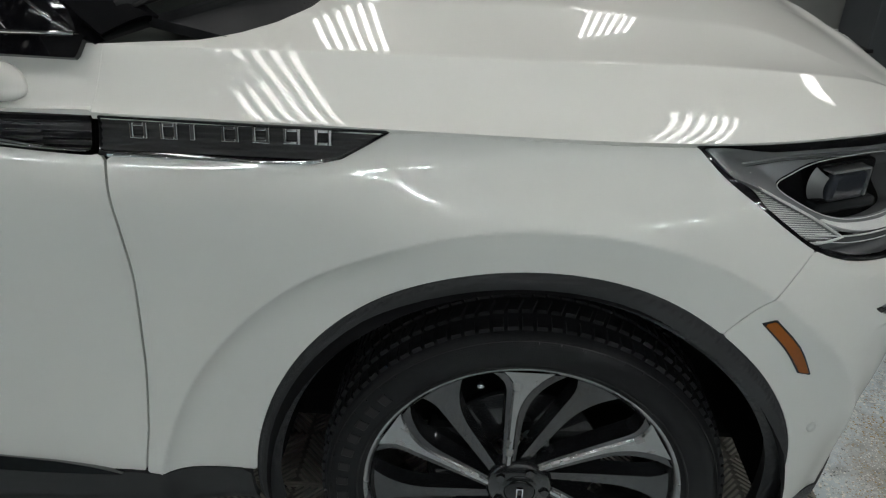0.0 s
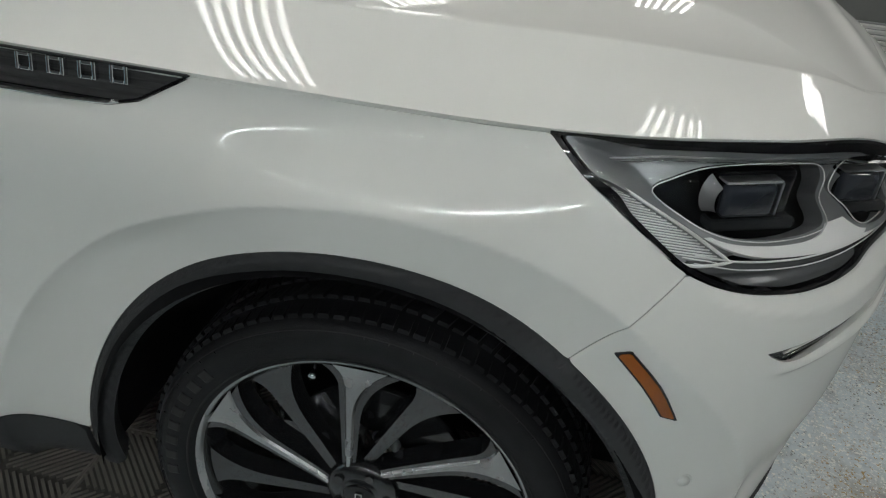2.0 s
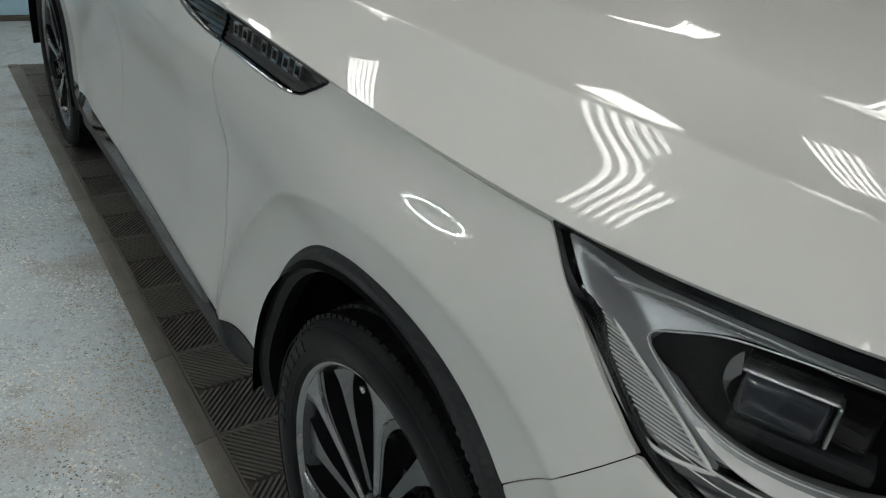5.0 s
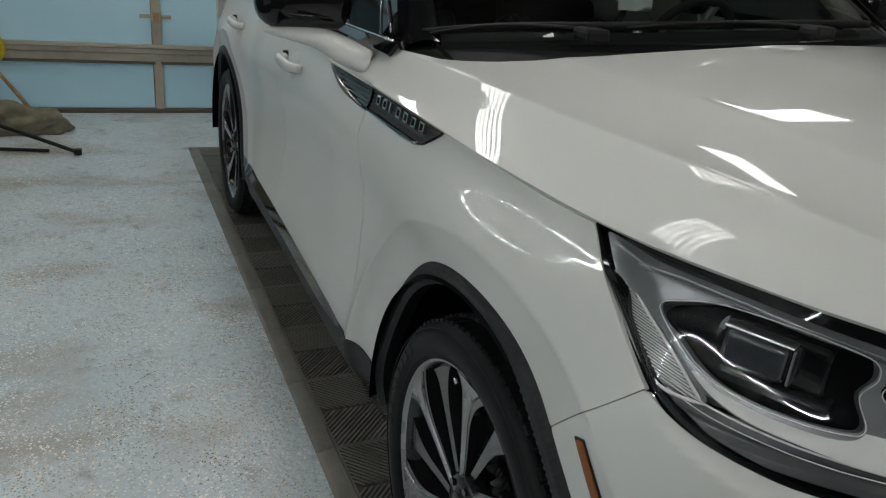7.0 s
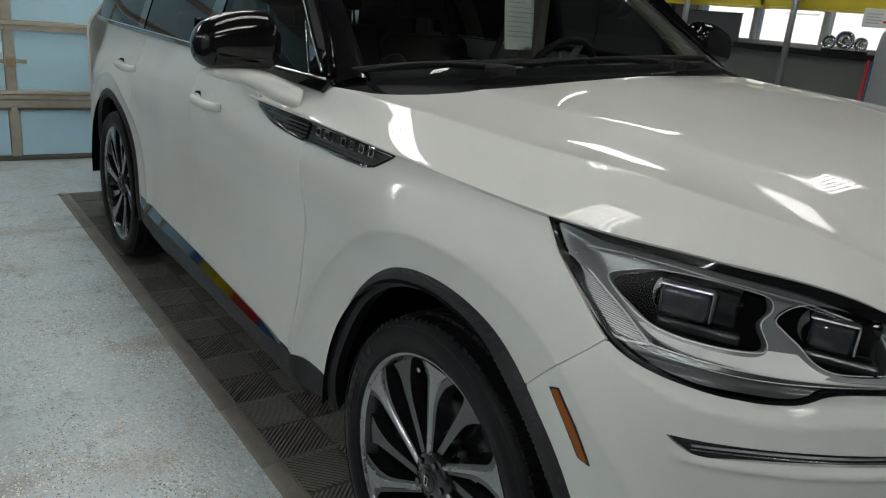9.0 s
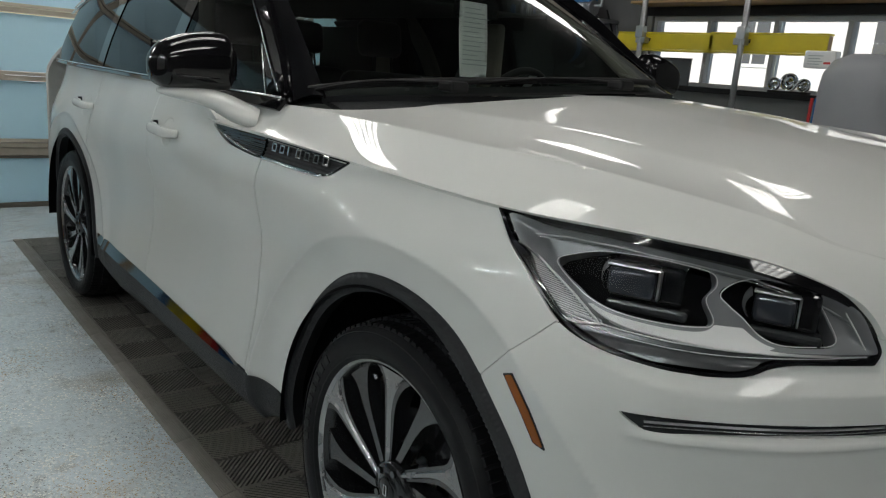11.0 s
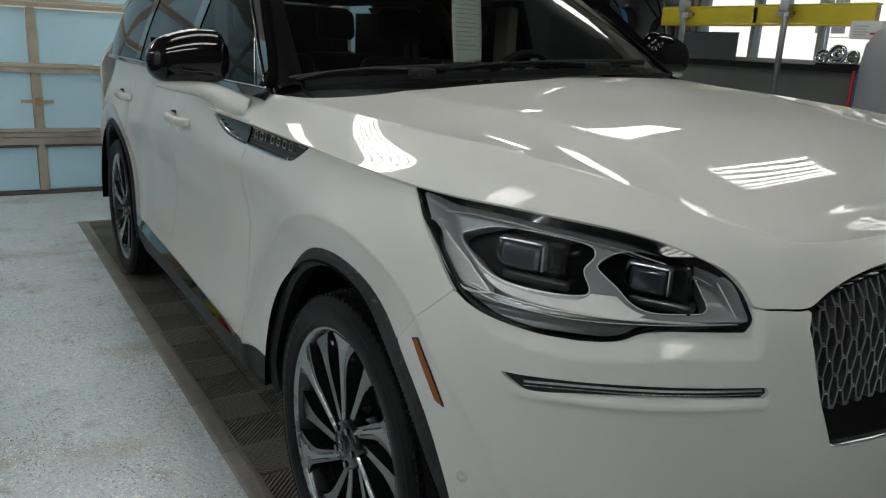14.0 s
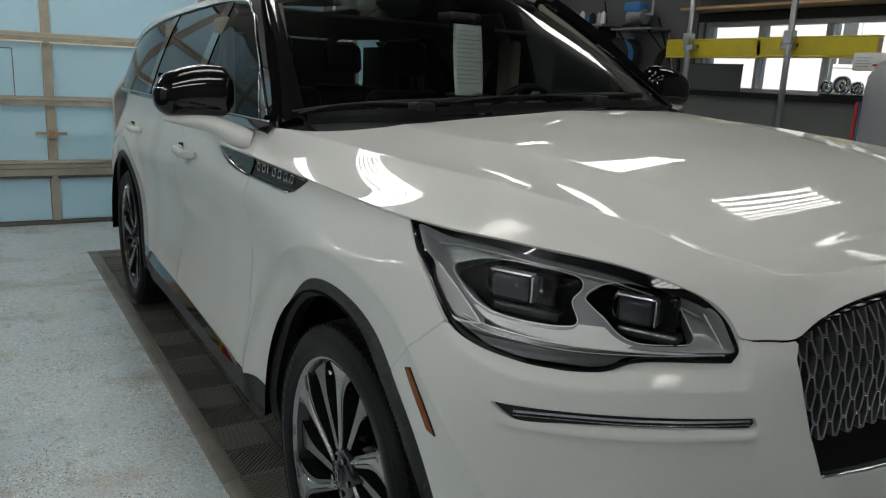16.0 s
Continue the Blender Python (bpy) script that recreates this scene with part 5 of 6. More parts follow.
    for k in range(6):
        a = math.radians(60 * k + 1)
        sp = mesh_object("spoke", *spoke_sheet(0.0062, 0.058, 0.017, 0.001, 0.026, 0.052, 0.299, 0.004, 0.022), M_RIM, w, "machined tapered spoke", soft=False)
        sp.matrix_basis = Matrix.Rotation(a, 4, "Y")
        mesh_object("spoke_body", *spoke_sheet(0.024, 0.064, 0.0215, 0.0055, 0.026, 0.046, 0.297, 0.040, 0.028), M_RIMGREY, sp, "dark spoke flank", soft=False)
        s2 = mesh_object("dark_spoke", *spoke_sheet(0.017, 0.050, 0.027, 0.016, 0.026, 0.05, 0.295, 0.035, 0.018), M_RIMGREY, w, "dark grey painted spoke", soft=False)
        s2.matrix_basis = Matrix.Rotation(a + math.radians(27), 4, "Y")
    hub = mesh_object("hub", *lathe([(0.0, 0.006), (0.034, 0.006), (0.037, 0.009), (0.040, 0.010), (0.058, 0.013), (0.066, 0.02), (0.070, 0.05)], 48), M_RIMDARK, w)
    cap = mesh_object("hub_cap", *lathe([(0.0, 0.003), (0.026, 0.0035), (0.031, 0.006), (0.0312, 0.01)], 40), M_BLACK, hub, "gloss black hub cap")
    bm = bmesh.new()
    for lo, hi in (((-0.0065, 0.0, -0.013), (-0.0045, 0.003, 0.013)), ((0.0045, 0.0, -0.013), (0.0065, 0.003, 0.013)), ((-0.0045, 0.0, -0.013), (0.0045, 0.003, -0.011)), ((-0.0045, 0, 0.011), (0.0045, 0.003, 0.013))):
        box(bm, lo, hi)
    part("cap_mark", bm, M_CHROME, hub, "small chrome outline mark")
    for k in range(5):
        a = math.radians(72 * k + 20)
        bm = bmesh.new()
        rod(bm, (0.050 * math.sin(a), 0.006, 0.050 * math.cos(a)), (0.050 * math.sin(a), 0.03, 0.050 * math.cos(a)), 0.009, seg=6)
        part("wheel_nut", bm, M_RIMDARK, hub)
    va = math.radians(-19.5)
    bm = bmesh.new()
    rod(bm, (0.262 * math.sin(va), 0.018, 0.262 * math.cos(va)), (0.272 * math.sin(va), 0.052, 0.272 * math.cos(va)), 0.0042, seg=12)
    rod(bm, (0.2635 * math.sin(va), 0.012, 0.2635 * math.cos(va)), (0.2655 * math.sin(va), 0.026, 0.2655 * math.cos(va)), 0.0068, seg=12)
    part("valve", bm, M_CHROME, w, "bright valve stem", soft=True)
    mesh_object("brake_disc", *lathe([(0.07, 0.10), (0.17, 0.10), (0.172, 0.102), (0.172, 0.125), (0.07, 0.125)], 48), M_RIMGREY, w, "dark steel brake disc")
    bm = boxed((-0.19, 0.08, -0.07), (-0.10, 0.15, 0.09), 0.02)
    part("brake_caliper", bm, M_RIMDARK, w)
    for k in range(3):
        a = math.radians(8 + 22 * (k - 1))
        bm = bmesh.new()
        rod(bm, (0.09 * math.sin(a), 0.07, 0.09 * math.cos(a)), (0.10 * math.sin(a), 0.05, 0.10 * math.cos(a)), 0.011, 0.004, seg=10)
        part("wheel_stud", bm, M_STEEL, w, soft=True)
    return w


wheel = build_wheel()
wheel.matrix_basis = pose(0, -0.972, 0.405)
for x, y, rz in ((-3.025, -0.965, 0), (0, 0.972, 180), (-3.025, 0.965, 180)):
    copy_thing(wheel, pose(x, y, 0.405, 0, 40 if x else 0, rz))


# ---- cabin: glass, pillars, roof
WS_LOW = spline((-1, -0.75, -0.4, 0, 0.4, 0.75, 1), [(-0.735, -0.868, 1.235), (-0.585, -0.70, 1.262), (-0.475, -0.37, 1.276), (-0.445, 0, 1.280), (-0.475, 0.37, 1.276), (-0.585, 0.70, 1.262), (-0.735, 0.868, 1.235)])
WS_TOP = spline((-1, -0.5, 0, 0.5, 1), [(-1.385, -0.700, 1.690), (-1.30, -0.36, 1.728), (-1.275, 0, 1.738), (-1.30, 0.36, 1.728), (-1.385, 0.675, 1.690)])


def windscreen(u, v):
    t = np.asarray(v, float)[..., None]
    p = WS_LOW(u) * (1 - t) + WS_TOP(u) * t
    crown = 0.050 * (1 - np.asarray(u, float) ** 2) * 0.8
    p[..., 2] += 0.032 * (t * (1 - t))[..., 0] + 0.86 * crown
    p[..., 0] += 0.012 * (t * (1 - t))[..., 0] + 0.50 * crown
    return rise(p)


ws = panel("windscreen", windscreen, (-1, 1), (0, 1), (0.04, 0.05), lambda u, v: np.ones_like(u), M_GLASS, car, "clear windscreen with a green tint", lip=0.0)
ws.visible_shadow = False
panel("windscreen_band", lambda u, v: windscreen(u, v) - np.array((0.006, 0, 0.008)), (-1, 1), (0, 1), (0.02, 0.01), lambda u, v: np.maximum.reduce([0.05 + 0.05 * np.abs(u) ** 6 - v, v - 0.93, np.abs(u) - 0.955]), M_BLACKMAT, car, lip=0.0)
panel("cowl", lambda u, v: rise(WS_LOW(u) * (1 - v[..., None]) + (WS_LOW(u) + np.array((0.16, 0, -0.035))) * v[..., None]), (-0.90, 0.93), (0, 1), (0.05, 0.25), lambda u, v: np.ones_like(u), M_CLAD, car, "black plastic cowl", lip=0.02)

PILLAR_A = [(-0.752, 1.249), (-0.775, 1.252), (-0.80, 1.272), (-1.02, 1.44), (-1.27, 1.60), (-1.46, 1.672), (-1.46, 1.715), (-1.36, 1.695), (-1.10, 1.545), (-0.86, 1.37), (-0.765, 1.283)]
panel("front_pillar", lambda x, z: cabin(x, z) + np.array((0, -0.006, 0)), (-1.50, -0.62), (1.19, 1.73), (0.012, 0.008), lambda x, z: outline_sd(PILLAR_A, x, z), M_BLACK, car, "gloss black front pillar", lip=0.06, both=True)
WIN_TOP = spline((-4.0, -3.6, -3.0, -2.2, -1.7, -1.46), (1.50, 1.585, 1.655, 1.69, 1.69, 1.672))


def win_top(x):
    return np.where(x < -1.46, WIN_TOP(x), np.interp(x, (-1.46, -1.27, -1.02, -0.80, -0.735), (1.672, 1.60, 1.44, 1.272, 1.228)))


def glass_in(a, b):
    return lambda x, z: np.minimum.reduce([a - x, x - b, z - 1.235, win_top(x) - 0.012 - z, (x + 3.88) - 0.55 * (z - 1.235)])


for a, b, mm, lab in ((-0.72, -1.70, M_SIDEGLASS, "front side window"), (-1.79, -2.66, M_PRIVACY, "dark rear side window"), (-2.74, -3.95, M_PRIVACY, "dark rear quarter window")):
    g = panel("side_window", cabin, (b - 0.02, a + 0.02), (1.22, 1.70), (0.03, 0.02), glass_in(a, b), mm, car, lab, lip=0.0, both=True)
for a, b in ((-1.69, -1.80), (-2.65, -2.75)):
    panel("side_pillar", lambda x, z: cabin(x, z) + np.array((0, -0.004, 0)), (b, a), (1.22, 1.70), (0.02, 0.02), lambda x, z: np.minimum(z - 1.232, win_top(x) - 0.006 - z), M_BLACK, car, "gloss black window pillar", lip=0.03, both=True)
panel("belt_trim", lambda x, z: cabin(x, z) + np.stack([0 * x, -0.022 + 0.35 * (z - 1.205) + 0 * x, 0 * x], -1), (-3.93, -0.735), (1.195, 1.249), (0.02, 0.004), lambda x, z: np.minimum(z - np.interp(x, (-1.60, -1.35, -1.05, -0.85, -0.74), (1.234, 1.230, 1.224, 1.219, 1.2165)), (-0.752 - x) + 0.35 * (z - 1.2165)), M_BLACK, car, "gloss black belt trim", lip=0.012, both=True)
for lo, hi in ((-1, -0.895), (0.895, 1)):
    panel("pillar_face", lambda u, v: windscreen(u, v) + (0.010 + 0.012 * np.sin(np.pi * np.clip((np.abs(u) - 0.895) / 0.105, 0, 1)))[..., None] * np.array((1, 0, 1)), (lo, hi), (0, 1), (0.008, 0.03), lambda u, v: np.abs(u) - 0.895 - 0.062 * v, M_BLACK, car, "gloss black face of the windscreen pillar", lip=0.012)


def pillar_fill(a, b):
    """The black web between the side window's frame and the windscreen's edge."""
    xa = -0.73 - 0.66 * a
    return (cabin(xa, win_top(xa) + 0.004) + np.array((0, 0.004, 0))) * (1 - b)[..., None] + (windscreen(-0.985 + 0 * a, a) - np.array((0.0, 0, 0.004))) * b[..., None]


panel("pillar_web", pillar_fill, (0, 1), (0, 1), (0.05, 0.25), lambda a, b: np.ones_like(a), M_BLACK, car, "gloss black pillar", lip=0.0)
SAIL = [(-0.765, 1.250), (-0.862, 1.250), (-0.990, 1.400), (-0.965, 1.402), (-0.86, 1.322)]
panel("window_sail", lambda x, z: cabin(x, z) + np.array((0, -0.003, 0)), (-1.0, -0.75), (1.24, 1.42), (0.01, 0.008), lambda x, z: outline_sd(SAIL, x, z), M_BLACK, car, "gloss black corner of the window", lip=0.008, both=True)
for side in (1, -1):
    q = cabin(np.linspace(-0.862, -0.990, 8), np.linspace(1.250, 1.400, 8)) + np.array((0, -0.006, 0))
    ob = mesh_object("sail_chrome", *sweep(q, 0.0016, 6), M_CHROME, car, "fine chrome line")
    ob.scale = (1, side, 1)
xs = np.linspace(-3.90, -0.757, 60)
q = cabin(xs, np.full(60, 1.251)) + np.array((0, -0.010, 0))
ob = mesh_object("belt_chrome", *sweep(q, 0.0032, 8), M_CHROME, car, "chrome belt line")
other = new("belt_chrome", ob.data)
other.parent, other.scale = car, (1, -1, 1)
q = cabin(xs[:48], win_top(xs[:48]) + 0.0) + np.array((0, -0.006, 0))
ob = mesh_object("roof_chrome", *sweep(q, 0.005, 8), M_CHROME, car, "chrome line above the windows")
other = new("roof_chrome", ob.data)
other.parent, other.scale = car, (1, -1, 1)
xp = np.linspace(-1.44, -0.790, 30)
q = cabin(xp, win_top(xp) + 0.004) + np.array((0, -0.010, 0))
ob = mesh_object("pillar_chrome", *sweep(q, 0.003, 8), M_CHROME, car, "chrome line on the pillar")
other = new("pillar_chrome", ob.data)
other.parent, other.scale = car, (1, -1, 1)
ROOF_SIDE = spline((-4.05, -3.6, -3.0, -2.2, -1.7, -1.40), [(0.60, 1.54), (0.645, 1.63), (0.685, 1.685), (0.70, 1.715), (0.70, 1.718), (0.70, 1.705)])


def roof(x, v):
    q = ROOF_SIDE(x)
    h = 0.05 * smooth((np.asarray(x) + 4.1) / 1.5)
    y = q[..., 0] * v
    x2 = x + 0.11 * (1 - v * v) * smooth((x + 1.8) / 0.45)
    return rise(np.stack([x2, y, q[..., 1] + (h + 0.012) * (1 - np.abs(v) ** 2.5)], -1))


panel("roof", roof, (-4.0, -1.40), (-1, 1), (0.05, 0.05), lambda x, v: np.ones_like(x), M_BLACK, car, "gloss black glass roof", lip=0.02)
panel("roof_rail", lambda x, z: cabin(x, z) + np.array((0, -0.004, 0)), (-3.98, -1.38), (1.56, 1.74), (0.03, 0.01), lambda x, z: np.minimum(z - win_top(x) - 0.003, ROOF_SIDE(x)[..., 1] + 0.006 - z), M_PAINT, car, "white roof side", lip=0.02, both=True)
panel("tail", lambda y, z: np.stack([-4.12 + 0.20 * np.abs(y) ** 3 + 0.42 * smooth((z - 1.15) / 0.55) * (z > 1.15), y * (1 - 0.30 * smooth((z - 1.15) / 0.5)), z], -1)[..., [0, 1, 2]] * np.array((1, -1, 1)), (-0.90, 0.90), (0.30, 1.60), (0.06, 0.05), lambda y, z: np.ones_like(y), M_PAINT, car, "white tailgate", lip=0.02)


# ---- mirrors, handles, wipers
def build_mirror():
    m = new("door_mirror")
    m.parent = car
    m["label"] = "gloss black door mirror on a white arm"

    def shell(u, v):
        # u round the housing, v from the inner end outwards
        c, s_ = np.cos(u), np.sin(u)
        w = np.clip(v, 0, 1)
        taper = (1 - 0.06 * w ** 2) * np.sqrt(np.clip(1 - np.clip((w - 0.80) / 0.20, 0, 1) ** 2.2, 0.0005, 1)) * np.sqrt(np.clip(1 - np.clip((0.16 - w) / 0.16, 0, 1) ** 2.4, 0.30, 1))
        e = np.where(s_ > 0, 2.2, 3.2)
        rx, rz = np.sign(c) * np.abs(c) ** (2 / e), np.sign(s_) * np.abs(s_) ** (2 / e)
        x = -0.975 + 0.070 * rx * taper + 0.012 * (1 - w) + 0.015 * w
        z = 1.330 + np.where(rz > 0, 0.090 * (0.93 + 0.5 * w * (1 - w)) * (1 - 0.42 * w ** 2.6), 0.080 * (1 - 0.10 * w)) * rz * taper - 0.010 * w * w
        y = -0.955 - 0.252 * w + 0.0 * u
        return np.stack([x, y, z], -1)

    us, vs_ = np.linspace(0, 2 * math.pi, 49)[:-1], np.concatenate([np.linspace(0, 0.16, 8), np.linspace(0.2, 0.8, 11), 0.8 + 0.2 * np.sin(np.linspace(0.1, 1, 9) * math.pi / 2)])
    gu, gv_ = np.meshgrid(us, vs_, indexing="ij")
    P = shell(gu, gv_)
    n, k = P.shape[:2]
    verts = P.reshape(-1, 3)
    faces = [(i * k + j, i * k + j + 1, ((i + 1) % n) * k + j + 1, ((i + 1) % n) * k + j) for i in range(n) for j in range(k - 1)]
    faces += [tuple(i * k for i in range(n)), tuple(i * k + k - 1 for i in range(n))[::-1]]
    mesh_object("mirror_housing", verts, faces, M_BLACK, m, "gloss black housing")
    q = [(-0.908 + 0.012 * math.sin(a * 3), -0.965 - 0.215 * a, 1.288 + 0.020 * max(0, a - 0.55) ** 1.2) for a in np.linspace(0, 1, 14)]
    mesh_object("mirror_blade", *sweep(q, [0.005] * 13 + [0.003], 8, flat=0.7), M_BLACK, m, "thin gloss black blade")
    bm = bmesh.new()
    bmesh.ops.create_grid(bm, x_segments=1, y_segments=1, size=1.0, matrix=pose(-1.049, -1.07, 1.33, 0, 90, 0) @ Matrix.Diagonal((0.055, 0.10, 1, 1)))
    part("mirror_glass", bm, M_CHROME, m)
    # white foot sweeping down to the door
    sp = spline(range(7), [(-0.945, -1.185, 1.246, 0.012), (-0.935, -1.12, 1.240, 0.030), (-0.925, -1.065, 1.234, 0.040), (-0.912, -1.02, 1.223, 0.048),
                           (-0.898, -0.985, 1.206, 0.053), (-0.882, -0.95, 1.190, 0.053), (-0.868, -0.915, 1.178, 0.048)])
    q = sp(np.linspace(0, 6, 30))
    mesh_object("mirror_foot", *sweep(q[:, :3], [float(r) for r in q[:, 3]], 18, flat=0.60, up=(0, -0.5, 1)), M_PAINT, m, "white mirror foot")
    return m


mirror = build_mirror()
left = copy_thing(mirror, pose(0, 0, 0))
left.scale = (1, -1, 1)


def build_handle(s0, z0):
    h = new("door_handle")
    h.parent = car
    h["label"] = "white door pull handle over a shallow cup"
    us = np.linspace(-0.125, 0.125, 26)
    q = [skin(np.array(s0 + u), np.array(z0 + 0.010 - 0.02 * (u + 0.1)), -0.044 + 0.040 * (abs(u) / 0.125) ** 6) for u in us]
    mesh_object("grip", *sweep(q, [0.0195 * (1 - 0.30 * (abs(u) / 0.125) ** 4) for u in us], 12, flat=0.75, up=(0, -1, 0)), M_PAINT, h)
    cup = rounded([(s0 - 0.062, z0 + 0.004), (s0 - 0.04, z0 + 0.042), (s0 + 0.005, z0 + 0.052), (s0 + 0.045, z0 + 0.036), (s0 + 0.058, z0 - 0.004), (s0 + 0.04, z0 - 0.040), (s0 - 0.005, z0 - 0.050), (s0 - 0.045, z0 - 0.036)], 5)
    panel("cup", lambda s, z: skin(s, z, -0.0018 + 0.5 * np.clip(outline_sd(cup, s, z), 0, 0.05) ** 1.0 * (1 - 8 * np.clip(outline_sd(cup, s, z), 0, 0.05))), (s0 - 0.1, s0 + 0.1), (z0 - 0.08, z0 + 0.08), (0.005, 0.004), lambda s, z: outline_sd(cup, s, z), M_PAINT, h, "shallow round finger cup", lip=0.0)
    c = skin(np.array(s0 - 0.118), np.array(z0 + 0.022), -0.014)
    # a black block stands in for the shaded gap behind the grip
    o = part("handle_gap_shade", boxed((-0.005, -0.010, -0.013), (0.005, 0.010, 0.010), 0.003), M_BLACKMAT, h, "black block standing in for the shaded gap at the handle's end")
    o.location = tuple(map(float, c))
    return h


for s0, z0 in ((-1.500, 1.068), (-2.735, 1.062)):
    h = build_handle(s0, z0)
    o = copy_thing(h, pose(0, 0, 0))
    o.scale = (1, -1, 1)

for u0, u1 in ((-0.55, -0.93), (0.15, -0.42)):
    a = windscreen(np.array(u0), np.array(0.02)) + np.array((0.075, 0, 0.012))
    wip = new("wiper")
    wip.parent = car
    wip["label"] = "black windscreen wiper"
    bm = boxed((-0.03, -0.035, -0.012), (0.035, 0.035, 0.020), 0.010)
    o = part("wiper_base", bm, M_BLACKMAT, wip)
    o.location = tuple(map(float, a))
    for d, nm in ((1, "wiper_arm"),):
        us = np.linspace(u0, u1 if u0 < 0 else u1, 12)
        q = [windscreen(np.array(u), np.array(0.035 + 0.02 * math.sin(i / 11 * 3.1))) + np.array((0.045 - 0.002 * i, 0, 0.016)) for i, u in enumerate(us)]
        mesh_object(nm, *sweep(q, [0.010 - 0.0004 * i for i in range(12)], 8, flat=0.6), M_BLACKMAT, wip)
    us = np.linspace(u0 - 0.33 if u0 > 0 else u0 - 0.40, u0 + 0.36, 24)
    q = [windscreen(np.array(np.clip(u, -0.97, 0.97)), np.array(0.050)) + np.array((0.022, 0, 0.012)) for u in us]
    mesh_object("wiper_blade", *sweep(q, 0.0075, 8, flat=1.4), M_BLACKMAT, wip)

# ---- inside the car
part("dashboard", boxed((-1.15, -0.80, 0.80), (-0.62, 0.80, 1.17), 0.07, 4), M_DASH, car, "dark dashboard", soft=True)
part("dash_top", boxed((-1.02, -0.78, 1.12), (-0.50, 0.78, 1.225), 0.045, 4), M_DASH, car, soft=True)
part("instrument_hood", boxed((-1.08, 0.22, 1.22), (-0.80, 0.62, 1.305), 0.035, 4), M_DASH, car, soft=True)
scr = part("dash_screen", boxed((-1.075, -0.17, 1.10), (-1.055, 0.13, 1.285), 0.01), M_BLACK, car, "black dashboard screen")
part("cabin_floor", boxed((-3.9, -0.82, 0.40), (-0.60, 0.82, 0.46), 0.01), M_DASH, car)
part("headliner", boxed((-3.45, -0.64, 1.640), (-1.42, 0.66, 1.655), 0.006), M_DASH, car, "dark headliner")
# dark panel added to stop the bright garage door showing through the cabin
part("rear_block", boxed((-3.62, -0.70, 0.46), (-3.55, 0.72, 1.63), 0.02), M_SEAT, car, "dark panel added behind the rear seats to block the view")
# added blind behind the far rear window, which would otherwise gleam blue
part("rear_side_blind", boxed((-3.55, 0.765, 1.10), (-2.70, 0.780, 1.60), 0.004), M_SEAT, car, "dark blind added inside the far rear window")
st = new("steering_wheel")
st.parent = car
st["label"] = "black leather steering wheel"
st.matrix_basis = pose(-1.17, 0.42, 1.225, 0, -66, 0)
ring = [(0.185 * math.cos(a), 0.185 * math.sin(a), 0) for a in np.linspace(0, 2 * math.pi, 49)[:-1]]
mesh_object("rim", *sweep(ring, 0.017, 12, closed=True), M_SEAT, st)
mesh_object("hub", *lathe([(0.0, 0.03), (0.05, 0.028), (0.075, 0.015), (0.078, -0.01), (0.06, -0.03), (0.0, -0.03)], 28, axis="z"), M_DASH, st)
for a in (0.25, math.pi - 0.25, -math.pi / 2):
    part("spoke", rod(bmesh.new(), (0.06 * math.cos(a), 0.06 * math.sin(a), 0), (0.178 * math.cos(a), 0.178 * math.sin(a), 0), 0.016, seg=10), M_SATIN if a > 0 else M_DASH, st)


def build_seat(x, y):
    s_ = new("seat")
    s_.parent = car
    s_["label"] = "black leather seat with headrest"
    part("cushion", boxed((-0.26, -0.27, 0.0), (0.28, 0.27, 0.16), 0.06, 4), M_SEAT, s_, soft=True)
    b = part("backrest", boxed((-0.07, -0.26, 0.0), (0.07, 0.26, 0.64), 0.06, 4), M_SEAT, s_, soft=True)
    b.matrix_basis = pose(-0.27, 0, 0.10, 0, -18, 0)
    for sg in (-1, 1):
        w = part("bolster", boxed((-0.05, -0.05, 0.06), (0.11, 0.05, 0.52), 0.045, 4), M_SEAT, s_, soft=True)
        w.matrix_basis = pose(-0.27, sg * 0.23, 0.10, 0, -18, 0)
    h = part("headrest", boxed((-0.05, -0.13, 0.0), (0.05, 0.13, 0.19), 0.045, 4), M_SEAT, s_, soft=True)
    h.matrix_basis = pose(-0.50, 0, 0.79, 0, -10, 0)
    for k in (-0.06, 0.06):
        part("headrest_post", rod(bmesh.new(), (-0.46, k, 0.68), (-0.49, k, 0.80), 0.007, seg=8), M_CHROME, s_)
    s_.matrix_basis = pose(x, y, 0.62)


for x, y in ((-1.72, -0.40), (-1.72, 0.40), (-2.62, -0.42), (-2.62, 0.42)):
    build_seat(x, y)
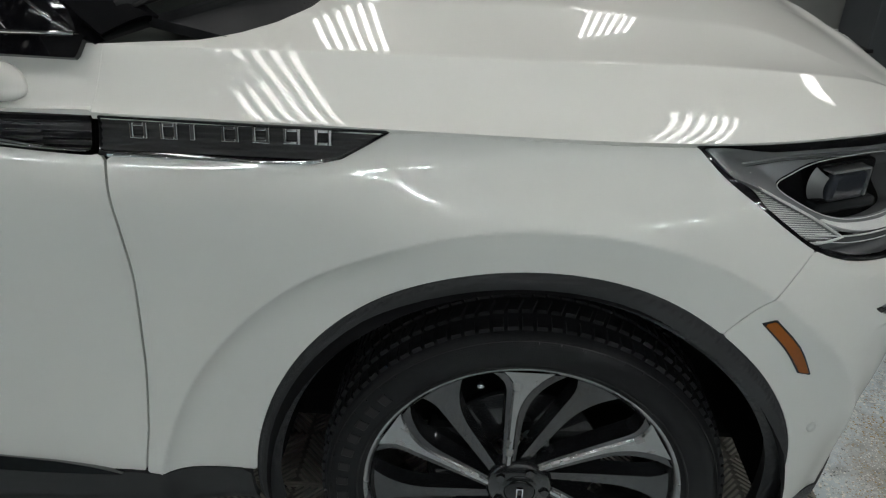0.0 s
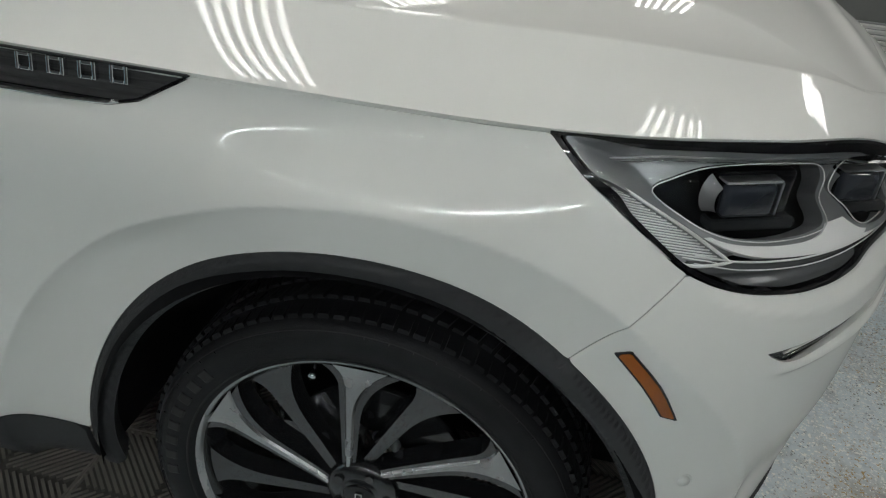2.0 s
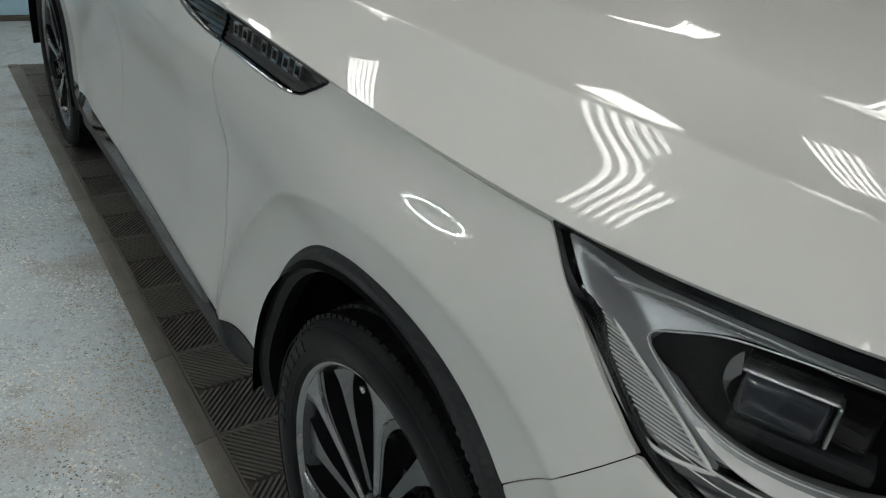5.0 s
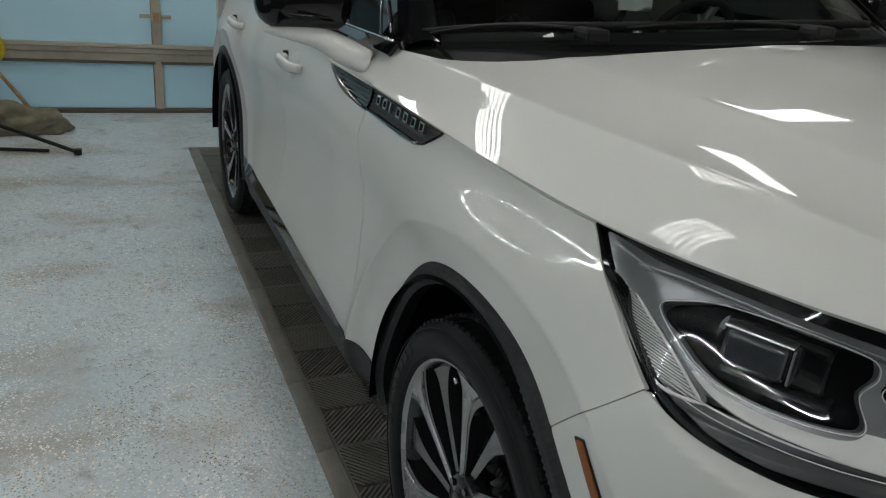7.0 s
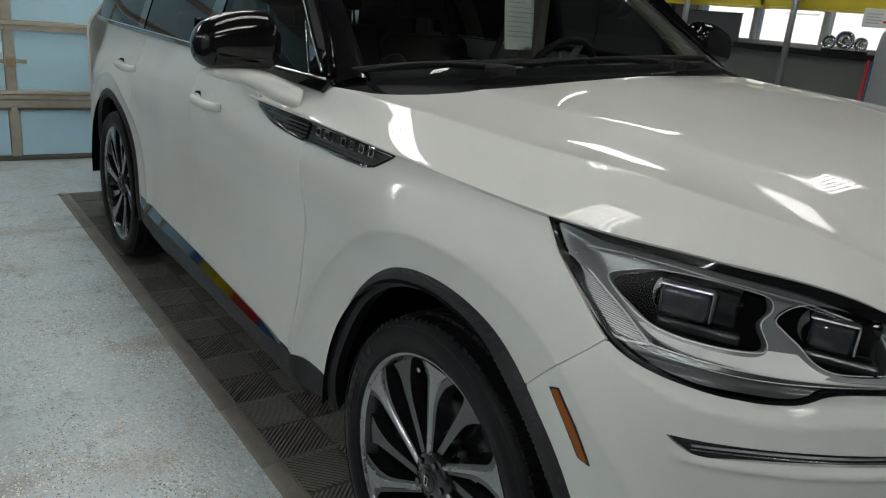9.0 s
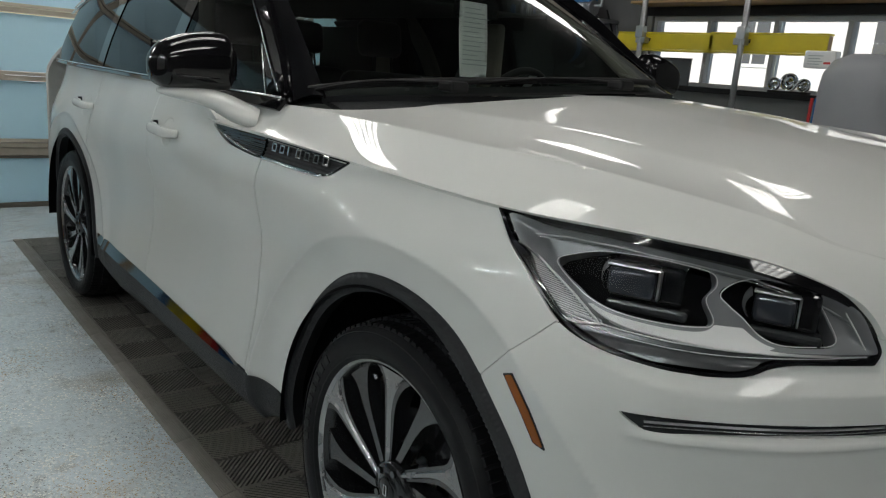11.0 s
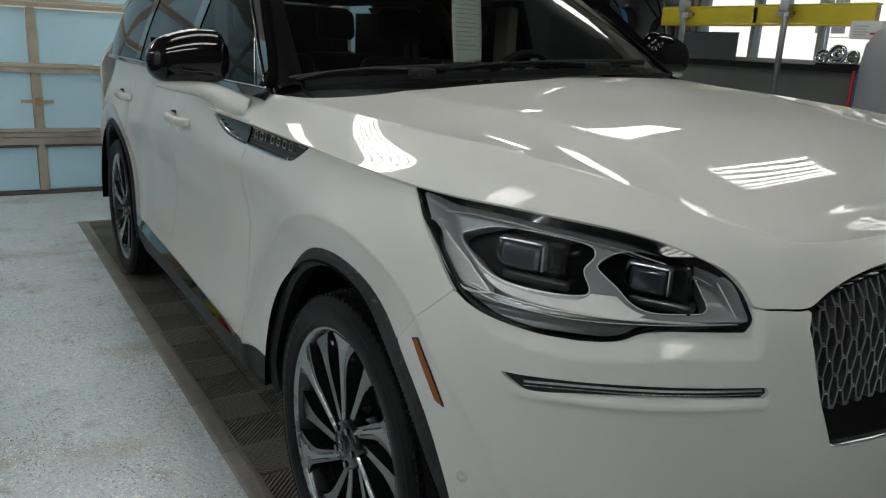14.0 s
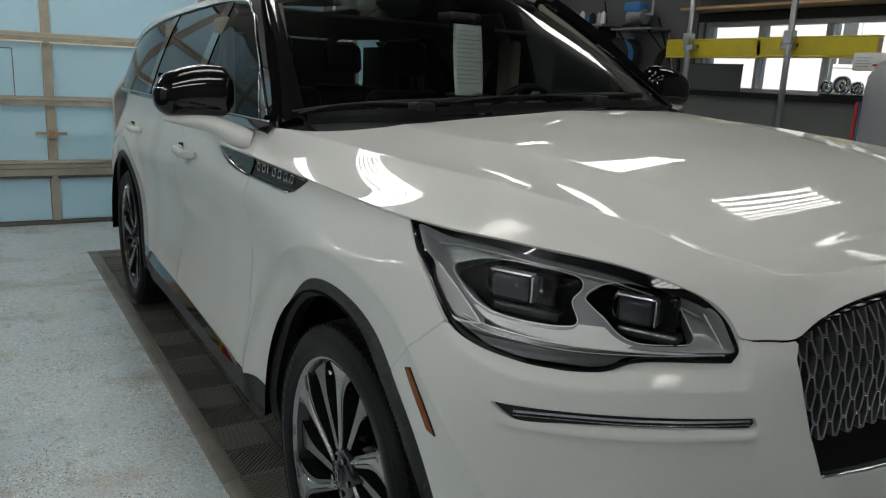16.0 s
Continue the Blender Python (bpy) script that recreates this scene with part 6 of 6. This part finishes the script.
for sg in (-1, 1):
    for xa, xb in ((-1.66, -1.80), (-2.66, -2.78)):
        part("pillar_trim", boxed((xb, min(sg * 0.73, sg * 0.79), 1.15), (xa, max(sg * 0.73, sg * 0.79), 1.62), 0.02), M_TRIM, car, "beige pillar trim")
    q = [(-0.78 - 0.62 * t, sg * (0.82 - 0.175 * t) * (1.045 if sg > 0 else 1), (1.25 + 0.405 * t + 0.03 * math.sin(3.1 * t)) * (1.06 if sg > 0 else 1)) for t in np.linspace(0, 1, 10)]
    mesh_object("front_pillar_trim", *sweep(q, 0.028, 10, flat=1.2), M_TRIM, car, "beige inner pillar trim")
    part("door_card", boxed((-2.6, min(sg * 0.80, sg * 0.86), 0.46), (-0.8, max(sg * 0.80, sg * 0.86), 1.215), 0.02), M_DASH, car, "dark inner door trim")
    q = [(-1.86, sg * 0.72, 1.52), (-1.83, sg * 0.66, 1.40), (-1.80, sg * 0.56, 1.24), (-1.70, sg * 0.40, 1.0)]
    mesh_object("seat_belt", *sweep(q, 0.018, 8, flat=0.15), M_DASH, car)
rear_mirror = new("rear_view_mirror")
rear_mirror.parent = car
rear_mirror["label"] = "black rear view mirror under the windscreen top"
part("mirror_body", boxed((-1.055, -0.055, 1.575), (-1.025, 0.165, 1.640), 0.014, 3), M_BLACK, rear_mirror, soft=True)
part("mirror_stem", rod(bmesh.new(), (-1.03, 0.03, 1.625), (-0.985, 0.02, 1.655), 0.013, seg=12), M_BLACKMAT, rear_mirror)
part("sensor_box", boxed((-1.12, -0.07, 1.635), (-0.99, 0.07, 1.672), 0.015, 3), M_BLACKMAT, rear_mirror)
# a sheet of paper hung from the mirror, with lines of print as bars
paper = thing("paper_tag", "white printed paper sheet hung from the rear view mirror", "paper")
bm = bmesh.new()
bmesh.ops.create_grid(bm, x_segments=6, y_segments=14, size=1.0)
for v in bm.verts:
    y, z = v.co.x * 0.067, v.co.y * 0.138
    v.co = Vector((-1.0 + 0.02 * (z / 0.138) * -0.3 + 0.006 * math.sin(y * 30 + z * 12), 0.012 + y + (0.137 - z) * 0.05, 1.488 + z))
r = bmesh.ops.solidify(bm, geom=bm.faces[:], thickness=0.0008)
part("sheet", bm, M_PAPER, paper, soft=True)
for k in range(13):
    z = 1.60 - k * 0.017
    ln = 0.05 + 0.006 * ((k * 7) % 5 - 2)
    bm = boxed((-0.994 - 0.006 * (z - 1.488) / 0.138 + 0.004, 0.012 - 0.052, z), (-0.992 - 0.006 * (z - 1.488) / 0.138 + 0.004, 0.012 - 0.052 + 2 * ln, z + 0.003))
    part("print_line", bm, M_INK, paper)


# ---------------------------------------------------------------- things along the far wall
def build_far_side():
    # two posts with a yellow beam between them
    for x, z1 in ((-3.10, Z_CEIL), (-2.115, Z_CEIL)):
        p = thing("steel_post", "bare steel post from floor to ceiling", "post", (x, 3.72, 0), group="steel posts")
        part("pole", rod(bmesh.new(), (0, 0, 0.012), (0, 0, z1), 0.024, seg=20), M_STEEL, p, soft=True)
        part("foot_plate", boxed((-0.08, -0.08, 0), (0.08, 0.08, 0.012), 0.003), M_STEEL, p)
        part("clamp", boxed((-0.038, -0.04, 1.80), (0.038, 0.03, 1.90), 0.008), M_STEEL, p)
    for xa, xb, zc in ((-3.40, -2.40, 1.785), (-2.44, -1.46, 1.79)):
        b = thing("yellow_beam", "yellow painted folded steel beam on the posts", "beam", (0, 3.80, 0), group="yellow beams")
        bm = bmesh.new()
        box(bm, (xa, -0.028, zc - 0.075), (xb, -0.014, zc + 0.055), 0.004)
        box(bm, (xa, -0.028, zc + 0.056), (xb, 0.06, zc + 0.070), 0.004)
        box(bm, (xa, -0.028, zc - 0.090), (xb, 0.08, zc - 0.076), 0.004)
        part("beam", bm, M_YELLOW, b)
        part("beam_end", boxed((xb - 0.02, -0.012, zc - 0.074), (xb - 0.008, 0.058, zc + 0.054), 0.003), M_WOOD, b)
        for k in range(3):
            part("warning_mark", boxed((xa + 0.22 + 0.06 * k, -0.0305, zc - 0.012), (xa + 0.25 + 0.06 * k, -0.0285, zc + 0.018)), M_BLACKMAT, b)
        part("bracket", boxed((xa + 0.26, -0.10, zc - 0.03), (xa + 0.36, -0.03, zc + 0.02), 0.006), M_STEEL, b)
    # dark panel and triple lamp on the sill
    s0 = 1.416
    pn = thing("dark_panel", "dark flat panel leaning on the window sill", "panel", (-3.10, 4.13, s0))
    part("board", boxed((-0.28, -0.012, 0.0), (0.28, 0.012, 0.235), 0.006), M_SLATE, pn)
    part("edge", boxed((-0.285, -0.016, 0.235), (0.285, 0.016, 0.243), 0.003), M_BLACKMAT, pn)
    lp = thing("work_lamp", "three round chrome lamps in a row on the sill", "lamp", (-1.88, 4.14, s0))
    part("lamp_stand", boxed((-0.17, -0.03, 0.0), (0.17, 0.03, 0.02), 0.005), M_BLACKMAT, lp)
    for x, r in ((-0.125, 0.052), (0.0, 0.072), (0.125, 0.052)):
        bowl = mesh_object("bowl", *lathe([(0.001, 0.03), (r * 0.6, 0.025), (r, 0.0), (r, -0.03), (r * 0.9, -0.035), (r * 0.86, -0.02), (r * 0.4, 0.0), (r * 0.3, -0.02), (0.001, -0.024)], 28), M_CHROME, lp)
        bowl.location = (x, -0.0, 0.02 + r)
        mesh_object("lens", *lathe([(0.001, -0.034), (r * 0.5, -0.033), (r * 0.84, -0.026)], 24), M_LENS, bowl)
    # grey tank with a coloured stripe, and a white label box above
    tk = thing("tank", "tall grey tank with a domed top", "tank", (-1.05, 3.55, 0.012))
    mesh_object("vessel", *lathe([(0.0, 1.70), (0.12, 1.69), (0.22, 1.64), (0.27, 1.55), (0.28, 1.45), (0.28, 0.05), (0.26, 0.0), (0.0, 0.0)][::-1], 40, axis="z"), M_STEELPAINT, tk)
    part("foot_ring", boxed((-0.2, -0.2, -0.012), (0.2, 0.2, 0.0), 0.003), M_BLACKMAT, tk)
    for dx, mm in ((-0.012, M_RED), (0.012, M_BLUEHOSE)):
        part("stripe", boxed((-0.262 + dx, -0.155 + dx * 0.6, 0.6), (-0.242 + dx, -0.140 + dx * 0.6, 1.38), 0.003), mm, tk)
    bx = thing("notice_box", "small white box with printed lines beside the window", "box", (-1.50, 3.74, 1.61))
    part("box", boxed((-0.10, 0.0, 0.0), (0.13, 0.08, 0.125), 0.008), M_WHITE, bx)
    part("bracket", boxed((-0.02, 0.081, 0.02), (0.02, 0.51, 0.05), 0.004), M_STEEL, bx)
    for k in range(4):
        part("print_line", boxed((-0.07, -0.0025, 0.025 + 0.02 * k), (0.02 + 0.02 * (k % 2), -0.0005, 0.031 + 0.02 * k)), M_INK, bx)
    part("red_mark", boxed((0.05, -0.0025, 0.03), (0.10, -0.0005, 0.045)), M_RED, bx)
    # hose reel, a shelf with small tools, hanging leads
    pm = thing("pump", "blue and silver electric pump on a wall shelf", "pump", (-4.02, 4.06, 1.992))
    part("motor", rod(bmesh.new(), (-0.16, 0, 0.11), (0.04, 0, 0.11), 0.075, seg=24), M_STEEL, pm, "ribbed silver motor", soft=False)
    for k in range(6):
        mesh_object("cooling_fin", *lathe([(0.072, -0.004), (0.083, -0.004), (0.083, 0.004), (0.072, 0.004)], 24, close=True), M_STEEL, pm).matrix_basis = pose(-0.14 + 0.03 * k, 0, 0.11, 0, 0, 90)
    part("head", boxed((-0.20, -0.07, 0.16), (0.02, 0.07, 0.25), 0.015), M_BLUEHOSE, pm, "blue pump head")
    part("foot", boxed((-0.19, -0.08, 0.0), (0.06, 0.08, 0.034), 0.006), M_BLACKMAT, pm)
    part("outlet", rods([(0.04, 0, 0.13), (0.13, 0, 0.13), (0.13, 0, 0.30)], 0.014), M_STEEL, pm)
    ps = thing("pump_shelf", "grey steel wall shelf under the pump", "shelf", (-4.02, 4.05, 1.97))
    part("board", boxed((-0.30, -0.12, 0.0), (0.24, 0.18, 0.02), 0.004), M_STEEL, ps)
    part("strut", rods([(0.18, -0.08, -0.002), (0.18, 0.175, -0.20)], 0.009), M_BLACKMAT, ps)
    part("strut", rods([(-0.24, -0.08, -0.002), (-0.24, 0.175, -0.20)], 0.009), M_BLACKMAT, ps)
    for k, (xa, xb) in enumerate(((-3.38, -2.62), (-2.58, -1.82), (-1.78, -1.02))):
        cb_ = thing("wall_cabinet", "dark wall cabinet above the window", "cabinet", ((xa + xb) / 2, 4.07, 2.30), group="wall cabinets")
        hw = (xb - xa) / 2
        part("body", boxed((-hw, -0.15, 0.0), (hw, 0.16, 0.60), 0.006), M_BLACKMAT, cb_)
        for d in (-1, 1):
            dr = part("door", boxed((min(0.006 * d, hw * d), -0.168, 0.015), (max(0.006 * d, hw * d), -0.152, 0.585), 0.004), M_SLATE, cb_)
            part("handle", boxed((0.03 * d - 0.006, -0.185, 0.05), (0.03 * d + 0.006, -0.170, 0.17), 0.003), M_STEEL, dr)
    rl = thing("hose_reel", "hose reel with blue hose on the far wall", "hose reel", (-4.20, 4.02, 1.72))
    for y in (-0.10, 0.10):
        mesh_object("reel_side", *lathe([(0.02, y - 0.006), (0.17, y - 0.006), (0.175, y), (0.17, y + 0.006), (0.02, y + 0.006)], 36), M_BLACKMAT, rl)
    for k in range(6):
        rr = 0.145
        ring_ = [(rr * math.cos(a), -0.078 + 0.031 * k, rr * math.sin(a)) for a in np.linspace(0, 2 * math.pi, 37)[:-1]]
        mesh_object("hose_turn", *sweep(ring_, 0.015, 8, closed=True, up=(0, 1, 0)), M_BLUEHOSE if k < 3 else M_BLACKMAT, rl)
    part("reel_bracket", boxed((-0.03, 0.107, -0.2), (0.03, 0.23, 0.2), 0.008), M_STEEL, rl)
    sh = thing("wall_shelf", "dark wall shelf holding small tools", "shelf", (-4.86, 4.05, 2.02))
    part("board", boxed((-0.38, -0.10, 0.0), (0.38, 0.20, 0.025), 0.004), M_STEEL, sh)
    for x in (-0.3, 0.3):
        part("bracket", boxed((x - 0.012, -0.06, -0.14), (x + 0.012, 0.20, -0.001), 0.003), M_BLACKMAT, sh)
    rnd = random.Random(3)
    for k in range(8):
        t = thing("tool_can", ("blue", "black", "grey", "white")[k % 4] + " can standing on the wall shelf", "can", (-5.18 + 0.085 * k, 4.06 + 0.05 * rnd.random(), 2.045), group="cans on the shelf")
        h, r = 0.07 + 0.07 * rnd.random(), 0.022 + 0.012 * rnd.random()
        mesh_object("can", *lathe([(0.0, h + 0.012), (r * 0.4, h + 0.012), (r * 0.45, h), (r, h - 0.01), (r, 0.004), (r * 0.95, 0.0), (0.0, 0.0)][::-1], 16, axis="z"), (M_BLUEHOSE, M_BLACKMAT, M_STEEL, M_WHITE)[k % 4], t)
    for k, (xa, za, xb, zb, mm) in enumerate(((-4.75, 2.3, -4.60, 1.25, M_BLACKMAT), (-3.95, 2.1, -3.62, 1.45, M_BLACKMAT), (-3.80, 1.95, -3.72, 1.35, M_STEEL))):
        q = [(xa + (xb - xa) * t + 0.08 * math.sin(3.14 * t), 4.22, za + (zb - za) * t - 0.18 * math.sin(3.14 * t)) for t in np.linspace(0, 1, 16)]
        ob = mesh_object("hanging_lead", *sweep(q, 0.009, 8, up=(0, 1, 0)), mm)
        tagged(ob, "dark lead looped along the far wall", "cable", "hanging leads")
    cl = thing("coiled_hose", "coiled dark hose hung on the far wall", "hose", (-3.70, 4.17, 1.62))
    for k in range(3):
        ring_ = [((0.12 + 0.012 * k) * math.cos(a), 0.0 - 0.022 * k, (0.15 + 0.012 * k) * math.sin(a)) for a in np.linspace(0, 2 * math.pi, 37)[:-1]]
        mesh_object("coil", *sweep(ring_, 0.014, 8, closed=True, up=(0, 1, 0)), M_BLACKMAT, cl)
    part("hook", rod(bmesh.new(), (0, 0.08, 0.17), (0, -0.05, 0.17), 0.008, seg=8), M_STEEL, cl)
    # dark wall panelling above the bench height between door and window
    tagged(part("wall_panel", boxed((-5.5, 4.232, 1.36), (-3.46, 4.249, 3.2), 0.003), M_WALLDARK), "dark grey wall panelling", "wall panel", kind="structure")
    tagged(part("wall_panel", boxed((-3.46, 4.232, 2.175), (-0.6, 4.249, 3.2), 0.003), M_WALLDARK), "dark grey wall panelling", "wall panel", kind="structure")
    # cabinet, louvred panel and odds and ends beyond the nose
    cb = thing("steel_cabinet", "tall slate grey steel cabinet with a pale edge strip", "cabinet", (3.05, 3.95, 0))
    part("body", boxed((-0.32, -0.28, 0.0), (0.10, 0.28, 1.95), 0.01), M_SLATE, cb)
    part("edge_strip", boxed((0.105, -0.27, 0.0), (0.15, 0.28, 1.95), 0.006), M_STEEL, cb)
    part("door", boxed((0.16, -0.29, 0.04), (0.75, 0.28, 1.95), 0.01), M_SLATE, cb)
    lv = thing("wall_louvre", "white louvred panel low on the wall", "louvre", (2.33, 4.235, 0.0))
    part("frame", boxed((-0.55, -0.03, 0.0), (0.42, 0.0, 0.34), 0.004), M_FRAME, lv)
    for k in range(9):
        o = part("slat", boxed((-0.53, -0.018, -0.012), (0.40, 0.004, 0.012), 0.003), M_WHITE, lv)
        o.matrix_basis = pose(0, -0.036, 0.03 + 0.036 * k, 35, 0, 0)
    bxx = thing("grey_box", "dark grey box standing on its edge", "box", (2.62, 3.72, 0.0), turn=12)
    part("body", boxed((-0.13, -0.09, 0.0), (0.13, 0.09, 0.28), 0.012), M_SLATE, bxx)
    part("lid", boxed((-0.135, -0.095, 0.281), (0.135, 0.095, 0.31), 0.008), M_BLACKMAT, bxx)
    rg = thing("rag", "crumpled white and red cloth beside the cabinet", "cloth", (2.78, 3.45, 0.0))
    for c_, mm, r in (((0, 0, 0.07), M_WHITE, 0.09), ((0.10, -0.05, 0.05), M_RED, 0.06)):
        bm = bmesh.new()
        bmesh.ops.create_icosphere(bm, subdivisions=3, radius=r)
        for v in bm.verts:
            v.co = v.co * (1 + 0.35 * noise.noise(v.co * 18)) * 1.0
            v.co.z = max(v.co.z * 0.75, -c_[2])
        o = part("fold", bm, mm, rg, soft=True)
        o.location = c_


def build_door_corner():
    """A folding stand, a rag heap and a broom by the garage door."""
    st_ = thing("folding_stand", "black folding stand lying by the garage door", "stand", (0, 0, 0))
    part("leg", rods([(-4.30, -1.79, 0.022), (-4.42, -2.05, 0.10), (-4.50, -2.30, 0.18)], 0.013), M_BLACKMAT, st_)
    part("leg", rods([(-4.36, -1.95, 0.014), (-4.42, -2.30, 0.02), (-4.45, -2.60, 0.03)], 0.012), M_BLACKMAT, st_)
    part("leg", rods([(-4.95, -2.35, 0.014), (-4.60, -2.28, 0.12), (-4.45, -2.26, 0.18)], 0.012), M_BLACKMAT, st_)
    part("foot", boxed((-4.32, -1.80, 0.001), (-4.27, -1.75, 0.040), 0.008), M_BLACKMAT, st_)
    hp = thing("crumpled_cloth", "crumpled khaki cloth lying on the floor", "cloth", (-4.95, -2.18, 0))
    bm = bmesh.new()
    bmesh.ops.create_icosphere(bm, subdivisions=4, radius=0.2)
    for v in bm.verts:
        k = 1 + 0.4 * noise.noise(v.co * 9) + 0.15 * noise.noise(v.co * 26)
        v.co = Vector((v.co.x * 0.9 * k, v.co.y * 1.5 * k, max(v.co.z * 0.75 * k + 0.06, 0)))
    part("cloth", bm, M_CLOTH, hp, soft=True)
    br = thing("broom", "wooden broom handle leaning over the cloth", "broom", (0, 0, 0))
    part("handle", rod(bmesh.new(), (-4.95, -1.98, 0.02), (-5.25, -2.45, 0.62), 0.013, seg=12), M_WOOD, br, soft=True)
    part("head", boxed((-5.02, -2.02, 0.0), (-4.90, -1.92, 0.035), 0.01), M_WOOD, br)
    yl = thing("yellow_hook", "yellow and black tool hung beside the door", "tool", (-5.45, -2.33, 0.52))
    ring_ = [(0, 0.07 * math.cos(a), 0.09 * math.sin(a)) for a in np.linspace(-1.4, 1.4, 14)]
    mesh_object("hook", *sweep(ring_, 0.022, 10, up=(1, 0, 0)), M_YELLOW, yl)
    part("grip", rod(bmesh.new(), (0, -0.02, 0.08), (0, -0.06, 0.30), 0.03, seg=14), M_BLACKMAT, yl, soft=True)
    part("peg", boxed((-0.11, -0.07, 0.16), (-0.02, -0.03, 0.19), 0.004), M_BLACKMAT, yl)


build_far_side()
build_door_corner()


for o in car.children:
    if o.scale.y < 0 and o.name.split(".")[0] in ("front_pillar", "side_window", "side_pillar", "belt_trim", "belt_chrome", "roof_chrome", "pillar_chrome", "roof_rail",
                                                  "door_mirror", "fender", "door", "rear_quarter"):
        o.scale = (1, -1.045, 1.07)

# crates by the near wall, added unseen as the coloured clutter the sill strip mirrors
for x, y, mat_, lab, h in ((-5.2, -2.85, M_BLUEHOSE, "blue plastic storage crate", 0.34), (-4.75, -2.75, M_YELLOW, "yellow storage crate", 0.30), (-4.3, -2.95, M_RED, "red plastic storage crate", 0.30), (-3.7, -3.1, M_BLUEHOSE, "blue plastic storage crate", 0.32)):
    crate = thing("storage_crate", lab + " on the floor by the wall", "crate", (x, y, 0.0), group="storage crates")
    bm = bmesh.new()
    for lo, hi in (((-0.19, -0.15, 0.0), (0.19, 0.15, 0.015)), ((-0.19, -0.15, 0.015), (-0.178, 0.15, h)), ((0.178, -0.15, 0.015), (0.19, 0.15, h)),
                   ((-0.178, -0.15, 0.015), (0.178, -0.138, h)), ((-0.178, 0.138, 0.015), (0.178, 0.15, h))):
        box(bm, lo, hi)
    part("body", bm, mat_, crate)
    part("rim", boxed((-0.2, 0.152, h - 0.03), (0.2, 0.162, h), 0.003), mat_, crate)

# rack added out of view, to put dark shapes into the sill strip's reflection
shelf = thing("storage_rack", "unseen dark rack added for the sill strip to mirror", "rack", (-5.0, -3.45, 0.0))
for x in (-0.42, 0.42):
    for y in (-0.22, 0.22):
        part("post", boxed((x - 0.02, y - 0.02, 0), (x + 0.02, y + 0.02, 1.5), 0.003), M_SLATE, shelf)
for z in (0.12, 0.55, 0.98, 1.40):
    part("shelf_board", boxed((-0.40, -0.21, z), (0.40, 0.21, z + 0.03), 0.004), M_BLACKMAT, shelf)
part("back_panel", boxed((-0.40, -0.235, 0.1), (0.40, -0.222, 1.45)), M_SLATE, shelf)
